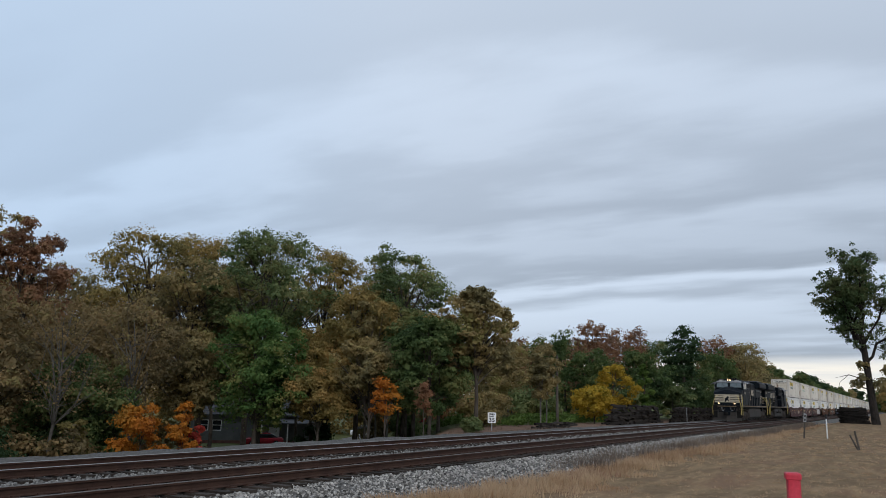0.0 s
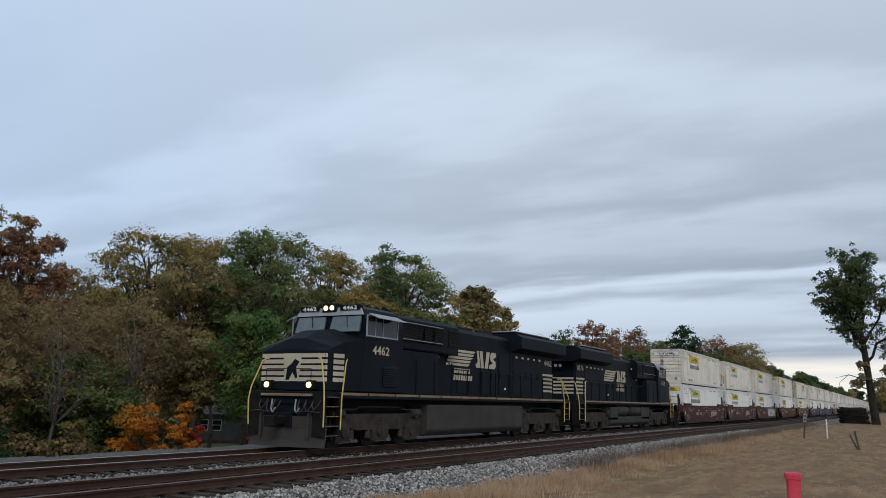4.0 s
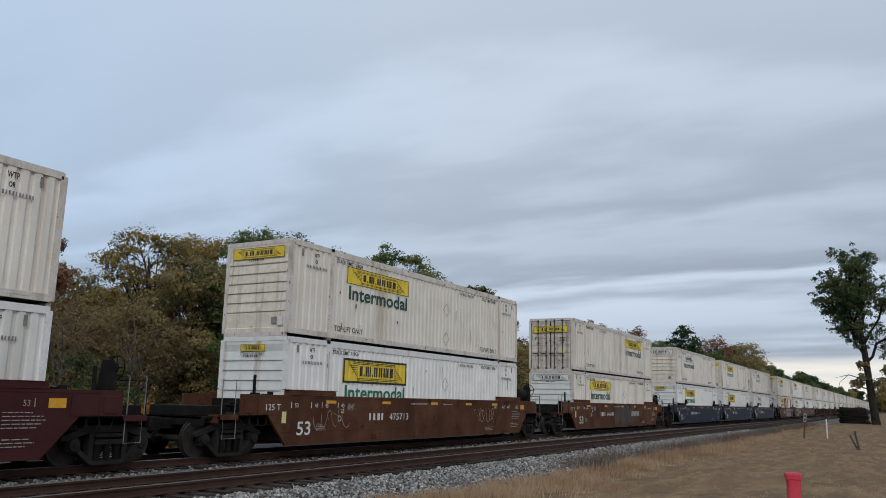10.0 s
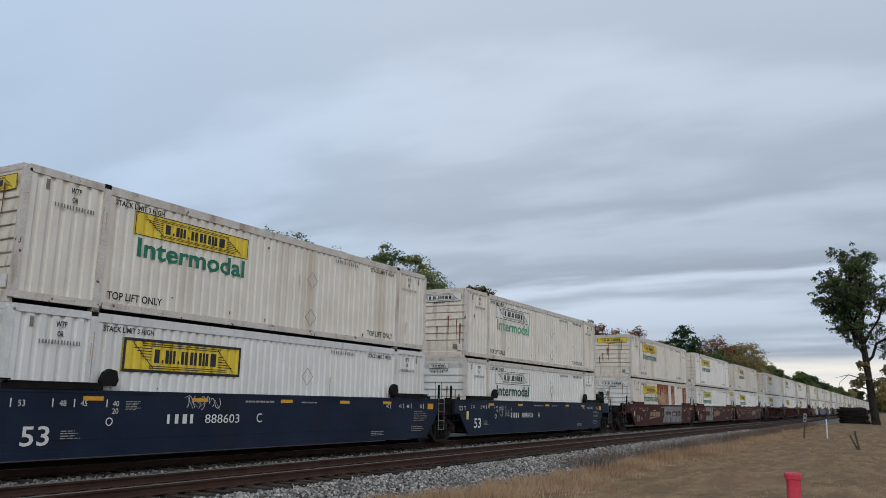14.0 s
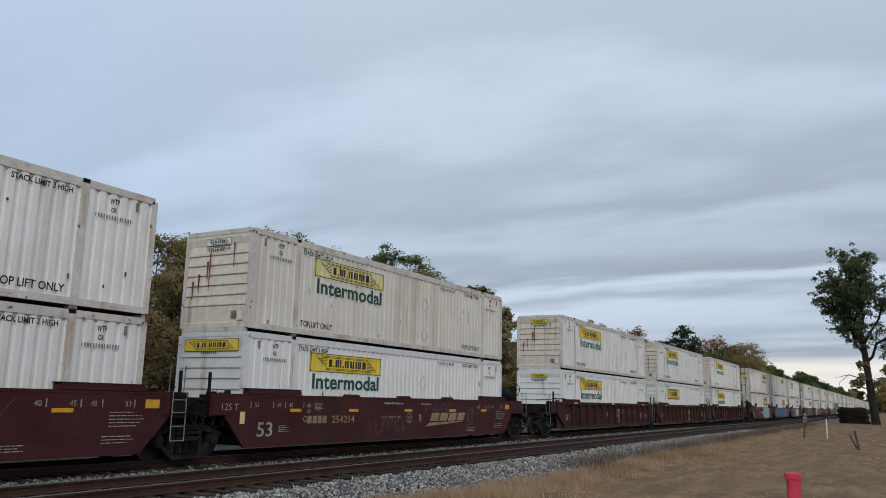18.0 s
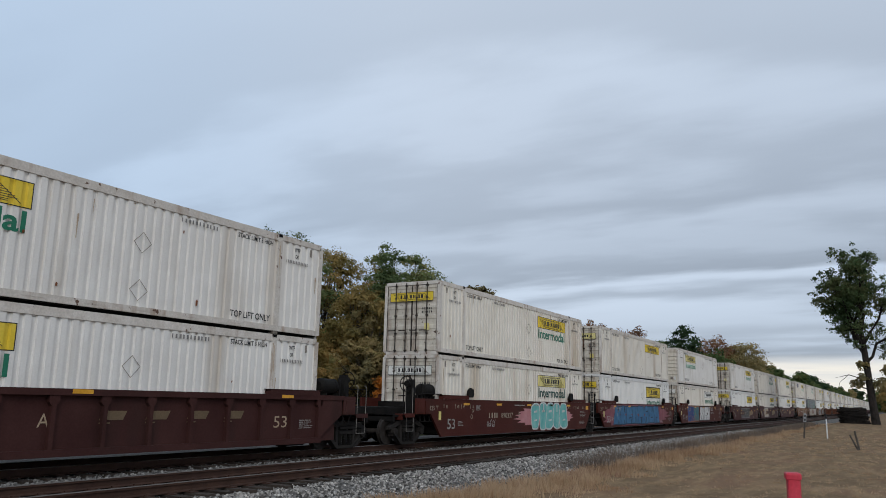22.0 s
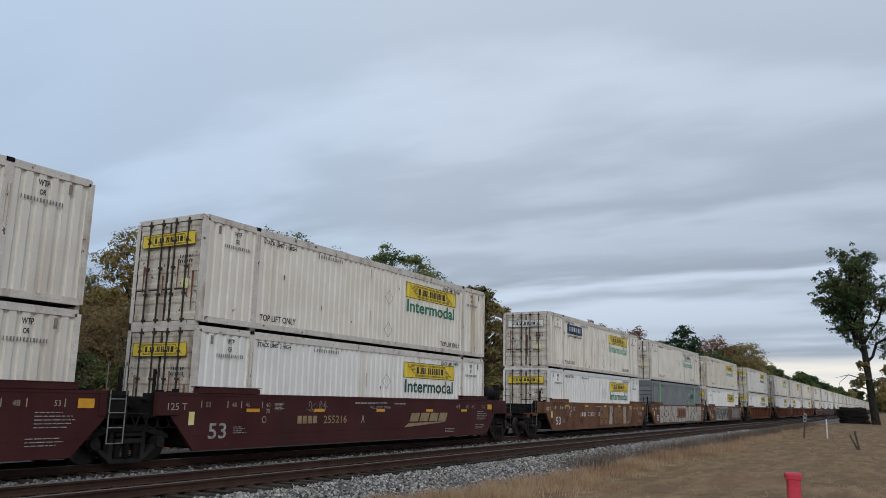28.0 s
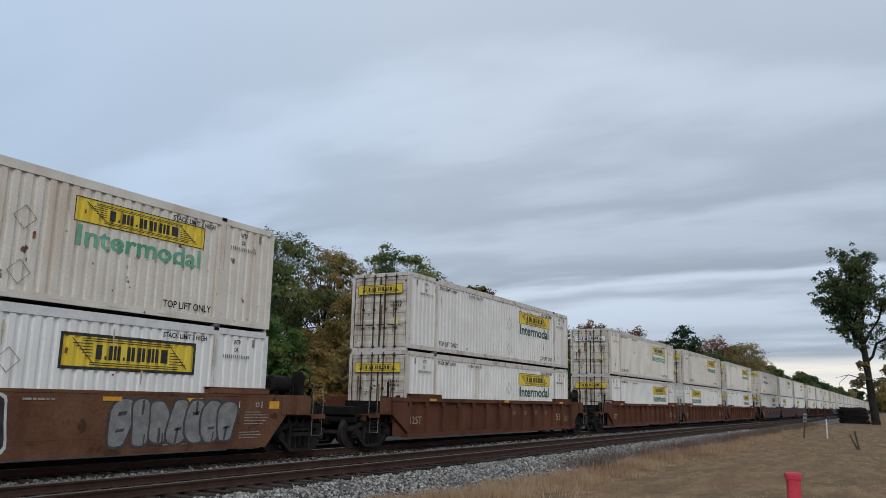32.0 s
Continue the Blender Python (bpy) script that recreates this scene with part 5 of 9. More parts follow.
                if badge_x is not None and number == "254214":
                    part("round_badge", shared("large_badge", lambda s: [s.prism([(math.cos(a) * q, math.sin(a) * q) for q, a in ((0.17, k * 0.3927), (0.17, (k + 1) * 0.3927), (0.15, (k + 1) * 0.3927), (0.15, k * 0.3927))], 0, 0.004) for k in range(16)]), WORN_MARK, near, (badge_x, -0.03, 0.93))
                    words(near, "H", badge_x - 0.03, 0.81, 0.09, WORN_MARK, -0.03, name="lettering")
                    bars(near, badge_x - 0.09, 0.97, 0.18, 0.03, WORN_MARK, 2, -0.03, n=5)
                elif badge_x is not None:
                    part("square_badge", shared("square_badge", lambda s: (s.box(-0.115, 0.115, 0, 0.004, 0, 0.014), s.box(-0.115, 0.115, 0, 0.004, 0.226, 0.24), s.box(-0.115, -0.1, 0, 0.004, 0.014, 0.226), s.box(0.1, 0.115, 0, 0.004, 0.014, 0.226))), WORN_MARK, near, (badge_x, -0.019, 0.83))
                    words(near, "H", badge_x - 0.03, 0.86, 0.08, WORN_MARK, -0.019, name="lettering")
                if letter == "B":
                    w = 0.4 if number == "254214" else 0.18
                    for x in (-3.3, -0.2, 2.95):
                        part("side_lug", shared("lug%d" % (w * 100), lambda s: s.prism([(-w, 0), (w, 0), (w * 0.8, 0.075), (-w * 0.8, 0.075)], 0, 0.14), 0.006), body, near, (x, -0.03, 1.615))
            else:
                covered = [(q[1], q[1] + q[3]) for q in tags if q[0] in ("cloud", "blk", "soft")]
                sprayed = any(a < -1.6 and b > -4.0 for a, b in covered)
                if sprayed and number and not any(b > 3.3 for a, b in covered):
                    bars(near, 3.3, 0.92, 0.5, 0.14, WORN_MARK, 1, -0.019, n=4)
                    words(near, number, 3.95, 0.92, 0.14, WORN_MARK, -0.019, width=0.8, name="number")
                if not sprayed:
                    bars(near, -4.0, 0.88, 0.95, 0.22, mk, 1, -0.019, n=4)
                if number and not sprayed:
                    words(near, number, -2.8, 0.88, 0.22, mk, -0.019, width=1.2, name="number")
                if letter and not sprayed:
                    words(near, letter, -0.95, 0.88, 0.24, mk, -0.016, name="number")
            part("round_badge", shared("badge", lambda s: [s.prism([(math.cos(a) * q, math.sin(a) * q) for q, a in ((0.09, k * 0.5236), (0.09, (k + 1) * 0.5236), (0.07, (k + 1) * 0.5236), (0.07, k * 0.5236))], 0, 0.004) for k in range(12)]), mk, near, (-5.6, -0.016, 0.95))
        else:
            words(near, "53", 6.2, 0.72, 0.32, mk, 0.1, width=0.55, name="number")
            words(near, "125T", -7.9, 0.72, 0.26, mk, 0.1, width=0.8, name="number")
            for k in range(4):
                part("company_mark", shared("slab", lambda s: s.prism([(0, 0), (0.62, 0), (0.72, 0.2), (0.1, 0.2)], 0, 0.004)), SLAB_TAN, near, (0.55 + k * 1.246, 0.1, 0.98), "dull tan slanted block")
                bars(near, 0.55 + k * 1.246, 0.9, 0.9, 0.03, SLAB_TAN, 1, 0.1, n=1)
            lines(near, 7.3, 0.9, 0.7, 5, WORN_MARK, 0.1, seed=9)
            for x in (-6.5, 0.0, 6.6):
                part("reflector", shared("reflector", lambda s: s.box(-0.25, 0.25, 0, 0.004, -0.04, 0.05)), AMBER, near, (x, -0.026, 1.58), "amber reflective plate")
            if letter:
                words(near, letter, -0.9, 0.85, 0.28, mk, 0.1, name="number")
        if logo == "blocks":
            part("company_mark", shared("slant_blocks", lambda s: [s.prism([(i * 0.62, 0), (i * 0.62 + 0.5, 0), (i * 0.62 + 0.6, 0.3), (i * 0.62 + 0.1, 0.3)], 0, 0.004) for i in range(3)]), WORN_MARK, near, (2.1, -0.03, 0.85), "row of slanted white blocks")
    for k, tag in enumerate(tags):
        if tag[0] == "cloud":
            splash(near, tag[1], tag[2], tag[3], tag[4], int(X) % 97 + k, tag[5])
        elif tag[0] == "scrawl":
            scrawl(near, tag[1], tag[2], tag[3], tag[4], int(X) % 97 + k, GRAF[tag[5]], 0.1 if ribbed else -0.016)
        elif tag[0] == "panel":
            panel = part("company_panel", Shape().box(0, tag[3], 0, 0.003, 0, tag[4]).mesh("company_panel"), GRAF["clay"], near, (tag[1], -0.034, tag[2]), "clay-brown panel with a red block mark")
            part("company_mark", Shape().prism([(0.25, 0.12), (0.75, 0.12), (0.95, 0.62), (0.45, 0.62)], 0, 0.003).prism([(1.0, 0.12), (1.5, 0.12), (1.7, 0.62), (1.2, 0.62)], 0, 0.003).prism([(1.75, 0.12), (2.25, 0.12), (2.45, 0.62), (1.95, 0.62)], 0, 0.003).mesh("company_blocks"), GRAF["crimson"], panel, (0, -0.004, 0.0))
        else:
            block_letters(near, *tag[1:5], int(X) % 97 + k * 7, *tag[5:8], tag[0] == "soft")
    return car


# ---- locomotives: nose towards +x, middle at x = 0
LOCO_BLACK = mat("black_locomotive_paint", (0.0042, 0.0066, 0.0098), (0.0076, 0.0106, 0.0145), 0.55, 0, 0.8, 20, 0.06, (0.014, 0.0128, 0.0118), 0.35, 0.1, spec=0.07)
LOCO_ROOF = mat("weathered_grey_roof", (0.22, 0.23, 0.25), (0.30, 0.31, 0.33), 0.6, 0, 2, 20, 0.05)
LOCO_WHITE = mat("dull_white_locomotive_stripe", (0.42, 0.36, 0.27), (0.50, 0.44, 0.34), 0.6, 0, 1.5, 25, 0.05)
SILL_GOLD = mat("dirty_tan_sill_stripe", (0.16, 0.11, 0.065), (0.30, 0.22, 0.14), 0.7, 0, 0.8, 20, 0.05)
RAIL_YELLOW = mat("yellow_handrail_paint", (0.50, 0.38, 0.10), (0.62, 0.50, 0.19), 0.5, 0, 4, 25, 0.0)
TANK_GREY = mat("dusty_grey_fuel_tank", (0.034, 0.030, 0.027), (0.056, 0.049, 0.043), 0.8, 0, 0.9, 20, 0.1, (0.03, 0.027, 0.025), 0.4, 0.1)
GLASS = mat("dark_cab_glass", (0.012, 0.016, 0.02), (0.022, 0.027, 0.033), 0.08, 0, 1, 5, 0.0, spec=0.4)
# windscreen glass with a lighter base colour in place of reflected sky
SCREEN = mat("sky_tinted_windscreen", (0.075, 0.10, 0.11), (0.11, 0.14, 0.15), 0.08, 0, 1, 5, 0.0, spec=0.8)
HEADLIGHT = glow("lit_headlamp", (1.0, 0.66, 0.34), 1.9)
DEAD_LAMP = mat("unlit_lamp_lens", (0.4, 0.42, 0.45), (0.5, 0.52, 0.55), 0.15, 0.3, 3, 20, 0.0)


def loco_truck_frame(s):
    """Cast side frame of a three-axle truck."""
    s.prism([(-2.75, 0.72), (-2.6, 0.55), (-1.6, 0.62), (-1.3, 0.55), (1.3, 0.55), (1.6, 0.62), (2.6, 0.55), (2.75, 0.72), (2.7, 0.98), (2.3, 1.08), (-2.3, 1.08), (-2.7, 0.98)], -0.11, 0.11)
    for x in (-2.02, 0.0, 2.02):
        s.prism([(x - 0.42, 0.20), (x + 0.42, 0.20), (x + 0.33, 0.62), (x + 0.18, 0.80), (x - 0.18, 0.80), (x - 0.33, 0.62)], -0.15, 0.07)
        s.cyl((x, 0.5), 0.17, -0.21, -0.15, "y", 14)
        for q in (-0.55, 0.55):
            s.cyl((x + q, -0.03), 0.10, 0.28, 0.58, "z", 8)
    for x in (-2.35, 2.3):
        s.cyl((x, 1.08), 0.17, -0.22, 0.05, "y", 12)
        s.cyl((-0.1, 1.08), 0.15, x - 0.35, x + 0.3, "x", 12)
    s.tube([(-2.7, -0.14, 1.22), (-1.4, -0.14, 1.22), (-1.2, -0.14, 1.3), (1.2, -0.14, 1.3), (1.4, -0.14, 1.22), (2.7, -0.14, 1.22)], 0.025)


def loco_truck(parent, x):
    t = part("truck", shared("loco_bolster", lambda s: (s.box(-2.6, 2.6, -0.75, 0.75, 0.55, 0.95), s.cyl((0, 0), 0.6, 0.95, 1.2, "z", 16)), 0.02), DARK_STEEL, parent, (x, 0, 0), "brown-dusted three-axle truck")
    for y in (-1.12, 1.12):
        part("truck_side_frame", shared("loco_frame", loco_truck_frame, 0.015), GRIME, t, (0, y, 0), turn=(0, 0, 0 if y < 0 else 180))
    for q in (-2.02, 0.0, 2.02):
        wheelset(t, q, LOCO_R, LOCO_R)


def cab_shell(s):
    # the cab: a wide box with sloping roof edges and a raked windscreen
    prof = [(-1.55, 1.78), (1.55, 1.78), (1.55, 4.05), (1.28, 4.52), (0.9, 4.66), (-0.9, 4.66), (-1.28, 4.52), (-1.55, 4.05)]
    rear = [(6.1, y, z) for y, z in prof]
    front = [(8.55 - max(0.0, z - 3.2) * 0.28 + 0.05, y, z) for y, z in prof]
    s.loft([rear, front])


def nose_shell(s):
    """Wide nose with a peaked top and cut corners."""
    def ring(x, side, mid, w, low=1.78):
        return [(x, -w, low), (x, w, low), (x, w, side), (x, 0.32, mid), (x, -0.32, mid), (x, -w, side)]
    s.loft([ring(8.45, 3.46, 3.84, 1.53), ring(9.35, 3.32, 3.72, 1.5), ring(9.96, 3.12, 3.42, 1.44), ring(10.13, 3.0, 3.08, 1.28)])


def pilot_shape(s):
    """Upright end plate behind the coupler, with the drawbar pocket."""
    s.box(10.12, 10.26, -1.4, 1.4, 0.8, 1.58)
    s.box(10.26, 10.5, -0.36, 0.36, 0.66, 1.1)
    s.box(10.26, 10.32, -1.3, 1.3, 1.36, 1.5)


def plow_shape(s):
    """Shallow V of steel plate under the coupler, cut away in the middle."""
    for e in (-1, 1):
        s.loft([[(10.3 - 0.02 * k, e * 1.5, z), (10.62 - 0.05 * k, 0.0, z), (10.56 - 0.05 * k, 0.0, z), (10.24 - 0.02 * k, e * 1.5, z)] for k, z in ((0, 0.08), (2, 0.3), (3, 0.62), (2, 1.0))])
        s.box(10.3, 10.42, e * 0.95 - 0.04, e * 0.95 + 0.04, 0.3, 1.1)


def front_hoses(s):
    """Brake and control hoses slung below the front deck."""
    for y, drop in ((-1.05, 0.3), (-0.75, 0.42), (-0.5, 0.36), (0.5, 0.42), (0.78, 0.36), (1.05, 0.3)):
        s.tube([(10.3, y, 1.5), (10.44, y + 0.04, 1.5 - drop * 0.6), (10.48, y + 0.14, 1.5 - drop), (10.44, y + 0.26, 1.5 - drop * 0.6), (10.34, y + 0.3, 1.48)], 0.022)
    s.tube([(10.42, -1.38, 1.12), (10.5, -1.0, 1.16), (10.52, -0.5, 1.12)], 0.018)
    s.tube([(10.42, 1.38, 1.12), (10.5, 1.0, 1.16), (10.52, 0.5, 1.12)], 0.018)


def step_well(s):
    """Corner steps at the +x end, on the -y side."""
    s.box(9.55, 9.62, -1.52, -1.05, 0.4, 1.72), s.box(10.28, 10.34, -1.52, -1.05, 0.4, 1.72)
    for k in range(5):
        z = 0.42 + k * 0.29
        s.box(9.6, 10.3, -1.5, -1.12, z - 0.02, z + 0.02)
    s.box(9.6, 10.3, -1.1, -1.05, 0.4, 1.72)


def step_edge(s):
    for k in range(5):
        z = 0.42 + k * 0.29
        s.box(9.63, 10.27, -1.52, -1.5, z + 0.005, z + 0.022)


def sill_shape(s):
    s.box(-10.3, 10.3, -1.5, 1.5, 1.56, 1.76)
    s.box(-10.0, 10.0, -0.55, 0.55, 1.1, 1.56)


def sill_stripe(s):
    for k in range(12):
        a = -9.5 + k * 1.6
        s.box(a, a + 1.52, -1.512, -1.5, 1.66, 1.74)


def hood_shape(s):
    prof = [(-0.92, 1.76), (0.92, 1.76), (0.92, 4.35), (0.75, 4.52), (-0.75, 4.52), (-0.92, 4.35)]
    s.prism(prof, -4.2, 6.1, "x")


def upper_hood(s):
    """Wider equipment box behind the cab."""
    prof = [(-1.32, 3.35), (1.32, 3.35), (1.32, 4.42), (1.15, 4.55), (-1.15, 4.55), (-1.32, 4.42)]
    s.prism(prof, 1.6, 6.08, "x")
    s.box(3.4, 6.05, -1.45, 1.45, 1.76, 3.3)


def radiator_shape(s):
    s.prism([(-0.95, 1.76), (0.95, 1.76), (0.95, 3.9), (-0.95, 3.9)], -9.35, -4.22, "x")
    wing = [(-0.95, 3.86), (0.95, 3.86), (1.5, 4.02), (1.5, 4.55), (1.2, 4.72), (-1.2, 4.72), (-1.5, 4.55), (-1.5, 4.02)]
    s.loft([[(-10.02, y, z) for y, z in wing], [(-4.22, y, z) for y, z in wing]])
    s.loft([[(-9.45, -0.86, 1.76), (-9.45, 0.86, 1.76), (-9.45, 0.86, 3.86), (-9.45, -0.86, 3.86)], [(-9.35, -0.94, 1.76), (-9.35, 0.94, 1.76), (-9.35, 0.94, 3.88), (-9.35, -0.94, 3.88)]])
    s.box(-9.62, -9.45, -0.3, 0.3, 3.45, 3.86)


def fan_deck(s):
    s.box(-9.3, -4.5, -1.1, 1.1, 4.721, 4.80)


def exhaust_stack(s):
    s.cyl((0, 0), 0.42, 4.50, 4.78, "z", 18), s.cyl((0, 0), 0.32, 4.78, 4.79, "z", 18)


def horn(s):
    s.tube([(0, 0, 4.6), (0, 0, 4.7), (0.6, 0, 4.84)], 0.05, 8, 0.09)


def hood_door(s):
    s.box(-0.36, 0.36, -0.014, 0.0, 0.0, 1.75)
    s.box(-0.3, -0.27, -0.04, -0.014, 0.7, 1.0)


def grille(s):
    """A louvred panel: one folded sheet."""
    fold = [(0.0, 0.0), (0.0, 0.7)]
    for k in range(8, -1, -1):
        z = 0.03 + k * 0.073
        fold += [(-0.012, z + 0.062), (-0.034, z + 0.01), (-0.012, z + 0.004)]
    s.prism(fold[::-1], -0.45, 0.45, "x")


def long_rail(s):
    """Side handrail with its stanchions on the -y side, with the kink behind the cab."""
    s.tube([(-9.5, -1.45, 2.78), (2.3, -1.45, 2.78), (3.3, -1.47, 3.42), (6.3, -1.5, 3.42)], 0.022)
    for k in range(12):
        x = -9.5 + k * 1.32
        top = 2.78 if x < 2.3 else 3.0
        s.tube([(x, -1.45, 1.74), (x, -1.45, top)], 0.03)


def corner_rail(s):
    """Bright handrails at both sides of the front steps."""
    s.tube([(9.56, -1.54, 0.62), (9.58, -1.56, 1.6), (9.5, -1.54, 1.95), (9.34, -1.5, 2.72), (9.26, -1.48, 2.8), (9.1, -1.46, 2.8)], 0.024)
    s.tube([(10.36, -1.5, 0.7), (10.4, -1.52, 1.5), (10.36, -1.46, 1.9), (10.2, -1.2, 2.7), (10.14, -1.1, 2.78), (10.1, -0.95, 2.78)], 0.024)


def reservoir(s):
    s.cyl((-1.15, 1.18), 0.3, -1.02, 1.02, "x", 20)
    for e in (-1, 1):
        s.cyl((-1.15, 1.18), 0.3, e * 1.02, e * 1.12, "x", 20, 0.16)
    for x in (-0.6, 0.6):
        s.box(x - 0.05, x + 0.05, -1.3, -0.9, 0.78, 0.95)


def tank_shape(s):
    s.prism([(-1.2, 0.26), (1.2, 0.26), (1.4, 0.46), (1.4, 1.4), (-1.4, 1.4), (-1.4, 0.46)], -4.6, 4.0, "x")


def tank_with_shelf(s):
    s.prism([(-1.2, 0.26), (1.2, 0.26), (1.42, 0.44), (1.42, 0.8), (0.7, 0.85), (0.7, 1.4), (-0.7, 1.4), (-0.7, 0.85), (-1.42, 0.8), (-1.42, 0.44)], -4.6, 4.0, "x")
    for a, b in ((-4.6, -3.2), (2.1, 4.0)):
        s.box(a, b, -1.42, 1.42, 0.62, 1.4)


def wing_stripes(s):
    """Block mark on the hood: swept stripes and three bold strokes."""
    for k in range(5):
        z = 0.66 - k * 0.14
        a = 0.36 - k * 0.085
        s.prism([(a - 0.36, z - 0.1), (2.05 - k * 0.13, z - 0.1), (2.25 - k * 0.13, z), (a - 0.29, z)], 0, 0.006)
    s.prism([(2.3, 0.0), (2.72, 0.0), (2.66, 0.3), (2.5, 0.72), (2.36, 0.72), (2.46, 0.22), (2.26, 0.14)], 0, 0.006)
    s.prism([(2.8, 0.0), (3.05, 0.0), (2.9, 0.72), (2.62, 0.72)], 0, 0.006)
    s.prism([(3.14, 0.0), (3.42, 0.0), (3.62, 0.72), (3.3, 0.72)], 0, 0.006)
    s.prism([(3.54, 0.0), (4.1, 0.0), (4.24, 0.14), (4.2, 0.34), (3.92, 0.42), (4.24, 0.56), (4.2, 0.72), (3.78, 0.72), (3.64, 0.58), (3.7, 0.36), (3.96, 0.26), (3.56, 0.16)], 0, 0.006)


def name_bars(s):
    for r, n in enumerate((7, 8)):
        for i in range(n):
            a = i * 0.21 - 0.05 * r
            s.prism([(a, -r * 0.28), (a + 0.15, -r * 0.28), (a + 0.19, 0.2 - r * 0.28), (a + 0.04, 0.2 - r * 0.28)], 0, 0.005)


def nose_bands(s):
    """White bands across the nose front, broken in the middle by a plain shield."""
    for k in range(5):
        z = 2.06 + k * 0.185
        s.box(10.133, 10.141, -1.27, 1.27, z, z + 0.125)
    s.prism([(-0.3, 2.06), (0.26, 2.06), (0.36, 2.93), (-0.38, 2.93)], 10.141, 10.148, "x")


def horse_patch(s):
    s.prism([(-0.25, 2.1), (-0.12, 2.1), (0.02, 2.35), (0.14, 2.15), (0.22, 2.18), (0.15, 2.5), (0.28, 2.66), (0.1, 2.76), (-0.02, 2.62), (-0.2, 2.5)], 10.148, 10.154, "x")


def side_bands(s):
    for k in range(5):
        z = 2.06 + k * 0.185
        for p, q in (((9.45, -1.4995), (9.925, -1.4455)), ((9.925, -1.4455), (10.137, -1.284))):
            s.add([(*p, z), (*q, z), (*q, z + 0.125), (*p, z + 0.125)], [(0, 1, 2, 3)])


def rear_bands(s):
    for k in range(5):
        z = 2.1 + k * 0.2
        s.box(-9.34, -8.05, -0.985, -0.951, z, z + 0.1)
        s.box(-9.462, -9.452, -0.84, 0.84, z, z + 0.1)


def locomotive(X, turned, number, label, new_style):
    lo = thing("locomotive", label, "locomotive", pose(X, TRACK_Y, 0, 0, 0, turned), "locomotives of the train")
    TRAIN.append((lo, X, 0.0, turned))
    lo["half_turn"] = 1 if turned else 0
    part("underframe", shared("sill", sill_shape, 0.015), LOCO_BLACK, lo)
    hood = part("engine_hood", shared("hood", hood_shape, 0.02), LOCO_BLACK, lo)
    part("radiator_cabin", shared("radiator", radiator_shape, 0.02), LOCO_BLACK, lo)
    part("equipment_cabin", shared("upper_hood", upper_hood, 0.02), LOCO_BLACK, lo)
    part("fan_deck", shared("fan_deck", fan_deck, 0.01), LOCO_BLACK, lo)
    part("exhaust_stack", shared("stack", exhaust_stack), GRIME, lo, (-3.2, 0, 0), "sooty exhaust stack")
    part("blower_housing", shared("blower", lambda s: s.box(-1.2, 0.4, -0.5, 0.5, 4.5, 4.68), 0.02), LOCO_BLACK, lo)
    for q in (-0.3, 0.0, 0.3):
        part("horn", shared("horn", horn), LOCO_BLACK, lo, (5.0, q, 0))
    part("radiator_lid", shared("rad_lid", lambda s: s.box(-8.6, -4.35, -1.15, 1.15, 4.805, 4.86), 0.02), LOCO_ROOF, lo, label="light grey radiator roof panel")
    cab = part("cab", shared("cab", cab_shell, 0.02), LOCO_BLACK, lo)
    part("cab_roof", shared("cab_roof", lambda s: s.loft([[(6.15, y, z) for y, z in ((-1.57, 4.10), (-1.29, 4.56), (-0.9, 4.69), (-0.9, 4.67), (-1.28, 4.535), (-1.56, 4.07))], [(8.35, y, z) for y, z in ((-1.57, 4.10), (-1.29, 4.56), (-0.9, 4.69), (-0.9, 4.67), (-1.28, 4.535), (-1.56, 4.07))]])), LOCO_ROOF, cab, label="weathered grey sloping roof edge")
    part("nose", shared("nose", nose_shell, 0.02), LOCO_BLACK, lo)
    part("pilot", shared("pilot", pilot_shape, 0.015), LOCO_BLACK, lo)
    part("snow_plow", shared("plow", plow_shape), TANK_GREY, lo, label="dusty grey steel snow plow")
    part("front_hose_set", shared("front_hoses", front_hoses), ROD_STEEL, lo, label="slack black rubber hoses")["kind"] = "stuff"
    part("nose_stripes", shared("nose_bands", nose_bands), LOCO_WHITE, lo, label="dull white bands across the nose")
    part("shield_mark", shared("horse_patch", horse_patch), LOCO_BLACK, lo)
    for sy in (1, -1):
        part("corner_stripes", shared("side_bands", side_bands), LOCO_WHITE, lo, label="dull white bands").scale = (1, sy, 1)
        part("rear_stripes", shared("rear_bands", rear_bands), LOCO_WHITE, lo, label="dull white bands").scale = (1, sy, 1)
        part("sill_stripe", shared("sill_stripe", sill_stripe), SILL_GOLD, lo, label="dirty tan stripe along the sill").scale = (1, sy, 1)
        part("side_handrail", shared("long_rail", long_rail), LOCO_BLACK, lo).scale = (1, sy, 1)
        for ex in (1, -1):
            st = part("corner_steps", shared("step_well", step_well), DARK_STEEL, lo)
            st.scale = (ex, sy, 1)
            part("step_edges", shared("step_edge", step_edge), SILL_GOLD, st, label="pale step edges")
            part("corner_handrail", shared("corner_rail", corner_rail), RAIL_YELLOW, lo, label="yellow bent handrail").scale = (ex, sy, 1)
        face = -1 if sy > 0 else 1
        turn = None if sy > 0 else (0, 0, 180)

        def onside(name, me, material, x, y, z, lbl=""):
            """On the side wall that faces -y, or turned about for the other side."""
            return part(name, me, material, lo, (x, -y, z) if sy > 0 else (x, y, z), lbl, turn)

        w = 4.25
        lx = -4.2 if not new_style else -2.6
        mirror = lx if sy > 0 else lx + w
        onside("company_mark", shared("wing", wing_stripes), LOCO_WHITE, mirror, 0.968, 2.98, "tan-white swept stripes and bold strokes")
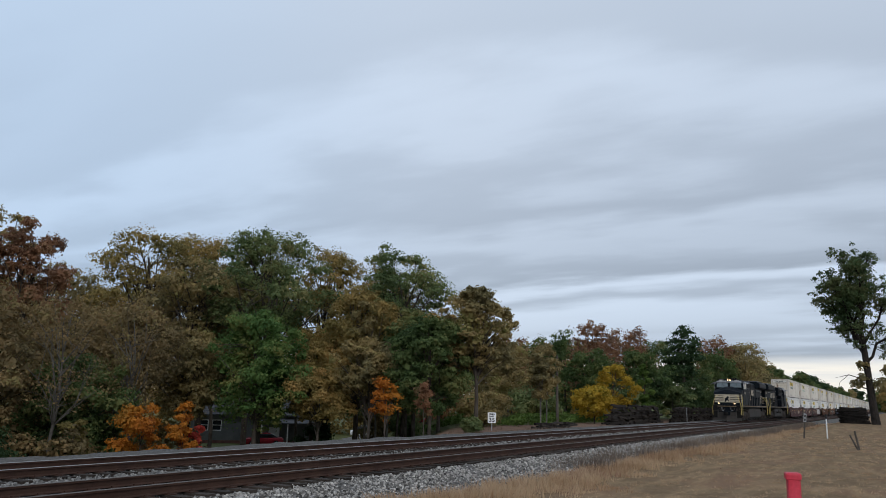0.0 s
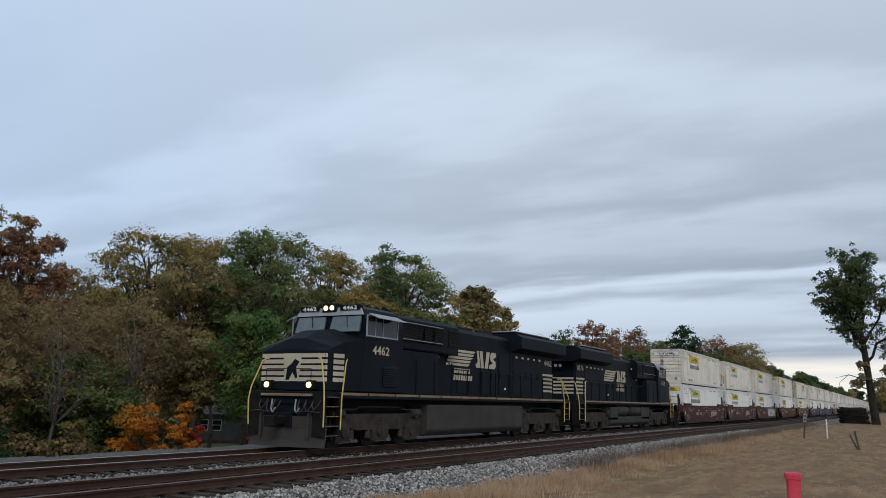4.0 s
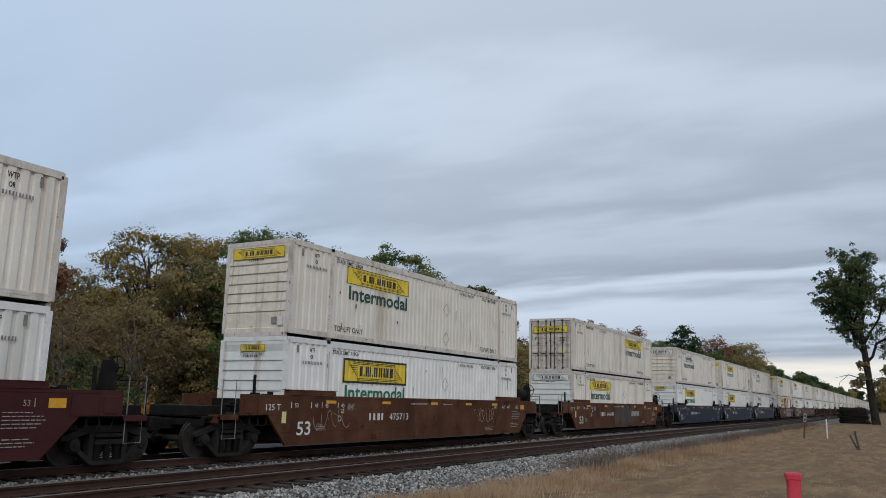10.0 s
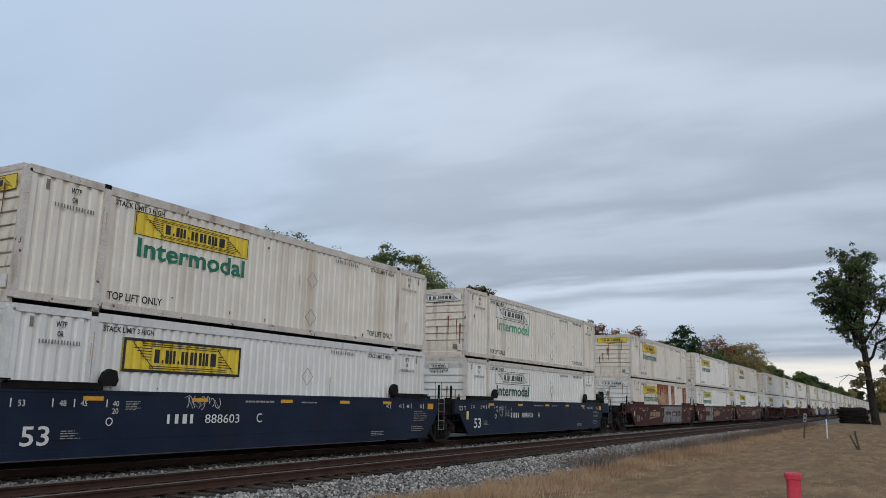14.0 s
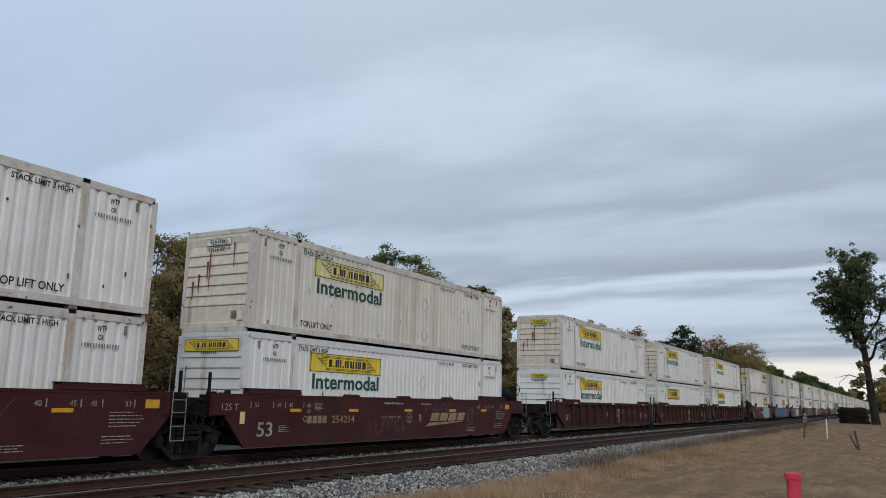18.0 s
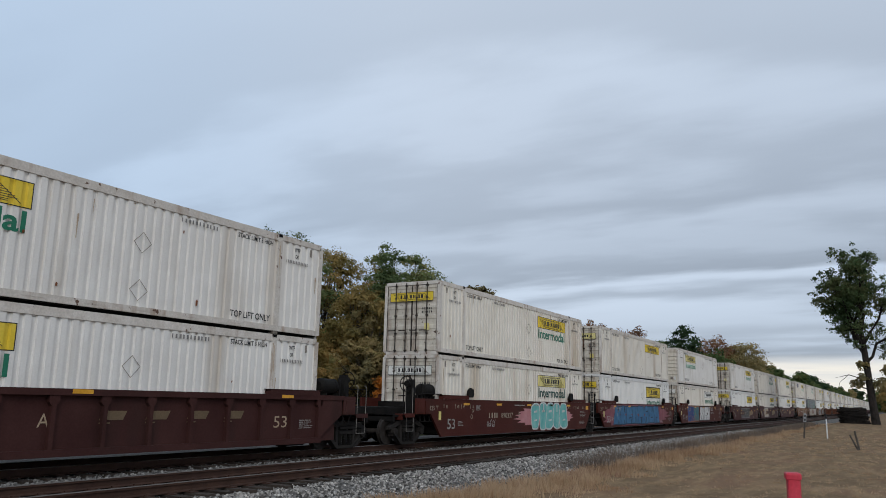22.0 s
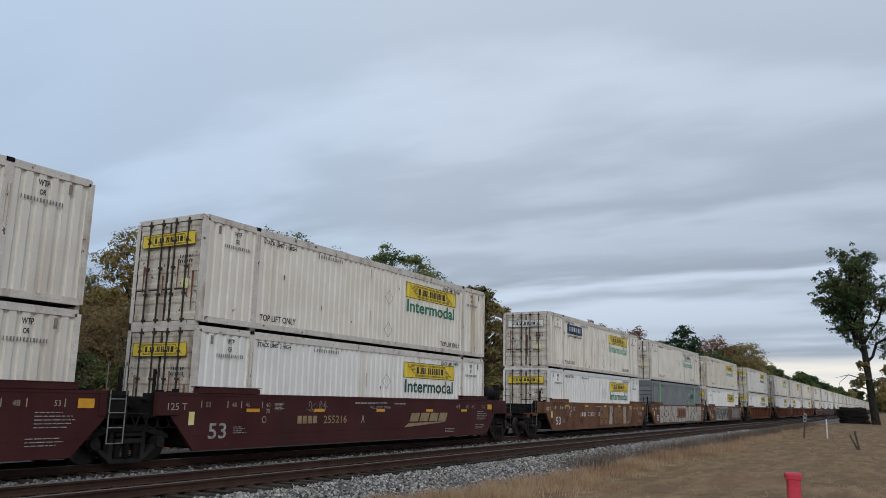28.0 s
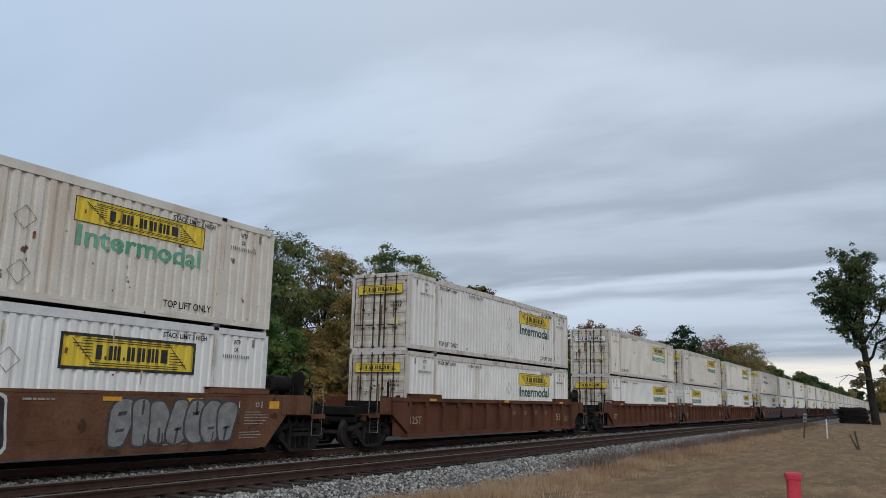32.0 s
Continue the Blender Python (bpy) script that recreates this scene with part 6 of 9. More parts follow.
        onside("company_name", shared("name_bars", name_bars), LOCO_WHITE, lx + 2.3 if sy > 0 else lx + 3.9, 0.968, 2.68, "tan-white block bars")["kind"] = "stuff"
        num = lettering(number, 0.28, 0.006)
        nw = 1.0
        o = onside("number", num, LOCO_WHITE, 7.0 if sy > 0 else 8.0, 1.565, 3.02)
        o.scale.x = nw / width_of(num)
        o = onside("number", num, LOCO_WHITE, -9.2 if sy > 0 else -8.2, 0.985, 3.42)
        o.scale.x = nw / width_of(num)
        for x in (-7.6, -6.9, -6.2, -5.5, -4.8):
            onside("hood_door", shared("hood_door", hood_door), LOCO_BLACK, x, 0.955, 1.95)
            onside("door_plate", shared("door_plate", lambda s: s.box(-0.1, 0.1, -0.02, 0, 0, 0.09)), WHITE_MARK, x, 0.972, 3.6, "small pale warning plate")
        for x in (-3.3, -2.5, -1.5, -0.4, 0.6):
            onside("hood_door", shared("hood_door", hood_door), LOCO_BLACK, x, 0.938, 1.9)
        for x in (2.0, 3.3, 4.0, 4.75, 5.5):
            onside("air_intake", shared("grille", grille), DARK_STEEL, x, 1.325, 3.62, "louvred air intake")
        for x in (-3.6, -0.9, 1.5, 2.6):
            onside("door_plate", shared("door_plate", lambda s: s.box(-0.1, 0.1, -0.02, 0, 0, 0.09)), WHITE_MARK, x, 0.94, (2.1, 3.9, 3.2, 3.15)[int(x + 4) % 4], "small pale warning plate")
        for x in (6.9,):
            onside("lower_grille", shared("grille", grille), LOCO_BLACK, x, 1.555, 1.95)
        for z in (3.7, 4.3):
            onside("hood_rail", shared("hood_rail", lambda s: s.tube([(-1.5, -0.05, 0), (1.5, -0.05, 0)], 0.016)), LOCO_ROOF, 4.55, 1.35, z, "thin grey rail")
        # cab side window with frame and sunshade
        wf = onside("cab_window", shared("cab_win", lambda s: (s.box(-0.95, 0.95, -0.03, 0.0, 0.0, 0.05), s.box(-0.95, 0.95, -0.03, 0, 0.68, 0.73), s.box(-0.95, -0.9, -0.03, 0, 0.05, 0.68), s.box(0.9, 0.95, -0.03, 0, 0.05, 0.68), s.box(-0.02, 0.02, -0.03, 0, 0.05, 0.68), s.box(-0.45, -0.42, -0.03, 0, 0.05, 0.68))), LOCO_ROOF, 7.45, 1.552, 3.58, "grey-framed sliding cab window")
        part("pane", shared("cab_pane", lambda s: s.box(-0.9, 0.9, -0.012, -0.004, 0.05, 0.68)), GLASS, wf)
        part("sunshade", shared("sunshade", lambda s: s.prism([(-0.02, 0.78), (-0.42, 0.60), (-0.42, 0.58), (-0.02, 0.74)], -0.85, 0.85, "x")), LOCO_ROOF, wf, label="grey tilted sunshade")
    part("cab_brow", shared("cab_brow", lambda s: s.loft([[(8.42, -1.42, 4.30), (8.42, 1.42, 4.30), (8.33, 1.22, 4.58), (8.33, -1.22, 4.58)], [(8.36, -1.42, 4.30), (8.36, 1.42, 4.30), (8.27, 1.22, 4.58), (8.27, -1.22, 4.58)]])), LOCO_ROOF, cab, label="weathered grey brow over the windscreen")
    for y in (-0.73, 0.73):
        ws = part("windscreen", shared("screen", lambda s: s.loft([[(8.52, -0.62, 3.74), (8.52, 0.62, 3.74), (8.37, 0.58, 4.27), (8.37, -0.58, 4.27)], [(8.46, -0.62, 3.74), (8.46, 0.62, 3.74), (8.31, 0.58, 4.27), (8.31, -0.58, 4.27)]])), SCREEN, cab, (0, y, 0), "grey windscreen pane tinted for the reflected sky")
        part("wiper", shared("wiper", lambda s: s.tube([(8.39, 0.0, 4.28), (8.5, 0.12, 3.9)], 0.012)), DARK_STEEL, ws)
    lamp = HEADLIGHT if new_style else DEAD_LAMP
    disc = shared("lamp_disc", lambda s: s.cyl((0, 0), 0.085, 0.0, 0.03, "x", 16))
    hx = part("lamp_box", shared("lamp_box", lambda s: s.box(8.1, 8.42, -0.3, 0.3, 4.42, 4.72), 0.02), LOCO_BLACK, lo)
    for y in (-0.13, 0.13):
        part("headlamp", disc, lamp, hx, (8.425, y, 4.56), "lit warm headlamp" if new_style else "headlamp")
    for y in (-0.85, 0.85):
        nb = part("number_board", shared("board", lambda s: s.box(8.2, 8.40, -0.4, 0.4, 4.46, 4.64)), LOCO_BLACK, lo, (0, y, 0))
        digits = lettering(number, 0.13, 0.004)
        part("number", digits, WHITE_MARK, nb, (8.405, -0.3, 4.485), "", (0, 0, 90)).scale.x = 0.6 / width_of(digits)
        part("ditch_lamp", shared("ditch", lambda s: s.cyl((0, 0), 0.088, 0.0, 0.05, "x", 16)), lamp, lo, (10.32, y, 1.95), "lit warm ditch lamp" if new_style else "ditch lamp")
        part("lamp_housing", shared("ditchbox", lambda s: s.box(10.1, 10.315, -0.14, 0.14, -0.14, 0.14), 0.01), DARK_STEEL, lo, (0, y, 1.95))
        part("rear_lamp", shared("ditch", lambda s: s.cyl((0, 0), 0.11, 0.0, 0.05, "x", 16)), DEAD_LAMP, lo, (-9.67, y * 0.16, 3.66))
    part("front_deck_rail", shared("deck_rail", lambda s: s.tube([(10.3, -0.9, 1.75), (10.32, -0.9, 2.45), (10.32, 0.9, 2.45), (10.3, 0.9, 1.75)], 0.016)), DARK_STEEL, lo)
    part("front_deck_edge", shared("deck_edge", lambda s: s.box(10.3, 10.42, -1.0, 1.0, 1.6, 1.68), 0.01), SILL_GOLD, lo, label="pale worn deck edge")
    for y in (-0.55, 0.4):
        part("air_hose", shared("air_hose", lambda s: s.tube([(10.36, 0, 1.5), (10.46, 0.05, 1.2), (10.5, 0.15, 1.1), (10.48, 0.25, 1.25)], 0.025)), LOCO_ROOF, lo, (0, y, 0))
    for ex in (1, -1):
        part("coupler", shared("loco_coupler", lambda s: (s.box(10.2, 10.95, -0.12, 0.12, 0.74, 0.98), s.prism([(10.9, -0.17), (11.1, -0.2), (11.16, 0.0), (11.08, 0.2), (10.9, 0.17)], 0.68, 1.02, "z")), 0.02), DARK_STEEL, lo).scale = (ex, 1, 1)
    if new_style:
        part("fuel_tank", shared("tank_plain", tank_shape, 0.05), TANK_GREY, lo, label="dusty grey fuel tank")
    else:
        tk = part("fuel_tank", shared("tank_shelf", tank_with_shelf, 0.03), TANK_GREY, lo, label="dusty grey fuel tank with a shelf")
        for x in (-1.95, 0.85):
            for sy in (1, -1):
                part("air_reservoir", shared("reservoir", reservoir, 0.0, False), TANK_GREY, tk, (x, 0, 0), "dusty grey air reservoir").scale = (1, sy, 1)
    for x in (-7.12, 7.0):
        loco_truck(lo, x)
    return lo


locomotive(-194.55, 180, "4462", "black locomotive with lit headlamps and white nose bands", True)
locomotive(-172.25, 0, "8176", "black locomotive running cab-end last, dusty brown trucks", False)


# ---- the consist
UNITS = [
    # set of platforms: paint, ribbed, then per platform (upper, lower, tags)
    ("brown", "255992", "ACB", "swoosh", [
        (("F", "cream", "yellow", "dark", "pale"), ("F", "white", "faded", "dark", "yellow"), [("scrawl", -1.75, 0.72, 0.55, 0.78, "faded"), ("scrawl", -7.2, 1.0, 0.8, 0.5, "faded"), ("scrawl", 1.0, 1.14, 1.75, 0.36, "faded"), ("scrawl", 4.0, 1.1, 1.05, 0.38, "faded")]),
        (("F", "cream", "faded", "faded", "pale", "small"), ("F", "white", "yellow", "green", "yellow", "small"), [("soft", -7.3, 0.9, 1.1, 0.4, "tan", "brown", 4), ("scrawl", -4.56, 1.08, 1.95, 0.42, "faded"), ("scrawl", -1.7, 0.66, 0.95, 0.68, "faint")]),
        (("F", "cream", "yellow", "green", "yellow"), ("F", "white", "yellow", "green", "yellow", "small"), [("soft", 0.75, 0.42, 6.1, 1.08, "white", "black", 9)])]),
    ("rust", "475713", "", None, [(("F", "cream", "yellow", "dark", "yellow"), ("F", "white", "black", "green", "yellow", "small"), [("scrawl", -6.8, 0.6, 2.0, 0.7, "tan"), ("scrawl", 3.5, 0.7, 2.2, 0.6, "tan")])]),
    ("rust", "646141", "", "blocks", [(("D", "cream", "yellow", "dark", "yellow"), ("F", "cream", "yellow", "dark", "pale"), [("soft", -1.25, 0.34, 4.0, 1.14, "smoke", "umber", 4)])]),
    ("navy", "888603", "BCA", None, [
        (("F", "cream", "pale", "dark", "pale"), ("F", "white", "yellow", "green", "yellow", "small"), []),
        (("F", "cream", "yellow", "green", "yellow"), ("F", "white", "black", None, "yellow", "small"), [("scrawl", -3.5, 1.2, 1.4, 0.35, "white")]),
        (("F", "cream", "pale", "faded", "pale"), ("F", "pale", "pale", "dark", "pale", "small"), [("scrawl", -5.2, 0.9, 1.4, 0.5, "white")])]),
    ("brown", "254214", "ACB", "swoosh", [
        (("F", "cream", "yellow", "green", "yellow"), ("F", "rusty", "yellow", "green", "pale", "rustpatch"), [("blk", -0.7, 0.27, 5.5, 1.27, "silver", "grey", 4), ("scrawl", -2.9, 1.05, 1.9, 0.45, "faint")]),
        (("F", "pale", "yellow", "green", "yellow", "small"), ("F", "pale", "faded", "green", "pale", "small"), [("blk", -5.2, 0.27, 3.3, 1.27, "silver", "grey", 2), ("scrawl", 3.0, 0.45, 1.9, 1.05, "faint")]),
        (("F", "cream", "faded", "dark", "pale", "small"), ("F", "white", "yellow", "dark", "yellow"), [("scrawl", -2.4, 0.42, 2.8, 0.5, "faint"), ("scrawl", 1.1, 1.15, 2.6, 0.36, "faint"), ("scrawl", 4.5, 0.5, 0.6, 0.95, "faint")])]),
    ("ribbed", "", "BCA", None, [
        (("F", "pale", "yellow", "green", "yellow", "small"), ("F", "white", "yellow", "dark", "yellow", "small"), [("scrawl", 1.2, 0.6, 0.6, 0.8, "white")]),
        (("F", "pale", "yellow", "green", "yellow", "small"), ("F", "white", "black", None, "yellow", "small"), [("scrawl", 0.8, 0.5, 0.9, 0.9, "white")]),
        (("F", "pale", "yellow", "green", "yellow", "small"), ("F", "pale", "yellow", "green", "yellow", "small"), [("scrawl", -2.6, 0.5, 0.8, 0.9, "white")])]),
    ("red", "890337", "BCA", None, [
        (("D", "cream", "yellow", "green", "yellow"), ("D", "cream", "faded", "dark", "pale"), [("cloud", -0.5, 0.5, 5.9, 0.8, "pink"), ("soft", 0.6, 0.3, 4.5, 1.25, "teal", "white", 5), ("scrawl", -4.2, 0.5, 1.0, 0.35, "white")]),
        (("D", "cream", "yellow", None, "faded"), ("D", "white", "black", "green", "yellow"), [("cloud", -7.2, 0.28, 12.9, 1.28, "rose"), ("blk", -6.2, 0.34, 10.4, 1.15, "blue", "navy", 8)]),
        (("F", "pale", "faded", "faded", "pale", "small"), ("D", "cream", "pale", "green", "pale"), [("blk", -5.9, 0.3, 2.1, 1.26, "royal", "ember", 2), ("blk", -3.85, 0.3, 1.95, 1.26, "petrol", "ember", 3), ("blk", -1.4, 0.36, 4.1, 1.16, "white", "black", 4), ("scrawl", -6.75, 0.4, 0.6, 0.45, "white"), ("scrawl", 3.3, 1.15, 1.4, 0.35, "white")])]),
    ("brown", "255216", "BCA", "swoosh", [
        (("D", "pale", "yellow", "faded", "yellow"), ("D", "white", "black", None, "yellow"), [("blk", -3.5, 0.4, 5.5, 1.05, "grey", "silver", 5)]),
        (("D", "cream", "pale", "green", "pale"), ("D", "cream", "yellow", "dark", "yellow"), [("soft", -5.4, 0.4, 3.5, 1.1, "tan", "white", 4), ("scrawl", -1.85, 1.02, 0.8, 0.4, "chalk"), ("scrawl", -1.35, 0.33, 0.6, 0.36, "faded"), ("scrawl", 1.8, 0.7, 2.3, 0.78, "umber")]),
        (("D", "cream", "yellow", "green", "yellow"), ("D", "pale", "yellow", "dark", "yellow"), [("scrawl", -3.72, 1.13, 1.05, 0.38, "faded")])]),
    ("ochre", "724521", "BCA", None, [
        (("D", "cream", "yellow", "faded", "pale", "advert"), ("D", "white", "yellow", "green", "yellow"), [("soft", -0.8, 0.36, 1.5, 1.1, "clay", "umber", 2), ("blk", 1.1, 0.34, 0.5, 1.15, "chalk", "clay", 1), ("soft", 1.95, 0.36, 1.5, 1.1, "clay", "umber", 2), ("blk", 3.85, 0.34, 0.5, 1.15, "chalk", "clay", 1), ("soft", 4.75, 0.36, 0.8, 1.1, "clay", "umber", 1), ("scrawl", -4.5, 0.35, 2.0, 0.4, "rose")]),
        (("D", "cream", "pale", "faded", "pale"), ("F", "grey", None, None, None, "grey"), [("blk", -6.6, 0.3, 7.8, 1.28, "chalk", "umber", 7), ("blk", 1.35, 0.3, 5.7, 1.28, "chalk", "umber", 5), ("panel", -1.4, 0.62, 2.8, 0.74)]),
        (("D", "rusty", "yellow", "faded", "pale"), ("D", "white", "black", None, "yellow"), [("soft", -5.4, 0.34, 2.7, 1.16, "black", "white", 5), ("soft", -2.2, 0.34, 2.8, 1.16, "black", "white", 5), ("soft", 3.0, 0.4, 3.8, 1.05, "silver", "grey", 7)])]),
    ("ribrust", "", "", None, [(("D", "pale", "yellow", "dark", "yellow"), ("D", "pale", "yellow", "dark", "yellow"), [])]),
    ("ribrust", "", "BCA", None, [
        (("D", "cream", "faded", "faded", "pale"), ("D", "pale", "yellow", "green", "yellow"), []),
        (("D", "cream", "yellow", "green", "yellow"), ("F", "pale", "yellow", "green", "yellow", "small"), []),
        (("D", "cream", "yellow", "green", "yellow"), ("D", "white", "yellow", "dark", "yellow"), [])]),
]
GRAF["grey"] = mat("dark_grey_spray_paint", (0.045, 0.042, 0.042), (0.085, 0.08, 0.08), 0.65, 0, 3, 25, 0.0, fleck=0.4)
GRAF["silver"] = mat("dull_silver_spray_paint", (0.17, 0.162, 0.158), (0.275, 0.265, 0.255), 0.6, 0, 4, 30, 0.0, fleck=0.4)
GRAF["faint"] = mat("thin_grey_spray_paint", (0.085, 0.066, 0.064), (0.15, 0.125, 0.12), 0.65, 0, 4, 30, 0.0, fleck=0.4)
GRAF["faded"] = mat("faded_white_spray_paint", (0.22, 0.205, 0.20), (0.34, 0.32, 0.31), 0.65, 0, 4, 30, 0.0, fleck=0.4)
GRAF["smoke"] = mat("smoke_brown_spray_paint", (0.048, 0.038, 0.032), (0.085, 0.068, 0.056), 0.7, 0, 2, 25, 0.0, fleck=0.4)
GRAF["royal"] = mat("royal_blue_spray_paint", (0.012, 0.035, 0.14), (0.02, 0.06, 0.2), 0.6, 0, 2, 25, 0.0)
GRAF["petrol"] = mat("petrol_spray_paint", (0.012, 0.10, 0.13), (0.025, 0.16, 0.19), 0.6, 0, 2, 25, 0.0)
GRAF["ember"] = mat("burnt_orange_spray_paint", (0.22, 0.08, 0.03), (0.34, 0.14, 0.06), 0.6, 0, 2, 25, 0.0)
GRAF["chalk"] = mat("worn_chalk_spray_paint", (0.34, 0.30, 0.25), (0.50, 0.46, 0.41), 0.7, 0, 2.4, 22, 0.0, (0.17, 0.11, 0.06), 0.45, 0.4, fleck=0.35)
GRAF["umber"] = mat("dark_umber_spray_paint", (0.03, 0.018, 0.014), (0.09, 0.05, 0.03), 0.65, 0, 3, 25, 0.0)
GRAF["clay"] = mat("clay_brown_panel_paint", (0.17, 0.085, 0.035), (0.21, 0.11, 0.05), 0.6, 0, 2, 25, 0.0)
GRAF["crimson"] = mat("dark_crimson_paint", (0.11, 0.012, 0.016), (0.15, 0.02, 0.024), 0.6, 0, 2, 25, 0.0)
GRAF["rose"] = mat("dull_rose_spray_paint", (0.16, 0.045, 0.06), (0.26, 0.085, 0.10), 0.6, 0, 2, 25, 0.0)
GRAF["navy"] = mat("navy_spray_paint", (0.008, 0.02, 0.045), (0.02, 0.045, 0.08), 0.6, 0, 2, 25, 0.0)
GRAF["brown"] = CAR_PAINT["brown"]
GRAF["rust"] = CAR_PAINT["rust"]
FAR_SET = ["brown", "ribbed", "navy", "brown", "rust", "red", "brown", "ribbed"]


def consist():
    x = -157.33 + CL / 2
    rng = random.Random(21)
    sets = list(UNITS)
    for k in range(8):
        p = FAR_SET[k]
        plats = []
        for i in range(3):
            up = (rng.choice("FD"), rng.choice(("cream", "cream", "pale")), rng.choice(("yellow", "faded", "pale")), rng.choice(("green", "dark", "faded")), "yellow")
            dn = (rng.choice("FD"), rng.choice(("white", "pale", "cream")), rng.choice(("yellow", "black", "faded")), "green", "yellow")
            plats.append((up, dn, []))
        sets.append((p, "", "BCA", None, plats))
    count = 0
    for paint, number, letters, logo, plats in sets:
        for i, (up, dn, tags) in enumerate(plats):
            detail = 2 if count < 28 else (1 if count < 34 else 0)
            first, last = i == 0, i == len(plats) - 1
            well_car(x, paint, paint.startswith("rib"), first, last, detail, logo, number, letters[i] if i < len(letters) else "", tags if detail > 1 else ())
            for spec, z in ((dn, 0.425), (up, 0.425 + CH + 0.0)):
                kind, col, film, text, endf = spec[:5]
                extra = spec[5] if len(spec) > 5 else ""
                container(x, z, kind, col, film, text, detail, endf, z > 1 or kind == "D", extra)
            x += 23.55 if last else 19.47
            count += 1


consist()


# ---------------------------------------------------------------- trees and shrubs
BARK = mat("grey_brown_bark", (0.045, 0.037, 0.030), (0.10, 0.083, 0.070), 0.95, 0, 2.0, 18, 0.6, dist=0.04)
DARK_BARK = mat("dark_oak_bark", (0.014, 0.0115, 0.01), (0.034, 0.028, 0.024), 0.95, 0, 2.0, 18, 0.6, dist=0.04)
GREY_BARK = mat("weathered_grey_bark", (0.075, 0.068, 0.06), (0.13, 0.12, 0.105), 0.95, 0, 2.0, 18, 0.5, dist=0.04)
PALE_BARK = mat("pale_grey_bark", (0.12, 0.11, 0.095), (0.19, 0.175, 0.155), 0.95, 0, 2.0, 18, 0.5, dist=0.04)
LEAF = {
    "green": foliage("deep_green_leaves", (0.0348, 0.0806, 0.0246), (0.0665, 0.1405, 0.0383), (0.1298, 0.2016, 0.0575), (0.2534, 0.2189, 0.0712)),
    "dark": foliage("dark_green_leaves", (0.0531, 0.0823, 0.0400), (0.1063, 0.1508, 0.0584), (0.1860, 0.2169, 0.0849), (0.3319, 0.2740, 0.1115)),
    # "shade": darker copy of "dark", the closed wood's shade put into the leaf colour
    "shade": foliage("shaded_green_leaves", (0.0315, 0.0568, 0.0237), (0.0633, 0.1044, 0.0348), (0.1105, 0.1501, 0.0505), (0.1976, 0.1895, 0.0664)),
    "oak": foliage("dull_oak_leaves", (0.0295, 0.0540, 0.0228), (0.0541, 0.0929, 0.0342), (0.0918, 0.1210, 0.0475), (0.1476, 0.1458, 0.0646)),
    "olive": foliage("olive_autumn_leaves", (0.1092, 0.1000, 0.0422), (0.2182, 0.1786, 0.0632), (0.3272, 0.2321, 0.0802), (0.4364, 0.2679, 0.0949)),
    "brown": foliage("brown_autumn_leaves", (0.1107, 0.0984, 0.0542), (0.2263, 0.1919, 0.0886), (0.3323, 0.2410, 0.1032), (0.3075, 0.3075, 0.1107)),
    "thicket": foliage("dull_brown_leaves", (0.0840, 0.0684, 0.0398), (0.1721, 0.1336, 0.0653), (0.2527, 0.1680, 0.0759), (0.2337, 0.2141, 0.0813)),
    "russet": foliage("russet_autumn_leaves", (0.1064, 0.0689, 0.0488), (0.2128, 0.1137, 0.0675), (0.2946, 0.1464, 0.0789), (0.1964, 0.1550, 0.0751)),
    "orange": foliage("orange_autumn_leaves", (0.2267, 0.0648, 0.0162), (0.4208, 0.1375, 0.0194), (0.5180, 0.2104, 0.0292), (0.2913, 0.1619, 0.0325)),
    "red": foliage("red_autumn_leaves", (0.2158, 0.0303, 0.0259), (0.4100, 0.0561, 0.0432), (0.4748, 0.0972, 0.0475)),
    "gold": foliage("golden_autumn_leaves", (0.1942, 0.1294, 0.0155), (0.3884, 0.2395, 0.0207), (0.4662, 0.3237, 0.0389), (0.2201, 0.1942, 0.0323)),
    "vine": foliage("vine_green_leaves", (0.0486, 0.0892, 0.0194), (0.0892, 0.1457, 0.0292), (0.1375, 0.1942, 0.0486)),
    "pine": foliage("pine_needles", (0.0216, 0.0432, 0.0194), (0.0388, 0.0733, 0.0303), (0.0648, 0.0993, 0.0388)),
}


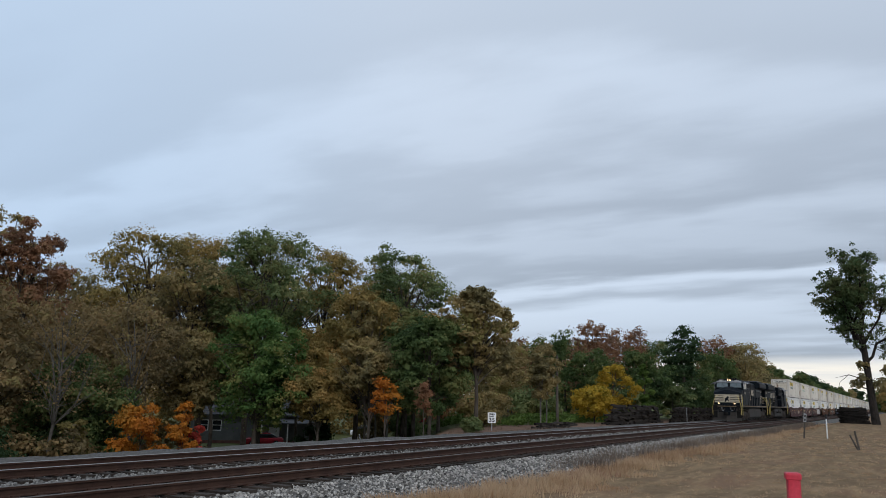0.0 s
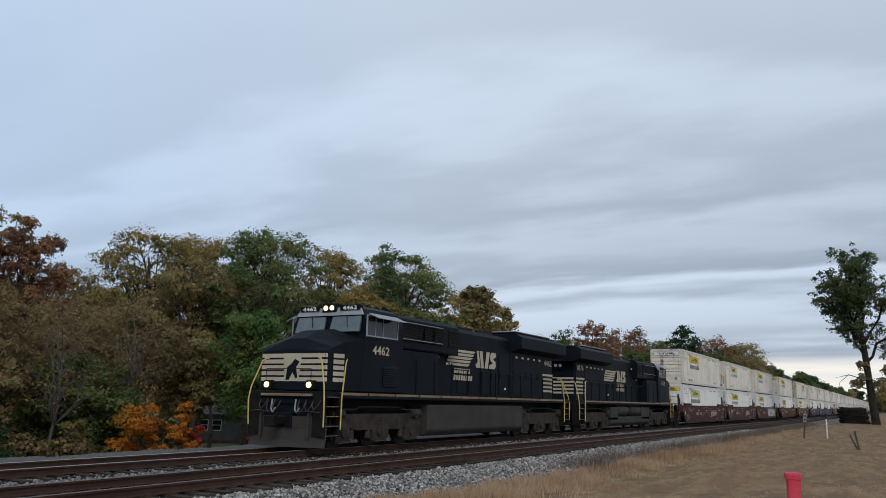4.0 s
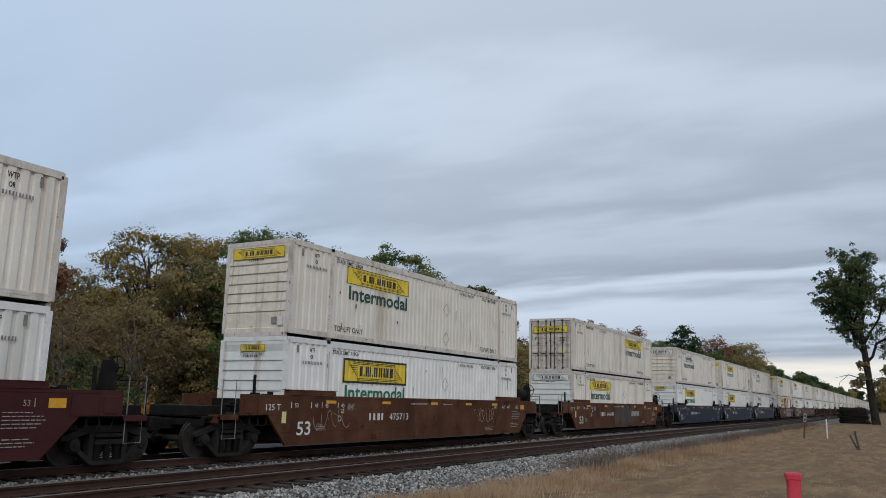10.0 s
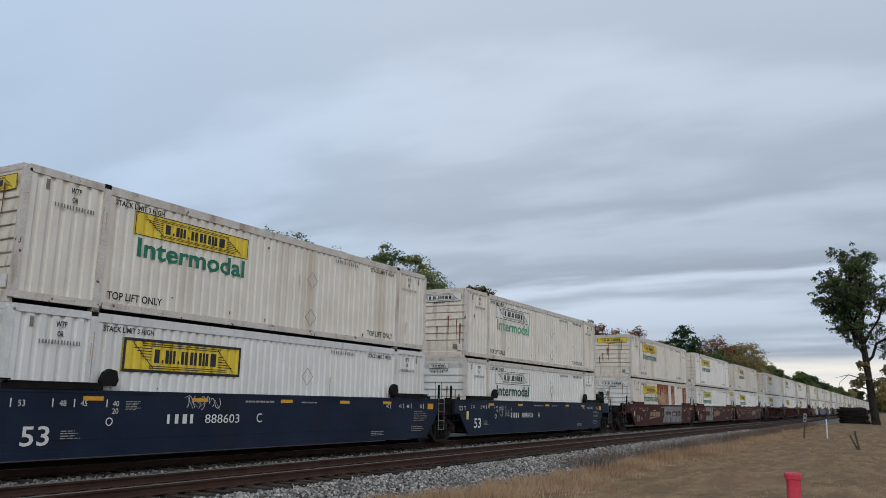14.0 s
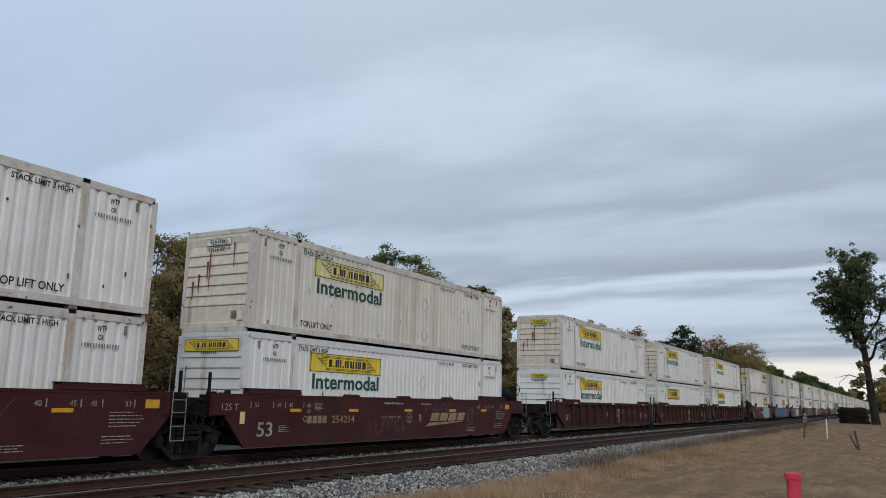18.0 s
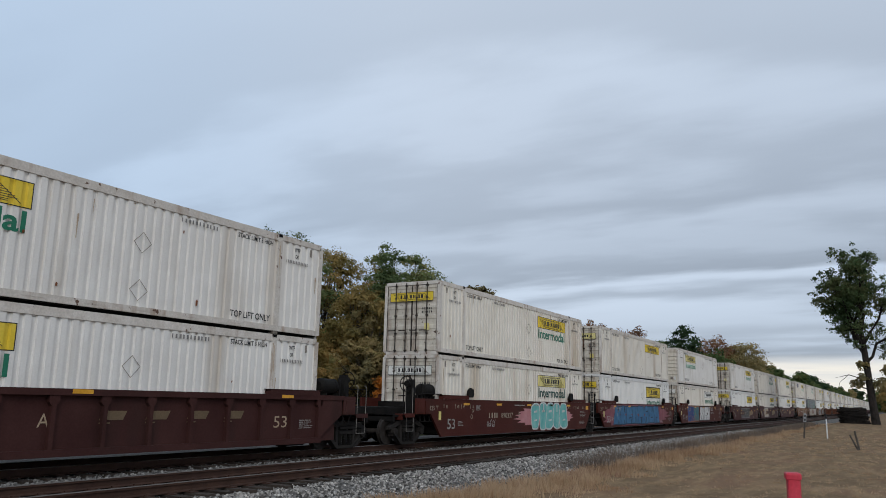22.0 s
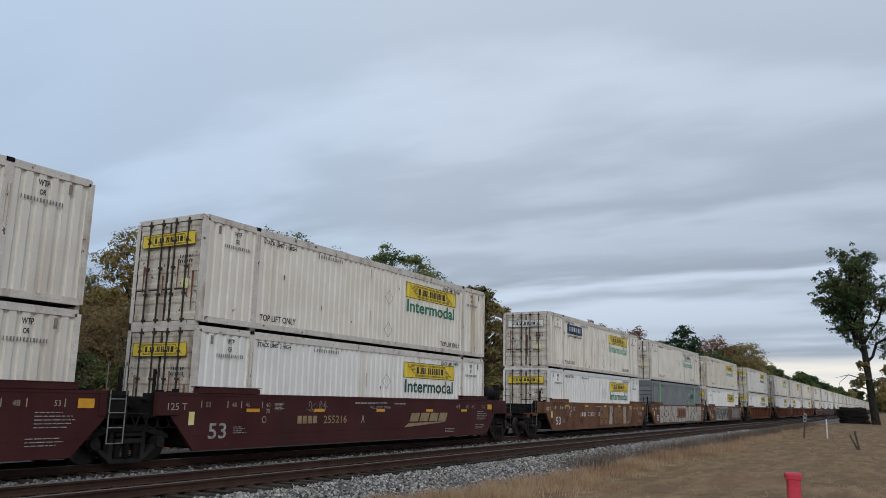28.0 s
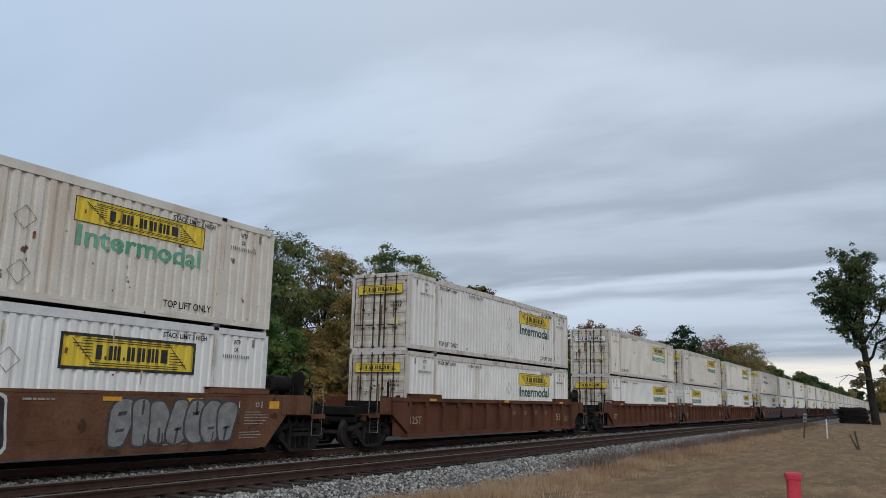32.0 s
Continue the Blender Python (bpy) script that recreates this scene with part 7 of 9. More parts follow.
def leaf_cloud(centers, radii, count, size, rng, flat=0.75, tops=0.25):
    """Small folded leaf sprays laid over rounded billows, denser on their upper side: arrays of corners and quads."""
    centers, radii = np.asarray(centers, float), np.asarray(radii, float)
    n = len(centers)
    share = radii ** 1.7
    pick = rng.choice(n, count, p=share / share.sum())
    d = rng.normal(0, 1, (count, 3))
    d /= np.linalg.norm(d, axis=1, keepdims=True)
    low = (d[:, 2] < -0.15) & (rng.random(count) > tops)
    d[low, 2] *= -1
    # each billow has its own dents and bulges
    ph = rng.uniform(0, 6.28, (n, 6))[pick]
    dent = 0.16 * np.sin(4.3 * d[:, 0] + ph[:, 0]) + 0.16 * np.sin(4.7 * d[:, 1] + ph[:, 1]) + 0.16 * np.sin(5.1 * d[:, 2] + ph[:, 2])
    dent += 0.09 * np.sin(11 * d[:, 0] + ph[:, 3]) * np.sin(10 * d[:, 1] + ph[:, 4]) + 0.07 * np.sin(13 * d[:, 2] + ph[:, 5])
    depth = np.abs(rng.normal(0, 0.22, count))
    loose = rng.random(count) < 0.05
    depth[loose] = -np.abs(rng.normal(0, 0.07, loose.sum()))
    r = np.clip(1.0 - depth, 0.05, 1.32) * (1 + dent)
    off = d * r[:, None] * radii[pick][:, None]
    off[:, 2] *= flat
    c = centers[pick] + off
    nrm = d * 0.9 + rng.normal(0, 0.46, (count, 3)) + np.array([0, 0, 0.3])
    nrm /= np.linalg.norm(nrm, axis=1, keepdims=True)
    u = np.cross(nrm, rng.normal(0, 1, (count, 3)))
    u /= np.linalg.norm(u, axis=1, keepdims=True) + 1e-9
    v = np.cross(nrm, u)
    s = size * rng.uniform(0.5, 1.35, count)[:, None]
    w = nrm * s * 0.3
    co = np.stack([c - u * s - w, c + v * s * 0.66 + w * 0.5, c + u * s - w, c - v * s * 0.66 + w * 0.5], 1).reshape(-1, 3)
    return co, np.arange(count * 4).reshape(-1, 4)


def tree(x, y, top, width, leaf, label, seed, low=0.3, leaves=4200, size=0.24, bark=None, clumps=60, sparse=1.0, trunk_r=None, forks=7, name="tree", base=None, lean=0.0, depth=None, tuft=(0.07, 0.145), shift=0.0, fill=0.3, core=0.09):
    """A broad-leaved tree: tapered trunk, forking limbs, and a crown of leafy billows. top: height of its tip above the rails; low: where the crown starts, as a share of its height."""
    rng = np.random.default_rng(seed)
    zb = ground_at(x, y) - 0.1 if base is None else base
    h = top - zb
    tr = thing(name, label, "tree" if name != "shrub" else "shrub", pose(x, y, zb))
    wood = Shape()
    r0 = trunk_r or h * 0.017
    bend = rng.normal(0, 0.02 * h, (5, 2))
    spine = [Vector((bend[k][0] * k / 4 + lean * h * (k / 4) ** 1.5, bend[k][1] * k / 4, h * 0.86 * k / 4)) for k in range(5)]
    wood.tube(spine, r0, 8, r0 * 0.22)
    half, dep = width / 2, (depth or width) / 2
    zc, hz = h * (low + 1) / 2, h * (1 - low) / 2
    lobes = max(7, min(44, clumps // 4))
    cs, rs = [], []
    for k in range(lobes):
        # billows spread round the crown from its foot to its top
        up = -0.95 + 1.9 * (k + 0.5) / lobes + rng.uniform(-0.08, 0.08)
        a = k * 2.4 + rng.uniform(-0.6, 0.6)
        rl = rng.uniform(*tuft) * width * 1.45
        out = math.sqrt(max(0.06, 1 - min(1.0, up * up))) * (1 - 0.65 * rng.random() ** 1.6) * rng.uniform(0.82, 1.15)
        c = np.array([math.cos(a) * out * max(0.2 * half, half - rl), math.sin(a) * out * max(0.2 * dep, dep - rl) + shift, zc + up * max(0.1, hz - rl * 0.6)])
        c[0] += lean * h * (max(0.0, c[2]) / h) ** 1.5
        cs.append(c), rs.append(rl)
        for j in range(3):
            # small sprays at the rim of each billow
            d = rng.normal(0, 1, 3)
            d /= np.linalg.norm(d)
            cs.append(c + d * rl * np.array([0.95, 0.95, 0.7])), rs.append(rl * rng.uniform(0.22, 0.42))
    tips = cs[::4]
    for j in range(int(fill * lobes)):
        d = rng.normal(0, 1, 3)
        d /= np.linalg.norm(d)
        p = d * rng.random() ** 0.5 * np.array([half * 0.7, dep * 0.7, hz * 0.8])
        cs.append(p + np.array([lean * h * 0.4, shift, zc])), rs.append(rng.uniform(*tuft) * width * 1.5)
    cs, rs = np.array(cs), np.array(rs)
    cs[:, 2] = np.clip(cs[:, 2], rs * 0.5, np.maximum(rs * 0.5, h - rs * 0.7))
    for k in range(forks):
        tip = Vector(tips[(k * 5) % len(tips)])
        a = min(0.85, max(0.3, tip.z / h * rng.uniform(0.5, 0.75)))
        q = a * 4 / 0.86
        i = min(3, int(q))
        st = spine[i].lerp(spine[i + 1], min(1.0, q - i))
        elbow = st.lerp(tip, 0.5) + Vector((rng.normal(0, 0.02), rng.normal(0, 0.02), 0.05 * rng.random())) * h
        wood.tube([st, elbow, tip], r0 * 0.34, 5, r0 * 0.06)
        for j in range(2):
            t2 = Vector(cs[rng.integers(0, len(cs))])
            if (t2 - tip).length < width * 0.45:
                wood.tube([elbow, elbow.lerp(t2, 0.5) + Vector((0, 0, 0.02 * h * rng.random())), t2], r0 * 0.16, 4, r0 * 0.04)
    part("trunk", wood.mesh("trunk"), bark or BARK, tr, label="rough grey-brown trunk and limbs")
    co, q = leaf_cloud(cs, rs, int(leaves * sparse), size, rng)
    # broad sprays deep inside the billows close the crown
    big = rs > np.median(rs)
    co2, q2 = leaf_cloud(cs[big], rs[big] * 0.62, int(leaves * sparse * core), size * 2.5, rng)
    co, q = np.concatenate([co, co2]), np.concatenate([q, q2 + len(co)])
    part("crown", quick_mesh("crown", co, q, LEAF[leaf]), LEAF[leaf], tr, label="uneven crown of small leaves")
    return tr


TREES = [
    (57.0, 58.0, 8.5, 9.0, "thicket", 0.5, 1.0, "dull brown tree behind the green maple"),
    # x, y, top, width, leaves, crown start, label
    (36.5, 62.1, 17.2, 6.0, "brown", 0.35, 0.32, "half-bare tree with thin pale branches behind the tracks"),
    (37.6, 59.1, 15.4, 6.6, "russet", 0.25, 1.0, "russet-leaved autumn oak behind the tracks"),
    (45.4, 66.0, 13.5, 9.5, "brown", 0.2, 0.7, "thin-crowned brown autumn tree behind the tracks"),
    (50.9, 61.7, 17.7, 10.5, "olive", 0.28, 0.9, "tall brown and olive oak with sky gaps"),
    (57.9, 60.9, 18.2, 10.5, "olive", 0.46, 0.9, "tall olive-brown autumn oak"),
    (56.1, 51.3, 17.6, 11.0, "dark", 0.46, 1.1, "large dark green oak with a broad crown"),
    (64.5, 50.2, 17.2, 9.0, "olive", 0.3, 0.9, "olive and yellow autumn tree among oaks"),
    (62.5, 39.6, 16.3, 10.0, "dark", 0.22, 1.1, "tall dark green oak near the road"),
    (56.2, 40.4, 11.6, 7.6, "olive", 0.33, 1.0, "olive-green tree over the drive"),
    (55.2, 28.3, 10.8, 5.2, "brown", 0.36, 0.75, "dark-trunked brown oak beside the dirt track"),
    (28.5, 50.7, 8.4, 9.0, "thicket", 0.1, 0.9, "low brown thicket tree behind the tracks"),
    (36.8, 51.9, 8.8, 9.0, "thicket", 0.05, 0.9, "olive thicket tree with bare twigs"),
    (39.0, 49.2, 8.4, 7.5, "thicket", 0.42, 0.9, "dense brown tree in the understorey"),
    (46.5, 50.5, 7.6, 7.0, "brown", 0.3, 0.9, "dense brown oak in the understorey"),
    (48.6, 44.6, 8.6, 8.0, "green", 0.23, 1.1, "bright green maple near the house"),
    (56.1, 45.1, 8.0, 7.0, "olive", 0.33, 0.9, "olive-yellow understorey tree near the drive"),
    (52.6, 36.4, 6.6, 5.4, "brown", 0.52, 0.9, "small brown tree above the drive"),
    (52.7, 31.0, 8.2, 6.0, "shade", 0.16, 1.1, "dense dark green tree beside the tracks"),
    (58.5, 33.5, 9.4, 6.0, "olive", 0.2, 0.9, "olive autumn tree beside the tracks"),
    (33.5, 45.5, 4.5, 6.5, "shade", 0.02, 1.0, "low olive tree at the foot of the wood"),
    (50.9, 40.2, 4.4, 5.2, "olive", 0.42, 1.0, "small olive tree before the drive"),
    (18.5, 50.0, 8.5, 8.0, "brown", 0.0, 0.9, "brown tree at the edge of the thicket"),
    (52.5, 56.5, 14.5, 9.0, "brown", 0.55, 0.9, "brown oak behind the house drive"),
    (61.0, 57.5, 15.0, 9.0, "green", 0.58, 0.9, "green oak behind the house"),
    (66.5, 44.5, 15.0, 8.5, "olive", 0.25, 0.9, "olive oak behind the parked cars"),
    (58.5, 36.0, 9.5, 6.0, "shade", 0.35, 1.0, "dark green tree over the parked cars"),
    (60.5, 46.5, 8.3, 7.5, "green", 0.28, 1.0, "green autumn oak beside the drive"),
    (24.5, 46.0, 9.5, 8.0, "thicket", 0.0, 0.8, "tangled brown tree in the thicket"),
    (30.5, 60.0, 13.0, 8.0, "brown", 0.1, 0.8, "tall brown autumn tree at the edge of the wood"),
    (43.5, 57.0, 10.6, 8.0, "olive", 0.33, 0.8, "olive-brown autumn tree in the wood"),
    (69.0, 46.0, 13.6, 8.5, "dark", 0.1, 1.0, "dark green tree behind the drive"),
]


def woods():
    for k, (x, y, top, w, leaf, low, sp, label) in enumerate(TREES):
        tree(x, y, top - 0.2, w * 1.36, leaf, label, 100 + k, low, 21000, 0.104, clumps=176, sparse=sp, forks=40, tuft=(0.036, 0.105), fill=0.35)


woods()


def tree_belt():
    """The far wood on the other side of the line."""
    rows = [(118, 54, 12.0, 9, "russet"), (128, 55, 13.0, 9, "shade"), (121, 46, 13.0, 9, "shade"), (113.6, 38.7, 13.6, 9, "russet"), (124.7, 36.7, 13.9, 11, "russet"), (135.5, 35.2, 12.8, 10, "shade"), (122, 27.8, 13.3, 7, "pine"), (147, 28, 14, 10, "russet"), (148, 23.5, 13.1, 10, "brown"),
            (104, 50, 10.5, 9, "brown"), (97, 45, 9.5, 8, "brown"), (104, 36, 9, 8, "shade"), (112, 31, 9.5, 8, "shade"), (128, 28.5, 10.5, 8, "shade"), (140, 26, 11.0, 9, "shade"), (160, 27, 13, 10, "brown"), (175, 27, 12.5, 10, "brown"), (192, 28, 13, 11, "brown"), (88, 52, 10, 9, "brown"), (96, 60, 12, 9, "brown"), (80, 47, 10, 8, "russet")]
    for k, (x, y, top, w, leaf) in enumerate(rows):
        names = {"russet": "russet autumn tree in the far wood", "shade": "dark green tree in the far wood", "green": "green tree in the far wood", "pine": "dark pine in the far wood", "brown": "brown autumn tree in the far wood", "olive": "olive autumn tree in the far wood"}
        tree(x, y, top + 0.3, w * 1.2, leaf, names[leaf], 300 + k, 0.02, 10000, 0.135, clumps=150, forks=8, fill=0.6, tuft=(0.045, 0.12))
    rng = random.Random(8)
    for k in range(26):
        x = 215 + k * 15 + rng.uniform(-5, 5)
        y = rng.uniform(27, 34)
        tree(x, y, rng.uniform(11.5, 15.5), rng.uniform(11, 15), rng.choice(("shade", "pine", "brown", "shade", "pine")), "mixed tree in the distant wood along the line", 400 + k, 0.0, 3600, 0.45, clumps=60, forks=3, fill=1.0)
    for k, (x, y, top) in enumerate(((430, 4.0, 13.5), (455, 0.5, 14.0), (478, 5.0, 14.0), (500, -4.0, 15.0), (400, -6.0, 12.0))):
        tree(x, y, top, 12.5, ("olive", "brown", "shade", "olive", "brown")[k], "distant autumn tree beside the line", 480 + k, 0.0, 3200, 0.5, clumps=60, forks=3)
    for k in range(14):
        x = 560 + k * 12 + rng.uniform(-5, 5)
        y = 26 - k * 5.0 + rng.uniform(-4, 4)
        tree(x, y, rng.uniform(12, 17), rng.uniform(15, 20), rng.choice(("shade", "pine", "brown")), "hazy tree at the far bend of the line", 450 + k, 0.0, 2400, 0.7, clumps=50, forks=2)


tree_belt()


def shrub(x, y, top, width, leaf, label, seed, leaves=2600, size=0.1, depth=None, low=0.0):
    return tree(x, y, top, width, leaf, label, seed, low, leaves, size, clumps=46, forks=8, trunk_r=0.05, name="shrub", depth=depth)


def undergrowth():
    shrub(33.9, 40.3, 1.25, 4.0, "orange", "bright orange autumn shrub beside the tracks", 501, 4200, 0.085, low=0.12)
    shrub(36.9, 40.0, 1.3, 2.3, "orange", "tall orange autumn shrub beside the house", 502, 2400, 0.085, low=0.2)
    shrub(37.9, 39.8, -0.2, 1.4, "red", "small crimson shrub beside the house", 503, 1200)
    shrub(30.6, 42.0, 0.3, 2.4, "olive", "yellow-green autumn shrub in the thicket", 504, 3000)
    shrub(26.0, 43.0, -0.2, 5.0, "pine", "dark green shrub at the foot of the wood", 505, 3400)
    shrub(31.8, 45.0, -0.3, 5.0, "pine", "dark shrub at the foot of the wood", 506, 3400)
    shrub(56.4, 44.7, -0.65, 4.0, "pine", "dense dark evergreen hedge beside the drive", 507, 5200)
    shrub(50.3, 26.1, 0.5, 2.0, "dark", "round leafy green bush below the speed sign", 508, 5000, 0.07)
    shrub(22.0, 44.0, 0.6, 6.0, "brown", "leafy brown thicket shrub behind the tracks", 509, 3600)
    shrub(19.0, 47.0, 2.0, 7.0, "brown", "brown thicket shrub with bare twigs", 510, 4200)
    shrub(41.0, 52.0, 0.5, 6.0, "dark", "dark leafy shrub among the trees", 511, 3600)
    shrub(61.0, 42.0, 0.5, 4.5, "brown", "brown leafy shrub among the trees", 512, 3000)
    shrub(66.5, 41.5, 0.2, 5.0, "dark", "dark leafy shrub among the trees", 513, 3000)
    shrub(63.0, 31.5, 1.0, 3.5, "brown", "brown undergrowth beside the dirt track", 514, 2600)
    shrub(72.0, 36.0, 2.5, 7.0, "brown", "tangled brown undergrowth beside the line", 515, 4500, 0.13)
    shrub(80.0, 40.0, 2.5, 9.0, "brown", "tangled brown undergrowth beside the line", 516, 4500, 0.13)
    shrub(90.0, 38.0, 3.5, 9.0, "dark", "tangled dark undergrowth beside the line", 517, 4500, 0.14)
    shrub(103.0, 30.5, 4.0, 7.0, "dark", "tangled dark undergrowth beside the line", 518, 4500, 0.14)
    shrub(116.0, 28.0, 4.5, 8.0, "dark", "tangled dark undergrowth beside the line", 519, 4500, 0.16)
    shrub(132.0, 26.5, 4.5, 9.0, "dark", "tangled dark undergrowth beside the line", 520, 4500, 0.16)
    shrub(150.0, 25.5, 5.0, 9.0, "brown", "tangled brown undergrowth beside the line", 521, 3500, 0.2)
    tree(47.9, 31.8, 3.2, 3.2, "orange", "small orange autumn tree among the trunks", 550, 0.5, 1300, 0.09, clumps=40, forks=8, trunk_r=0.06)
    tree(48.4, 28.9, 3.0, 2.0, "russet", "small russet autumn tree beside the trunks", 551, 0.4, 1100, 0.09, clumps=36, forks=8, trunk_r=0.05)
    for k, (x, y, top) in enumerate(((36.2, 44.2, 8.4), (30.0, 43.5, 8.2))):
        tree(x, y, top, 8.0, "thicket", "thin-leaved tree with grey twisting branches", 570 + k, 0.3, 2600, 0.08, clumps=176, forks=26, trunk_r=0.13, bark=GREY_BARK, lean=(-0.04, 0.05)[k], fill=0.0, core=0.0)
    # golden clump with several stems, and the many-stemmed sapling beside it
    tree(85.6, 29.2, 3.6, 6.0, "gold", "golden-leaved small tree behind the tie pile", 530, 0.1, 5200, 0.13, clumps=70, forks=10, trunk_r=0.09)
    tree(92.5, 29.2, 6.4, 6.4, "gold", "tall golden-leaved tree behind the tie pile", 531, 0.15, 7000, 0.115, clumps=90, forks=30, trunk_r=0.07, tuft=(0.05, 0.1), fill=0.1, core=0.0)
    tree(96.6, 26.6, 6.6, 2.6, "vine", "column of vines over a dead trunk", 532, 0.0, 5000, 0.13, clumps=40, forks=4, trunk_r=0.12)
    for k in range(4):
        tree(67.4 + k * 0.7, 28.0 + 0.3 * (k % 2), 6.2 + 0.45 * k, 3.2, "brown", "slender thin-leaved sapling beside the dirt track", 540 + k, 0.3, 1500, 0.11, clumps=40, forks=14, trunk_r=0.05, bark=PALE_BARK, lean=(-0.06, -0.02, 0.03, 0.08)[k])
    for k, (x, y) in enumerate(((57.8, 39.3), (58.3, 38.6), (57.4, 36.9), (57.8, 36.2), (54.6, 38.4))):
        tree(x, y, 7.5 + k * 0.7, 3.4, ("olive", "russet", "dark", "dark", "brown")[k], "slim straight-trunked tree beside the drive", 560 + k, 0.5, 3600, 0.12, clumps=50, forks=10, trunk_r=0.13, bark=PALE_BARK if k < 2 else BARK)


undergrowth()


def lone_oak():
    """The tall oak at the edge of the lawn: a bare forked trunk under an open, domed crown."""
    rng = np.random.default_rng(603)
    zb = ground_at(107.9, 2.45) - 0.1
    t = thing("tree", "tall open-crowned oak beside the ties on the lawn", "tree", pose(107.9, 2.45, zb))
    wood = Shape()
    trunk = [Vector(q) for q in ((0, -0.1, 0), (0.05, 0.0, 1.2), (0, 0.25, 4.5), (0.1, 0.5, 8.0), (0, 0.75, 11.0))]
    wood.tube(trunk, 0.5, 10, 0.3)
    cs, rs = [], []
    limbs = [((0, 0.75, 11.0), (0.5, 3.3, 17.4)), ((0, 0.75, 11.0), (-0.9, 1.9, 19.6)), ((0, 0.75, 11.0), (0.8, -0.6, 19.9)), ((0, 0.6, 9.4), (0.2, -3.6, 17.6)), ((0, 0.7, 10.5), (-2.8, 0.4, 18.2)), ((0, 0.7, 10.5), (2.8, 0.8, 18.6)),
             ((0.1, 0.5, 8.2), (0.3, 3.9, 14.8)), ((0.05, 0.4, 7.4), (-0.4, -4.2, 13.6)), ((0.1, 0.55, 9.0), (2.6, 2.6, 14.8)), ((0.1, 0.55, 9.0), (-2.4, 2.9, 16.0))]
    for root, tip in limbs:
        root, tip = Vector(root), Vector(tip)
        pts = [root.lerp(tip, k / 5) + Vector(rng.normal(0, 0.28, 3)) * (0 < k < 5) + Vector((0, 0, -0.5 * math.sin(k * math.pi / 5))) for k in range(6)]
        wood.tube(pts, 0.2, 7, 0.06)
        cs.append(tip), rs.append(rng.uniform(0.8, 1.2))
        for j in range(14):
            q = rng.uniform(1.6, 5)
            st = pts[int(q)].lerp(pts[min(5, int(q) + 1)], q % 1)
            d = Vector(rng.normal(0, 1, 3))
            d.z = abs(d.z) * 0.7 + 0.15
            out = st - Vector((0, 0.5, 12.5))
            d = (d.normalized() + out.normalized() * 0.8).normalized() * rng.uniform(0.9, 2.0)
            end = st + d
            end.z = min(end.z, 20.3)
            wood.tube([st, st + d * 0.5 + Vector(rng.normal(0, 0.14, 3)), end], 0.06, 5, 0.018)
            cs.append(end), rs.append(rng.uniform(0.55, 1.3))
            for k in range(2):
                cs.append(end + Vector(rng.normal(0, 0.7, 3))), rs.append(rng.uniform(0.25, 0.5))
    part("trunk", wood.mesh("trunk"), DARK_BARK, t, label="dark forked trunk and crooked limbs")
    co, q = leaf_cloud(np.array(cs), np.array(rs), 34000, 0.125, rng)
    part("crown", quick_mesh("crown", co, q, LEAF["oak"]), LEAF["oak"], t, label="open crown of small dull leaves")
    dead = Shape()
    dead.tube([(0, 0.4, 5.2), (-0.4, 2.4, 5.9), (-0.6, 3.9, 5.5)], 0.07, 5, 0.015)
    dead.tube([(-0.4, 2.4, 5.9), (-0.6, 3.4, 5.0), (-0.6, 3.6, 4.2)], 0.04, 5, 0.01)
    dead.tube([(0, 0.4, 4.2), (-0.3, 1.6, 4.6), (-0.3, 2.4, 4.4)], 0.08, 5, 0.02)
    part("dead_branch", dead.mesh("dead_branch"), DARK_BARK, t, label="bare dead branch")
    rng = np.random.default_rng(77)
    co, q = leaf_cloud(np.array([(-0.2, 1.5, 4.7), (-0.2, 0.9, 5.4), (0, 0.9, 7.0), (0, -1.0, 4.6), (0, -2.4, 6.0)]), np.array([0.75, 0.7, 0.7, 1.0, 1.4]), 2600, 0.16, rng)
    part("low_spray", quick_mesh("low_spray", co, q, LEAF["brown"]), LEAF["brown"], t, label="low tufts of browning leaves")


lone_oak()


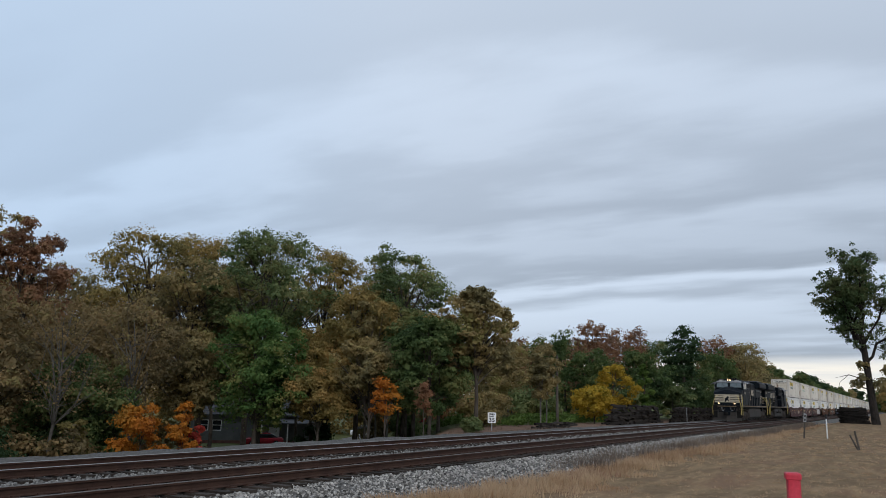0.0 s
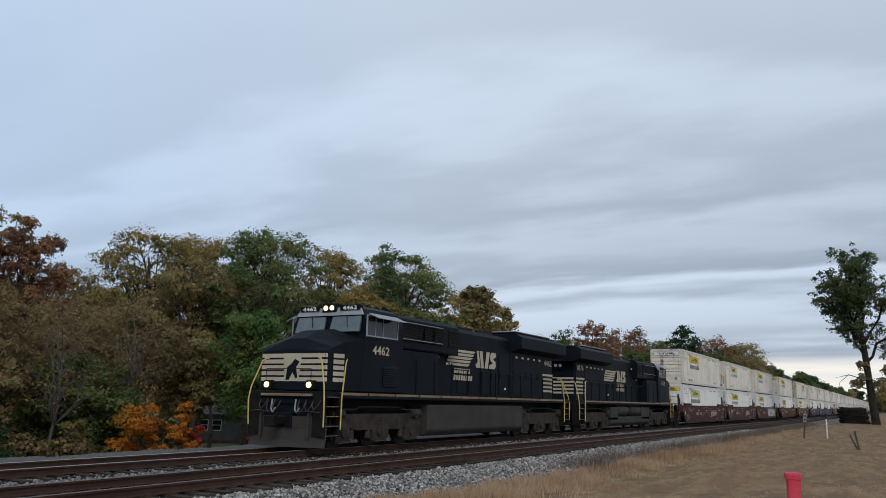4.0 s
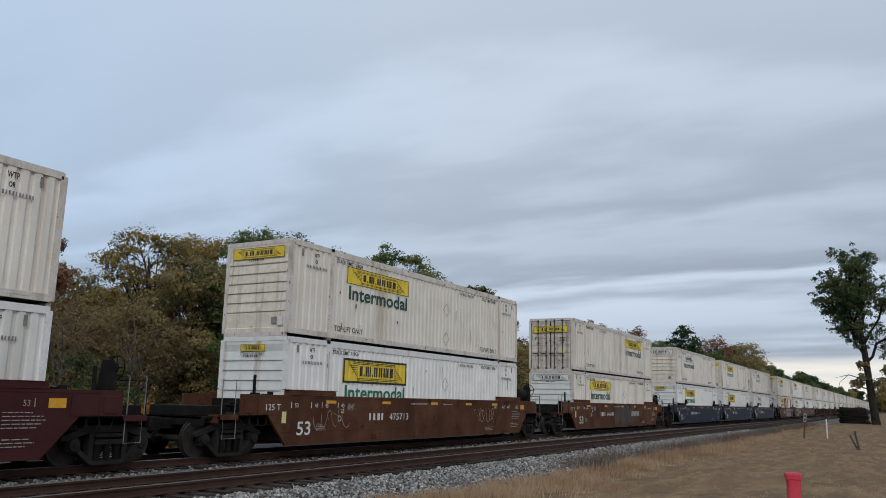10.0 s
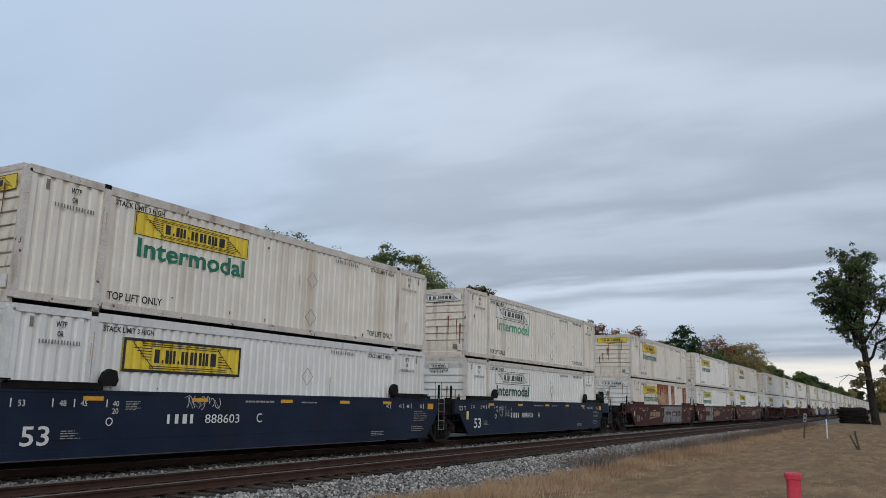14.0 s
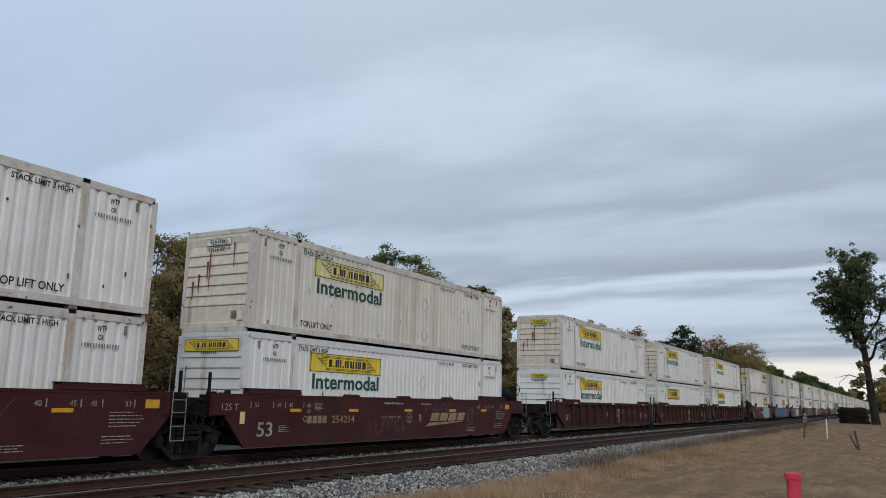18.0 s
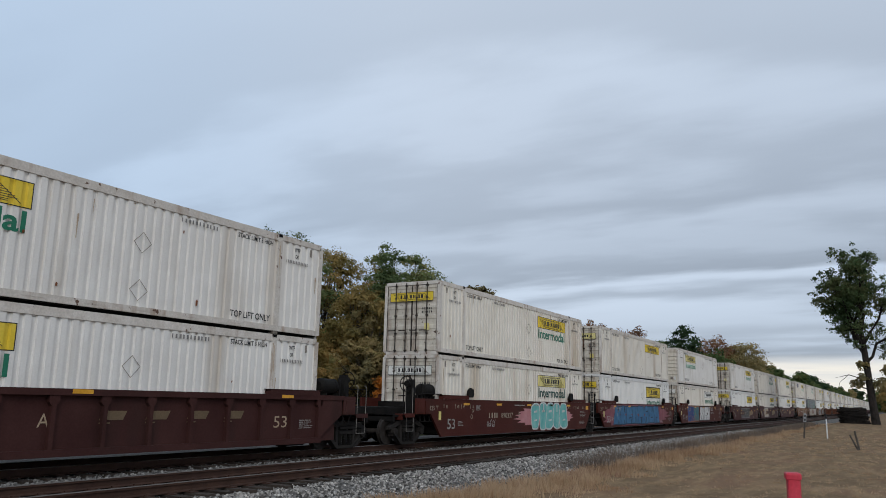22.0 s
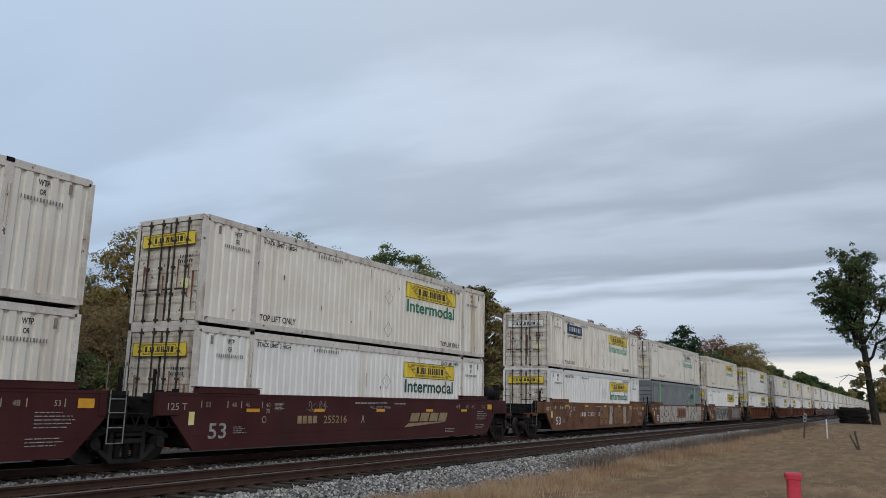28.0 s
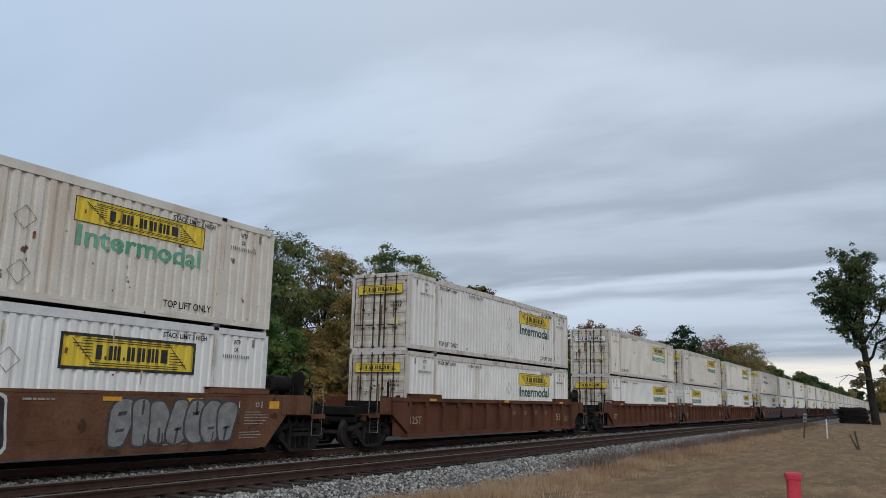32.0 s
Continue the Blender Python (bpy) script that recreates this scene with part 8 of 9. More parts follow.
def far_thicket():
    """The closed wood behind the nearer trees: too many stems to count."""
    rng = np.random.default_rng(31)
    cs, rs = [], []
    for k in range(1700):
        x = rng.uniform(5, 150)
        y = 84 + rng.uniform(0, 14) - 0.33 * max(0, x - 70) if x < 130 else rng.uniform(50, 62)
        z = ground_at(x, y) + rng.uniform(0, 1) ** 1.1 * (12.5 if x > 104 else 8.5 if x > 66 else 14)
        cs.append((x, y, z)), rs.append(rng.uniform(1.2, 2.4))
    for k in range(420):
        x, y = rng.uniform(98, 175), rng.uniform(52, 66)
        cs.append((x, y, ground_at(x, y) + rng.uniform(0, 9))), rs.append(rng.uniform(1.2, 2.2))
    co, q = leaf_cloud(np.array(cs), np.array(rs), 80000, 0.31, rng)
    tagged(new("woodland", quick_mesh("woodland", co, q, LEAF["olive"])), "olive-brown closed woodland behind the house", "woodland", kind="stuff")
    cs, rs = [], []
    for k in range(260):
        x = rng.uniform(8, 52)
        y = 41 + rng.uniform(0, 12) + (4 if 34 < x < 60 else 0)
        if 34 < x < 60 and y < 52:
            continue
        cs.append((x, y, ground_at(x, y) + rng.uniform(0.2, 2.6))), rs.append(rng.uniform(0.7, 1.5))
    co, q = leaf_cloud(np.array(cs), np.array(rs), 26000, 0.15, rng)
    tagged(new("undergrowth", quick_mesh("undergrowth", co, q, LEAF["thicket"])), "dull brown tangled undergrowth at the foot of the wood", "undergrowth", kind="stuff")
    cs, rs = [], []
    for k in range(160):
        x, y = rng.uniform(62, 100), rng.uniform(29.5, 38)
        cs.append((x, y, ground_at(x, y) + rng.uniform(0.0, 0.7))), rs.append(rng.uniform(0.5, 1.0))
    co, q = leaf_cloud(np.array(cs), np.array(rs), 15000, 0.12, rng, 0.5)
    tagged(new("ground_vines", quick_mesh("ground_vines", co, q, LEAF["vine"])), "green creeping vines over the ground", "vines", kind="stuff")


far_thicket()


# ---------------------------------------------------------------- grass
GRASS = foliage("dry_tan_grass", (0.26, 0.155, 0.093), (0.41, 0.27, 0.16), (0.51, 0.37, 0.235), (0.28, 0.155, 0.10))
WEEDS = foliage("grey_brown_weeds", (0.10, 0.075, 0.06), (0.17, 0.13, 0.10), (0.24, 0.18, 0.13))


def blades(x, y, z, height, wide, rng, lean=0.3):
    n = len(x)
    a = rng.random(n) * 6.283
    d = rng.normal(0, lean, (n, 2)) * height[:, None]
    px, py = np.cos(a) * wide, np.sin(a) * wide
    v0 = np.stack([x - px, y - py, z], -1)
    v1 = np.stack([x + px, y + py, z], -1)
    m0 = np.stack([x - px * 0.7 + d[:, 0] * 0.4, y - py * 0.7 + d[:, 1] * 0.4, z + height * 0.6], -1)
    m1 = np.stack([x + px * 0.7 + d[:, 0] * 0.4, y + py * 0.7 + d[:, 1] * 0.4, z + height * 0.6], -1)
    t0 = np.stack([x + d[:, 0] - px * 0.1, y + d[:, 1], z + height], -1)
    t1 = np.stack([x + d[:, 0] + px * 0.1, y + d[:, 1], z + height], -1)
    co = np.stack([v0, v1, m0, m1, t0, t1], 1).reshape(-1, 3)
    q = np.array([(0, 1, 3, 2), (2, 3, 5, 4)])
    return co, (np.arange(n)[:, None, None] * 6 + q[None]).reshape(-1, 4)


def grass():
    rng = np.random.default_rng(41)
    # tall tussocks along the foot of the ballast
    n_t = 2400
    tx = 12.6 + 115 * rng.random(n_t) ** 1.6
    edge = 9.05 + 0.22 * np.sin(tx * 0.55) + 0.16 * np.sin(tx * 1.7 + 1.0) + 0.012 * (tx - 13)
    ty = edge - np.abs(rng.normal(0, 1.0, n_t))
    th = rng.uniform(0.14, 0.5, n_t) * np.clip(1.0 - 0.24 * (edge - ty), 0.22, 1)
    k = rng.integers(0, n_t, 54000)
    x = tx[k] + rng.normal(0, 0.12, len(k))
    y = ty[k] + rng.normal(0, 0.12, len(k))
    co, q = blades(x, y, ground_z(x, y) - 0.02, th[k] * rng.uniform(0.6, 1.15, len(k)), 0.007 + 0.0002 * x, rng)
    tagged(new("tall_grass", quick_mesh("tall_grass", co, q, GRASS)), "tall dry tan grass along the foot of the ballast", "grass", kind="stuff")
    # weeds stand in loose clusters that close up with distance
    cx = 24 + 85 * rng.random(460) ** 1.05
    cy = 9.9 - np.abs(rng.normal(0, 0.5, 460))
    k = rng.integers(0, 460, 17000)
    x, y = cx[k] + rng.normal(0, 0.35, 17000), cy[k] + rng.normal(0, 0.2, 17000)
    co, q = blades(x, y, np.maximum(ground_z(x, y), -0.75), rng.uniform(0.15, 0.8, 17000), 0.004 + 0.0001 * x, rng, 0.2)
    tagged(new("dead_weeds", quick_mesh("dead_weeds", co, q, WEEDS)), "upright grey-brown dead weeds beside the stones", "weeds", kind="stuff")
    # low tufts scattered over the mown lawn
    cx, cy = 10 + 60 * rng.random(2600) ** 1.5, -4 + 12.5 * rng.random(2600)
    k = rng.integers(0, 2600, 26000)
    x, y = cx[k] + rng.normal(0, 0.07, 26000), cy[k] + rng.normal(0, 0.05, 26000)
    co, q = blades(x, y, ground_z(x, y) - 0.02, rng.uniform(0.03, 0.085, 26000), 0.005 + 0.00015 * x, rng, 0.9)
    tagged(new("lawn_grass", quick_mesh("lawn_grass", co, q, GRASS)), "short dry mown grass", "grass", kind="stuff")
    x = rng.uniform(12, 75, 9000)
    y = 21.5 + np.abs(rng.normal(0, 2.2, 9000))
    co, q = blades(x, y, ground_z(x, y) - 0.02, rng.uniform(0.05, 0.3, 9000), 0.012, rng, 0.4)
    tagged(new("verge_grass", quick_mesh("verge_grass", co, q, WEEDS)), "patchy brown grass behind the tracks", "grass", kind="stuff")
    x, y = rng.normal(42.5, 0.35, 700), rng.normal(42.2, 0.35, 700)
    co, q = blades(x, y, ground_z(x, y), rng.uniform(0.8, 1.9, 700), 0.02, rng, 0.18)
    tagged(new("plume_grass", quick_mesh("plume_grass", co, q, GRASS)), "clump of pale feathery plume grass", "grass", kind="stuff")


grass()


# ---------------------------------------------------------------- stacks of old ties
OLD_TIE = mat("old_black_tie_wood", (0.012, 0.010, 0.009), (0.042, 0.034, 0.028), 0.95, 0, 4, 30, 0.5, per_object=0.5)


def tie_pile(x0, x1, y0, rows, layers, label, seed, slump=1.2, zb=None):
    """Used ties heaped in rough layers along the line."""
    rng = random.Random(seed)
    zb = ground_at((x0 + x1) / 2, y0) if zb is None else zb
    pile = thing("tie_pile", label, "tie pile", pose(x0, y0, zb - 0.03), "stacks of used ties")
    me = shared("old_tie", lambda s: s.box(-1.28, 1.28, -0.115, 0.115, 0, 0.175))
    span = x1 - x0
    n = max(1, int(span / 2.7))
    for k in range(layers):
        inset = slump * (k / max(1, layers - 1)) ** 1.5
        for i in range(n):
            x = inset + (i + 0.5) * (span - 2 * inset) / n
            for j in range(max(1, rows - k // 4)):
                part("tie", me, OLD_TIE, pile, (x + rng.uniform(-0.7, 0.7), (j + 0.13 * (k % 4)) * 0.27 + rng.uniform(-0.04, 0.04), k * 0.178 + rng.uniform(0, 0.012)), turn=(rng.uniform(-6, 6), rng.uniform(-5, 5), rng.uniform(-11, 11)))
    return pile


tie_pile(79.5, 100.5, 25.6, 3, 12, "long black heap of used wooden ties behind the tracks", 1, 2.2)
tie_pile(104, 142, 25.2, 2, 11, "long low heap of used wooden ties", 2, 1.5)
tie_pile(61.8, 70.2, 25.9, 2, 3, "few scattered used ties on the dirt", 3, 0.3)


def cross_pile():
    """The stack beside the oak, its ties lying across the line of sight."""
    rng = random.Random(9)
    zb = ground_at(112, 5)
    pile = thing("tie_pile", "black stack of used wooden ties under the oak", "tie pile", pose(112, 4.75, zb - 0.03), "stacks of used ties")
    me = shared("old_tie", lambda s: s.box(-1.28, 1.28, -0.115, 0.115, 0, 0.175))
    for k in range(11):
        for j in range(7 - k // 3):
            part("tie", me, OLD_TIE, pile, (j * 0.32 + 0.12 * k + rng.uniform(-0.07, 0.07), rng.uniform(-0.55, 0.55) + 0.05 * k, k * 0.178 + rng.uniform(0, 0.015)), turn=(rng.uniform(-5, 5), rng.uniform(-5, 5), 90 + rng.uniform(-16, 16)))


cross_pile()


# ---------------------------------------------------------------- posts and signs
SIGN_WHITE = mat("white_sign_face", (0.70, 0.70, 0.69), (0.78, 0.78, 0.77), 0.45, 0, 3, 25, 0.0)
GALV = mat("galvanised_steel", (0.28, 0.29, 0.30), (0.38, 0.39, 0.40), 0.5, 0.7, 4, 30, 0.1)
RED_POST = mat("faded_red_fibreglass", (0.50, 0.03, 0.055), (0.64, 0.07, 0.10), 0.5, 0, 6, 40, 0.08, (0.36, 0.09, 0.09), 0.5, 0.2)
GREY_WOOD = mat("weathered_grey_wood", (0.06, 0.05, 0.043), (0.11, 0.095, 0.082), 0.95, 0, 5, 35, 0.4)


def speed_sign():
    x, y = 53.5, 26.1
    zb = ground_at(x, y)
    s = thing("speed_sign", "white rectangular road sign on a steel post", "road sign", pose(x, y, zb, 0, 0, -60))
    part("post", Shape().box(-0.03, 0.03, 0.012, 0.05, -0.3, 1.30 - 0.0).mesh("sign_post"), GALV, s)
    base = 0.03 - zb
    plate = part("sign_plate", Shape().prism([(-0.27, 0), (0.27, 0), (0.305, 0.035), (0.305, 0.725), (0.27, 0.76), (-0.27, 0.76), (-0.305, 0.725), (-0.305, 0.035)], 0, 0.01).mesh("sign_plate"), SIGN_WHITE, s, (0, 0, base))
    for text, z, h, w in (("SPEED", 0.58, 0.1, 0.42), ("LIMIT", 0.43, 0.1, 0.36), ("35", 0.09, 0.27, 0.42)):
        me = lettering(text, h, 0.008)
        o = part("lettering", me, BLACK_MARK, plate, (-w / 2, -0.004, z))
        o.scale.x = w / width_of(me)


speed_sign()


def markers():
    # red utility marker on the lawn
    x, y = 7.95, 0.87
    zb = ground_at(x, y)
    top = 0.985 - zb
    m = thing("utility_marker", "faded red fibreglass utility marker post on the lawn", "marker post", pose(x, y, zb, 0, 0, 12))
    part("post", Shape().prism([(-0.066, -0.05), (0.066, -0.05), (0.075, -0.035), (0.075, 0.05), (-0.075, 0.05), (-0.075, -0.035)], -0.3, top - 0.05, "z").mesh("marker_post", 0.006), RED_POST, m)
    part("rib", Shape().box(-0.012, 0.03, -0.062, -0.05, 0.0, top - 0.07).mesh("marker_rib", 0.003), RED_POST, m)
    part("cap", Shape().loft([[(sx * w, sy * w * 0.8, z) for sx, sy in ((-1, -1), (1, -1), (1, 1), (-1, 1))] for z, w in ((top - 0.06, 0.081), (top - 0.012, 0.081), (top, 0.074))]).mesh("marker_cap", 0.006), RED_POST, m, label="pale red cap")
    part("label_strip", Shape().box(-0.055, -0.02, -0.0535, -0.05, top - 0.42, top - 0.16).mesh("marker_label"), mat("worn_teal_print", (0.10, 0.13, 0.16), (0.3, 0.08, 0.1), 0.6, 0, 30, 60, 0.0), m)
    # white marker with a dark top
    x, y = 65.4, 4.65
    zb = ground_at(x, y)
    m = thing("line_marker", "thin white plastic line marker with dark cap", "marker post", pose(x, y, zb))
    part("post", Shape().cyl((0, 0), 0.045, -0.2, 1.15 - zb - 0.3, "z", 12).mesh("line_post"), SIGN_WHITE, m)
    part("cap", Shape().cyl((0, 0), 0.062, 1.15 - zb - 0.3, 1.2 - zb, "z", 12, 0.05).mesh("line_cap"), BLACK_MARK, m)
    # small railway sign on a leaning post
    x, y = 63.5, 6.03
    zb = ground_at(x, y)
    m = thing("railway_post", "short weathered post with a narrow pale plate", "sign post", pose(x, y, zb, 2, 5, -75))
    part("post", Shape().box(-0.05, 0.05, 0.012, 0.1, -0.2, 1.2 - zb).mesh("rail_post", 0.01), GREY_WOOD, m)
    plate = part("sign_plate", Shape().box(-0.1, 0.1, 0, 0.01, 0.62 - zb, 1.22 - zb).mesh("rail_plate"), GALV, m)
    part("figure_bar", Shape().box(-0.05, 0.05, -0.006, -0.002, 0.7 - zb, 0.84 - zb).mesh("rail_bar"), BLACK_MARK, plate)
    part("figure_bar", Shape().box(-0.05, 0.05, -0.006, -0.002, 0.98 - zb, 1.12 - zb).mesh("rail_bar"), BLACK_MARK, plate)
    # two crossed stakes
    x, y = 48.6, 2.0
    zb = ground_at(x, y)
    m = thing("broken_stakes", "two weathered wooden stakes leaning apart on the lawn", "stakes", pose(x, y, zb))
    part("stake", Shape().tube([(0, -0.02, -0.1), (-0.05, 0.36, 0.78)], 0.05, 6, 0.045).mesh("stake"), GREY_WOOD, m)
    part("stake", Shape().tube([(0.05, -0.06, -0.1), (0.0, 0.12, 0.98)], 0.06, 6, 0.05).mesh("stake"), GREY_WOOD, m)
    # bare pole beside the heap of ties
    x, y = 107.0, 24.0
    zb = ground_at(x, y)
    m = thing("bare_post", "thin pale upright post beside the ties", "post", pose(x, y, zb))
    part("post", Shape().cyl((0, 0), 0.06, -0.2, 1.3 - zb, "z", 8, 0.05).mesh("bare_post"), GALV, m)


markers()


def power_line():
    zb = ground_at(92, 36.0)
    for x, y, h in ((80.6, 31.6, 6.6), (66.0, 55.0, 11.0)):
        zb = ground_at(x, y)
        p = thing("utility_pole", "grey wooden utility pole among the trees", "utility pole", pose(x, y, zb), "poles of the wire line")
        part("pole", Shape().cyl((0, 0), 0.16, -0.3, h - zb, "z", 10, 0.11).mesh("pole"), GREY_WOOD, p)
    for k, z in enumerate((6.3, 4.4, 2.6)):
        w = thing("overhead_wire", "thin dark wire slung between two poles", "wire", pose(80.6, 31.6, 0), "wires of the line")
        a, b = Vector((0, 0, z)), Vector((-14.6, 23.4, z + 1.2))
        pts = [a.lerp(b, q / 8) - Vector((0, 0, 0.5 * (1 - (q / 4 - 1) ** 2))) for q in range(9)]
        part("wire", Shape().tube(pts, 0.014, 4).mesh("wire"), DARK_STEEL, w)


power_line()


# ---------------------------------------------------------------- the house and its drive
# siding and shingle colours are lowered to include the shade of the trees
SIDING = mat("grey_green_siding", (0.10, 0.105, 0.10), (0.13, 0.135, 0.13), 0.7, 0, 1.2, 25, 0.1)
SHINGLE = mat("grey_roof_shingles", (0.06, 0.06, 0.065), (0.10, 0.10, 0.105), 0.9, 0, 1.5, 22, 0.4, per_object=0.12)
TRIM = mat("white_window_trim", (0.66, 0.66, 0.65), (0.76, 0.76, 0.75), 0.5, 0, 3, 25, 0.0)
BRICK = mat("dark_red_brickwork", (0.10, 0.05, 0.04), (0.16, 0.08, 0.06), 0.9, 0, 4, 25, 0.3)
ASPHALT = mat("pale_worn_asphalt", (0.13, 0.13, 0.13), (0.19, 0.185, 0.18), 0.9, 0, 0.8, 20, 0.3)


def house():
    x, y = 68.4, 72.9
    zb = ground_at(x + 4, y - 5) - 0.3
    h = thing("house", "single-storey grey house with white windows among the trees", "house", pose(x, y, zb, 0, 0, -47))
    L, D, E, R = 15.0, 8.0, 3.7, 5.5
    wl = Shape()
    cut = [(1.05, 1.95), (2.55, 3.45), (9.0, 10.4)]
    at = 0.0
    for a, b in cut:
        wl.box(at, a, 0, 0.2, 0, E)
        low, high = (1.9, 3.0) if b - a < 1.0 else (0.0, 2.3)
        wl.box(a, b, 0, 0.2, high, E)
        if low:
            wl.box(a, b, 0, 0.2, 0, low)
        at = b
    wl.box(at, L, 0, 0.2, 0, E)
    part("front_wall", wl.mesh("house_front"), SIDING, h)
    part("rear_wall", Shape().box(0, L, D - 0.2, D, 0, E).mesh("house_back"), SIDING, h)
    for a in (0.0, L - 0.2):
        part("end_wall", Shape().prism([(0.2, 0), (D - 0.2, 0), (D - 0.2, E), (D / 2, R - 0.1), (0.2, E)], a, a + 0.2, "x").mesh("house_end"), SIDING, h)
    part("foundation", Shape().box(-0.05, L + 0.05, -0.06, 0.0, 0, 0.7).mesh("house_foot"), BRICK, h)
    for k in range(14):
        part("siding_board", shared("siding_board", lambda s: s.prism([(-0.03, 0), (0.0, 0), (0.0, 0.2), (-0.008, 0.2)], 0.0, 1.0, "x")), SIDING, h, (0.02, -0.001, 0.75 + k * 0.205)).scale.x = 1.0
    for side, sgn in ((0, 1), (1, -1)):
        y0, y1 = (-0.5, D / 2) if side == 0 else (D + 0.5, D / 2)
        roof = part("roof_slope", Shape().prism([(y0, E - 0.1), (y1, R), (y1, R + 0.12), (y0, E + 0.02)] if side == 0 else [(y1, R), (y0, E - 0.1), (y0, E + 0.02), (y1, R + 0.12)], -0.5, L + 0.5, "x").mesh("roof_slope"), SHINGLE, h)
        if side == 0:
            for k in range(10):
                f = k / 10
                part("shingle_course", shared("course", lambda s: s.box(-0.5, L + 0.5, 0, 0.46, 0, 0.03)), SHINGLE, roof, (0, y0 + (y1 - y0) * f, E + 0.02 + (R + 0.1 - E) * f), turn=(math.degrees(math.atan2(R + 0.1 - E, y1 - y0)), 0, 0))
    for a, b in cut[:2]:
        w = part("window", Shape().box(a - 0.08, b + 0.08, -0.05, 0.0, 1.82, 1.9).box(a - 0.08, b + 0.08, -0.05, 0.0, 3.0, 3.08).box(a - 0.08, a, -0.05, 0.0, 1.9, 3.0).box(b, b + 0.08, -0.05, 0.0, 1.9, 3.0).box(a, b, -0.02, 0.02, 2.43, 2.48).mesh("window_trim"), TRIM, h, label="white-trimmed sash window")
        for z0, z1 in ((1.9, 2.43), (2.48, 3.0)):
            part("pane", Shape().box(a, b, 0.05, 0.06, z0, z1).mesh("house_pane"), GLASS, w)
    d = part("door", Shape().box(9.05, 10.35, 0.06, 0.12, 0.02, 2.28).mesh("house_door", 0.01), TRIM, h, label="pale entrance door")
    part("door_handle", Shape().cyl((10.2, 1.05), 0.04, 0.0, 0.06, "y", 8).mesh("house_handle"), GALV, d)
    part("porch_roof", Shape().prism([(-2.6, 2.75), (0.0, 3.2), (0.0, 3.32), (-2.6, 2.87)], 8.0, 14.5, "x").mesh("porch_roof"), SHINGLE, h, label="low grey porch roof")
    part("porch_floor", Shape().box(8.0, 14.5, -2.5, -0.07, 0.0, 0.45).mesh("porch_floor"), ASPHALT, h)
    for q in (8.2, 11.2, 14.2):
        part("porch_post", Shape().box(q - 0.07, q + 0.07, -2.4, -2.26, 0.45, 2.78).mesh("porch_post", 0.01), TRIM, h, label="pale porch post")


house()


def car(x, y, turn, paint, label, tall=0.0):
    """A parked car, its length along its own x."""
    zb = ground_at(x, y)
    c = thing("parked_car", label, "car", pose(x, y, zb, 0, 0, turn), "cars on the drive")
    def section(px, low, top, w):
        return [(px, -w, low), (px, w, low), (px, w, (low + top) / 2), (px, w * 0.94, top), (px, -w * 0.94, top), (px, -w, (low + top) / 2)]
    t = tall
    part("body", Shape().loft([section(q, lo, hi + t * 0.4, w) for q, lo, hi, w in ((-2.2, 0.42, 0.72, 0.72), (-2.05, 0.26, 0.86, 0.84), (-1.2, 0.24, 0.93, 0.88), (0.9, 0.24, 0.93, 0.88), (1.95, 0.26, 0.98, 0.84), (2.2, 0.4, 0.86, 0.74))]).mesh("car_body", 0.04, True), paint, c)
    g = part("cabin", Shape().loft([section(q, 0.9 + t * 0.3, hi + t, w) for q, hi, w in ((-1.25, 0.95, 0.78), (-0.55, 1.36, 0.68), (0.75, 1.42, 0.68), (1.6, 1.0, 0.74))]).mesh("car_cabin", 0.03, True), GLASS, c, label="dark car glass")
    part("roof", Shape().loft([section(q, hi - 0.02 + t, hi + 0.02 + t, w) for q, hi, w in ((-0.6, 1.37, 0.66), (0.0, 1.43, 0.67), (0.8, 1.43, 0.66))]).mesh("car_roof", 0.01), paint, c)
    for wx in (-1.35, 1.35):
        for wy in (-0.8, 0.8):
            w = part("wheel", shared("car_tyre", lambda s: s.cyl((0, 0), 0.32, -0.1, 0.1, "y", 20), 0.02), DARK_STEEL, c, (wx, wy, 0.32))
            part("rim", shared("car_rim", lambda s: s.cyl((0, 0), 0.19, -0.115, 0.115, "y", 12)), GALV, w)
    for wy in (-0.6, 0.6):
        part("headlamp", shared("car_lamp", lambda s: s.box(-0.03, 0.03, -0.16, 0.16, -0.06, 0.06), 0.01), DEAD_LAMP, c, (-2.13, wy, 0.68))
        part("tail_lamp", shared("car_lamp", lambda s: s.box(-0.03, 0.03, -0.16, 0.16, -0.06, 0.06), 0.01), RED_POST, c, (2.13, wy, 0.78))
    return c


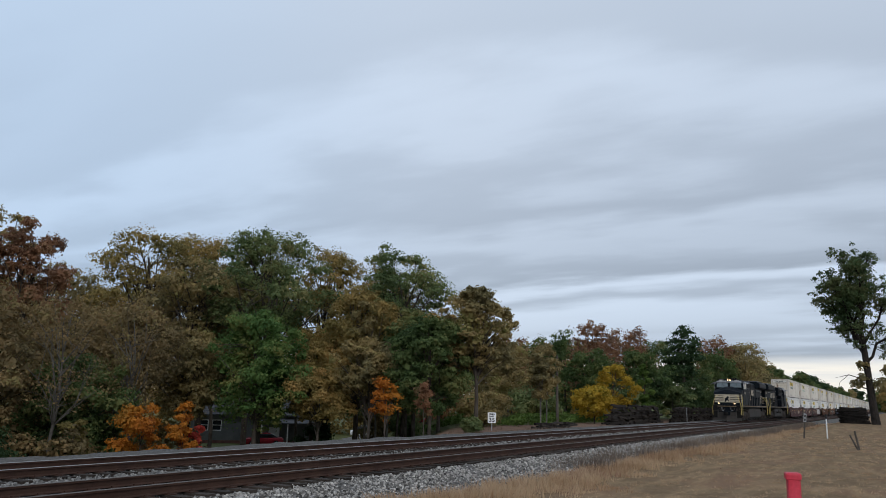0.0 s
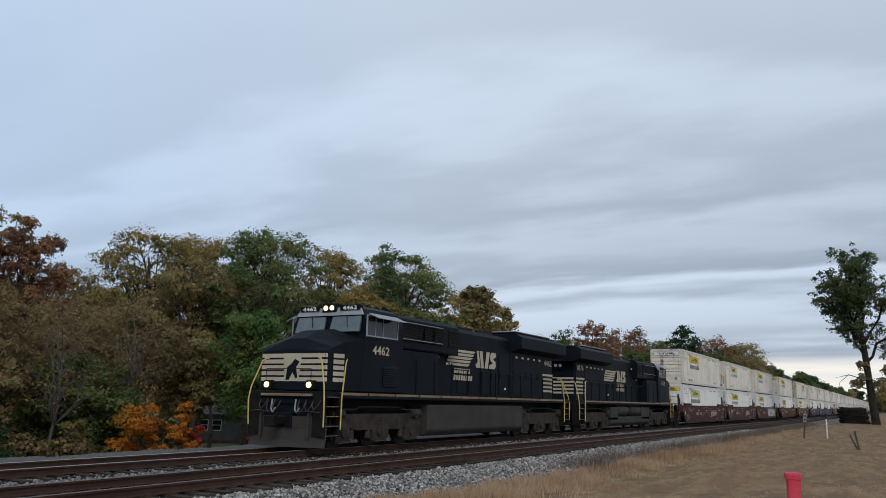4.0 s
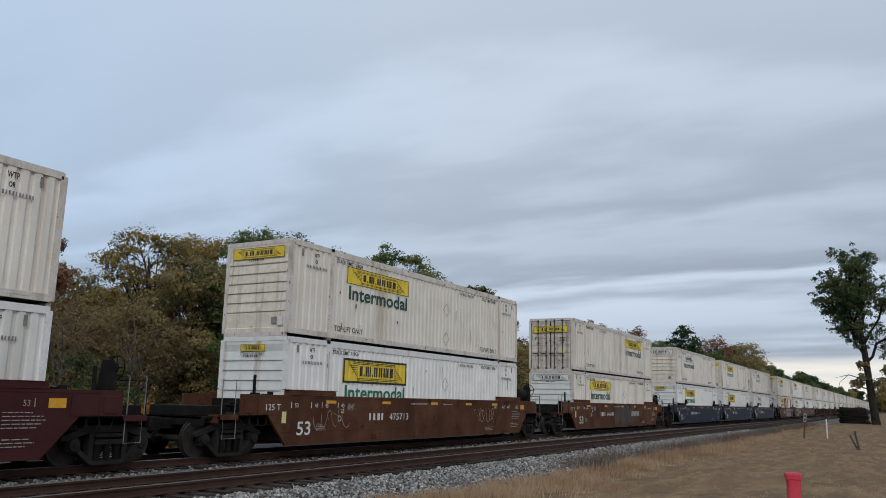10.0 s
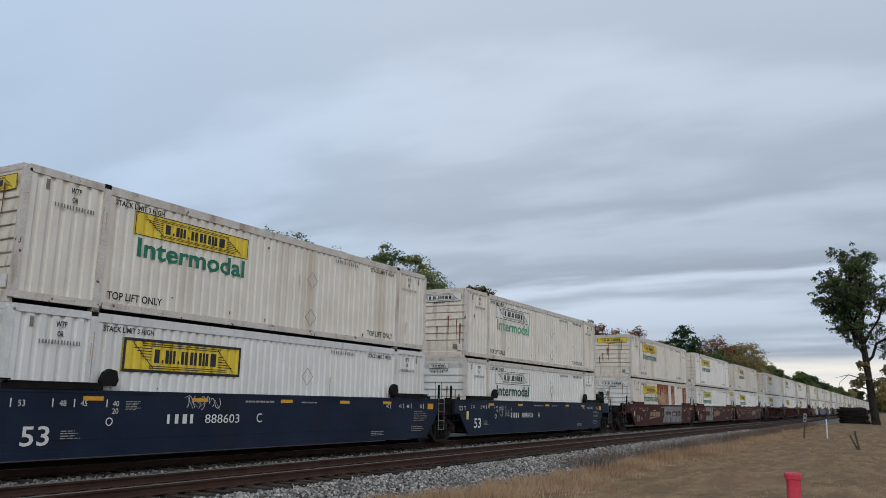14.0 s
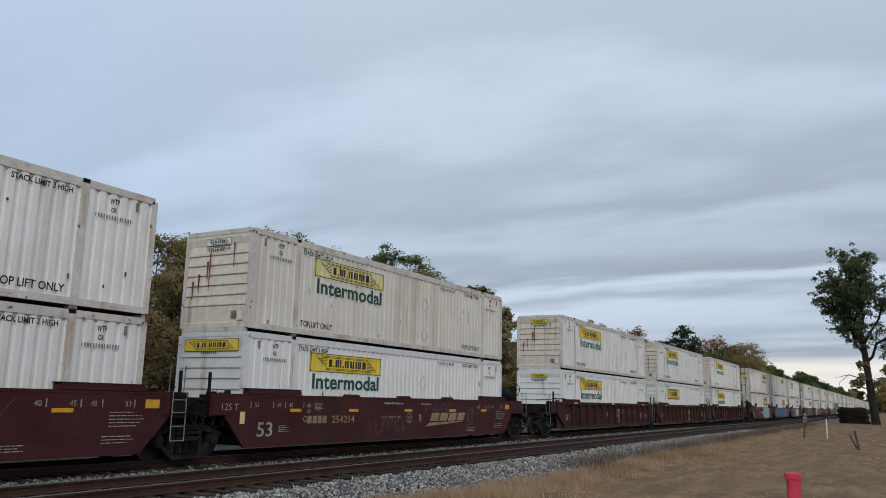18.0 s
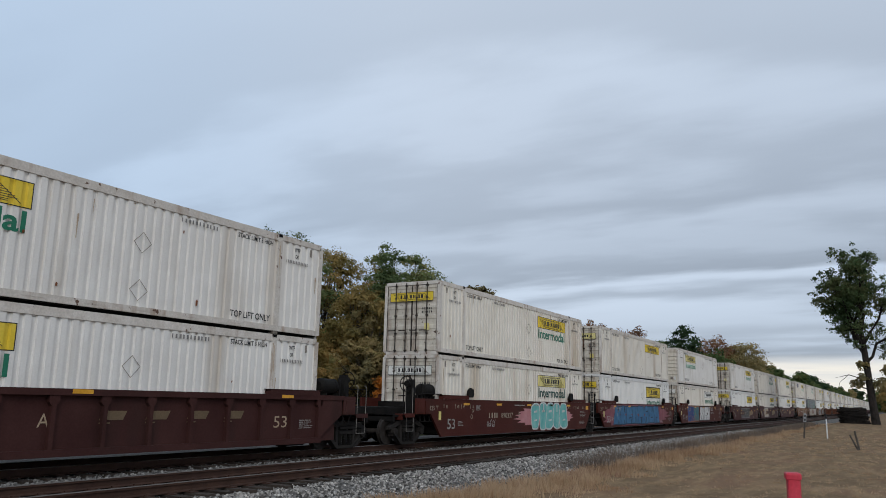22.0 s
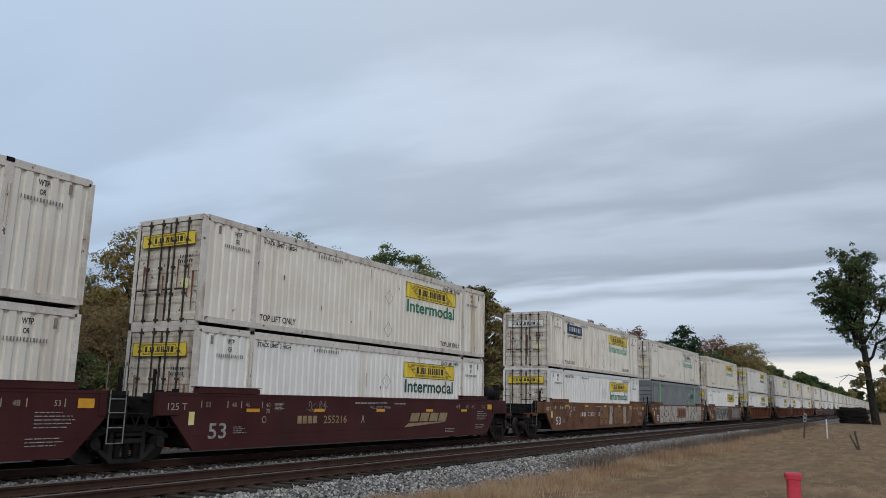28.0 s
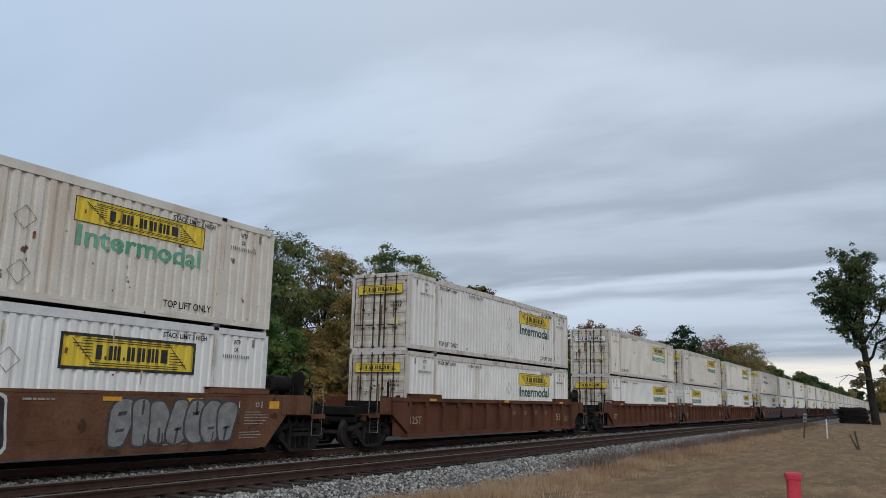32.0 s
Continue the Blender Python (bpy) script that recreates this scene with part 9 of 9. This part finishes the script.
CAR_RED = mat("red_car_paint", (0.20, 0.012, 0.02), (0.24, 0.018, 0.026), 0.25, 0, 1, 20, 0.0)
CAR_WHITE = mat("white_car_paint", (0.62, 0.63, 0.64), (0.70, 0.71, 0.72), 0.25, 0, 1, 20, 0.0)
CAR_DARK = mat("dark_grey_car_paint", (0.025, 0.027, 0.03), (0.035, 0.037, 0.04), 0.25, 0, 1, 20, 0.0)
car(70.6, 63.5, -38, CAR_RED, "dark red saloon car parked before the grey house")
car(98.4, 68.7, -75, CAR_WHITE, "white utility vehicle parked on the drive", 0.3)
car(101.6, 66.2, -50, CAR_DARK, "dark pickup-like vehicle parked under the trees", 0.35)
car(106.4, 65.6, -50, CAR_RED, "red vehicle parked under the trees", 0.3)


def garden_things():
    x, y = 61.8, 65.4
    zb = ground_at(x, y)
    u = thing("garden_urn", "pale concrete garden urn before the house", "urn", pose(x, y, zb))
    ring = lambda r, z: [(r * math.cos(a * math.pi / 6), r * math.sin(a * math.pi / 6), z) for a in range(12)]
    part("body", Shape().loft([ring(0.3, 0), ring(0.3, 0.12), ring(0.16, 0.3), ring(0.36, 0.75), ring(0.38, 0.95), ring(0.2, 1.1), ring(0.22, 1.25)]).mesh("urn"), ASPHALT, u)
    dr = Shape()
    for a, b in ((0, 1), (1, 2), (2, 3)):
        pts = [(66.0, 57.0), (82.0, 60.0), (98.0, 66.0), (112.0, 74.0)]
        (x0, y0), (x1, y1) = pts[a], pts[b]
        dr.add([(x0, y0, ground_at(x0, y0) + 0.05), (x1, y1, ground_at(x1, y1) + 0.05), (x1 - 1.5, y1 + 4, ground_at(x1, y1 + 4) + 0.05), (x0 - 1.5, y0 + 4, ground_at(x0, y0 + 4) + 0.05)], [(0, 1, 2, 3)])
    tagged(part("driveway", dr.mesh("driveway"), ASPHALT), "pale worn asphalt drive before the house", "driveway", kind="structure")


garden_things()


# ---------------------------------------------------------------- what moves
def motions():
    times = [0, 2, 4, 6, 8, 10, 12, 14, 16, 18, 20, 22, 24, 26, 28, 30, 32]
    for ob, x, z, turned in TRAIN:
        walk(ob, [(t, pose(x - train_run(t), TRACK_Y, z, 0, 0, turned)) for t in times])
    for r, sets in WHEELS.items():
        spun = {}
        for w in sets:
            up = w
            while up.parent:
                up = up.parent
            way = -1 if abs(up.get("half_turn", 0)) < 1 else 1
            if way not in spun:
                walk(w, [(k / 30, pose(0, 0, 0, 0, way * math.degrees(train_run(k / 30) / r))) for k in range(961)])
                spun[way] = w.animation_data
            else:
                w.rotation_mode = "QUATERNION"
                keys = w.animation_data_create()
                keys.action = spun[way].action
                keys.action_slot = spun[way].action_slot


motions()
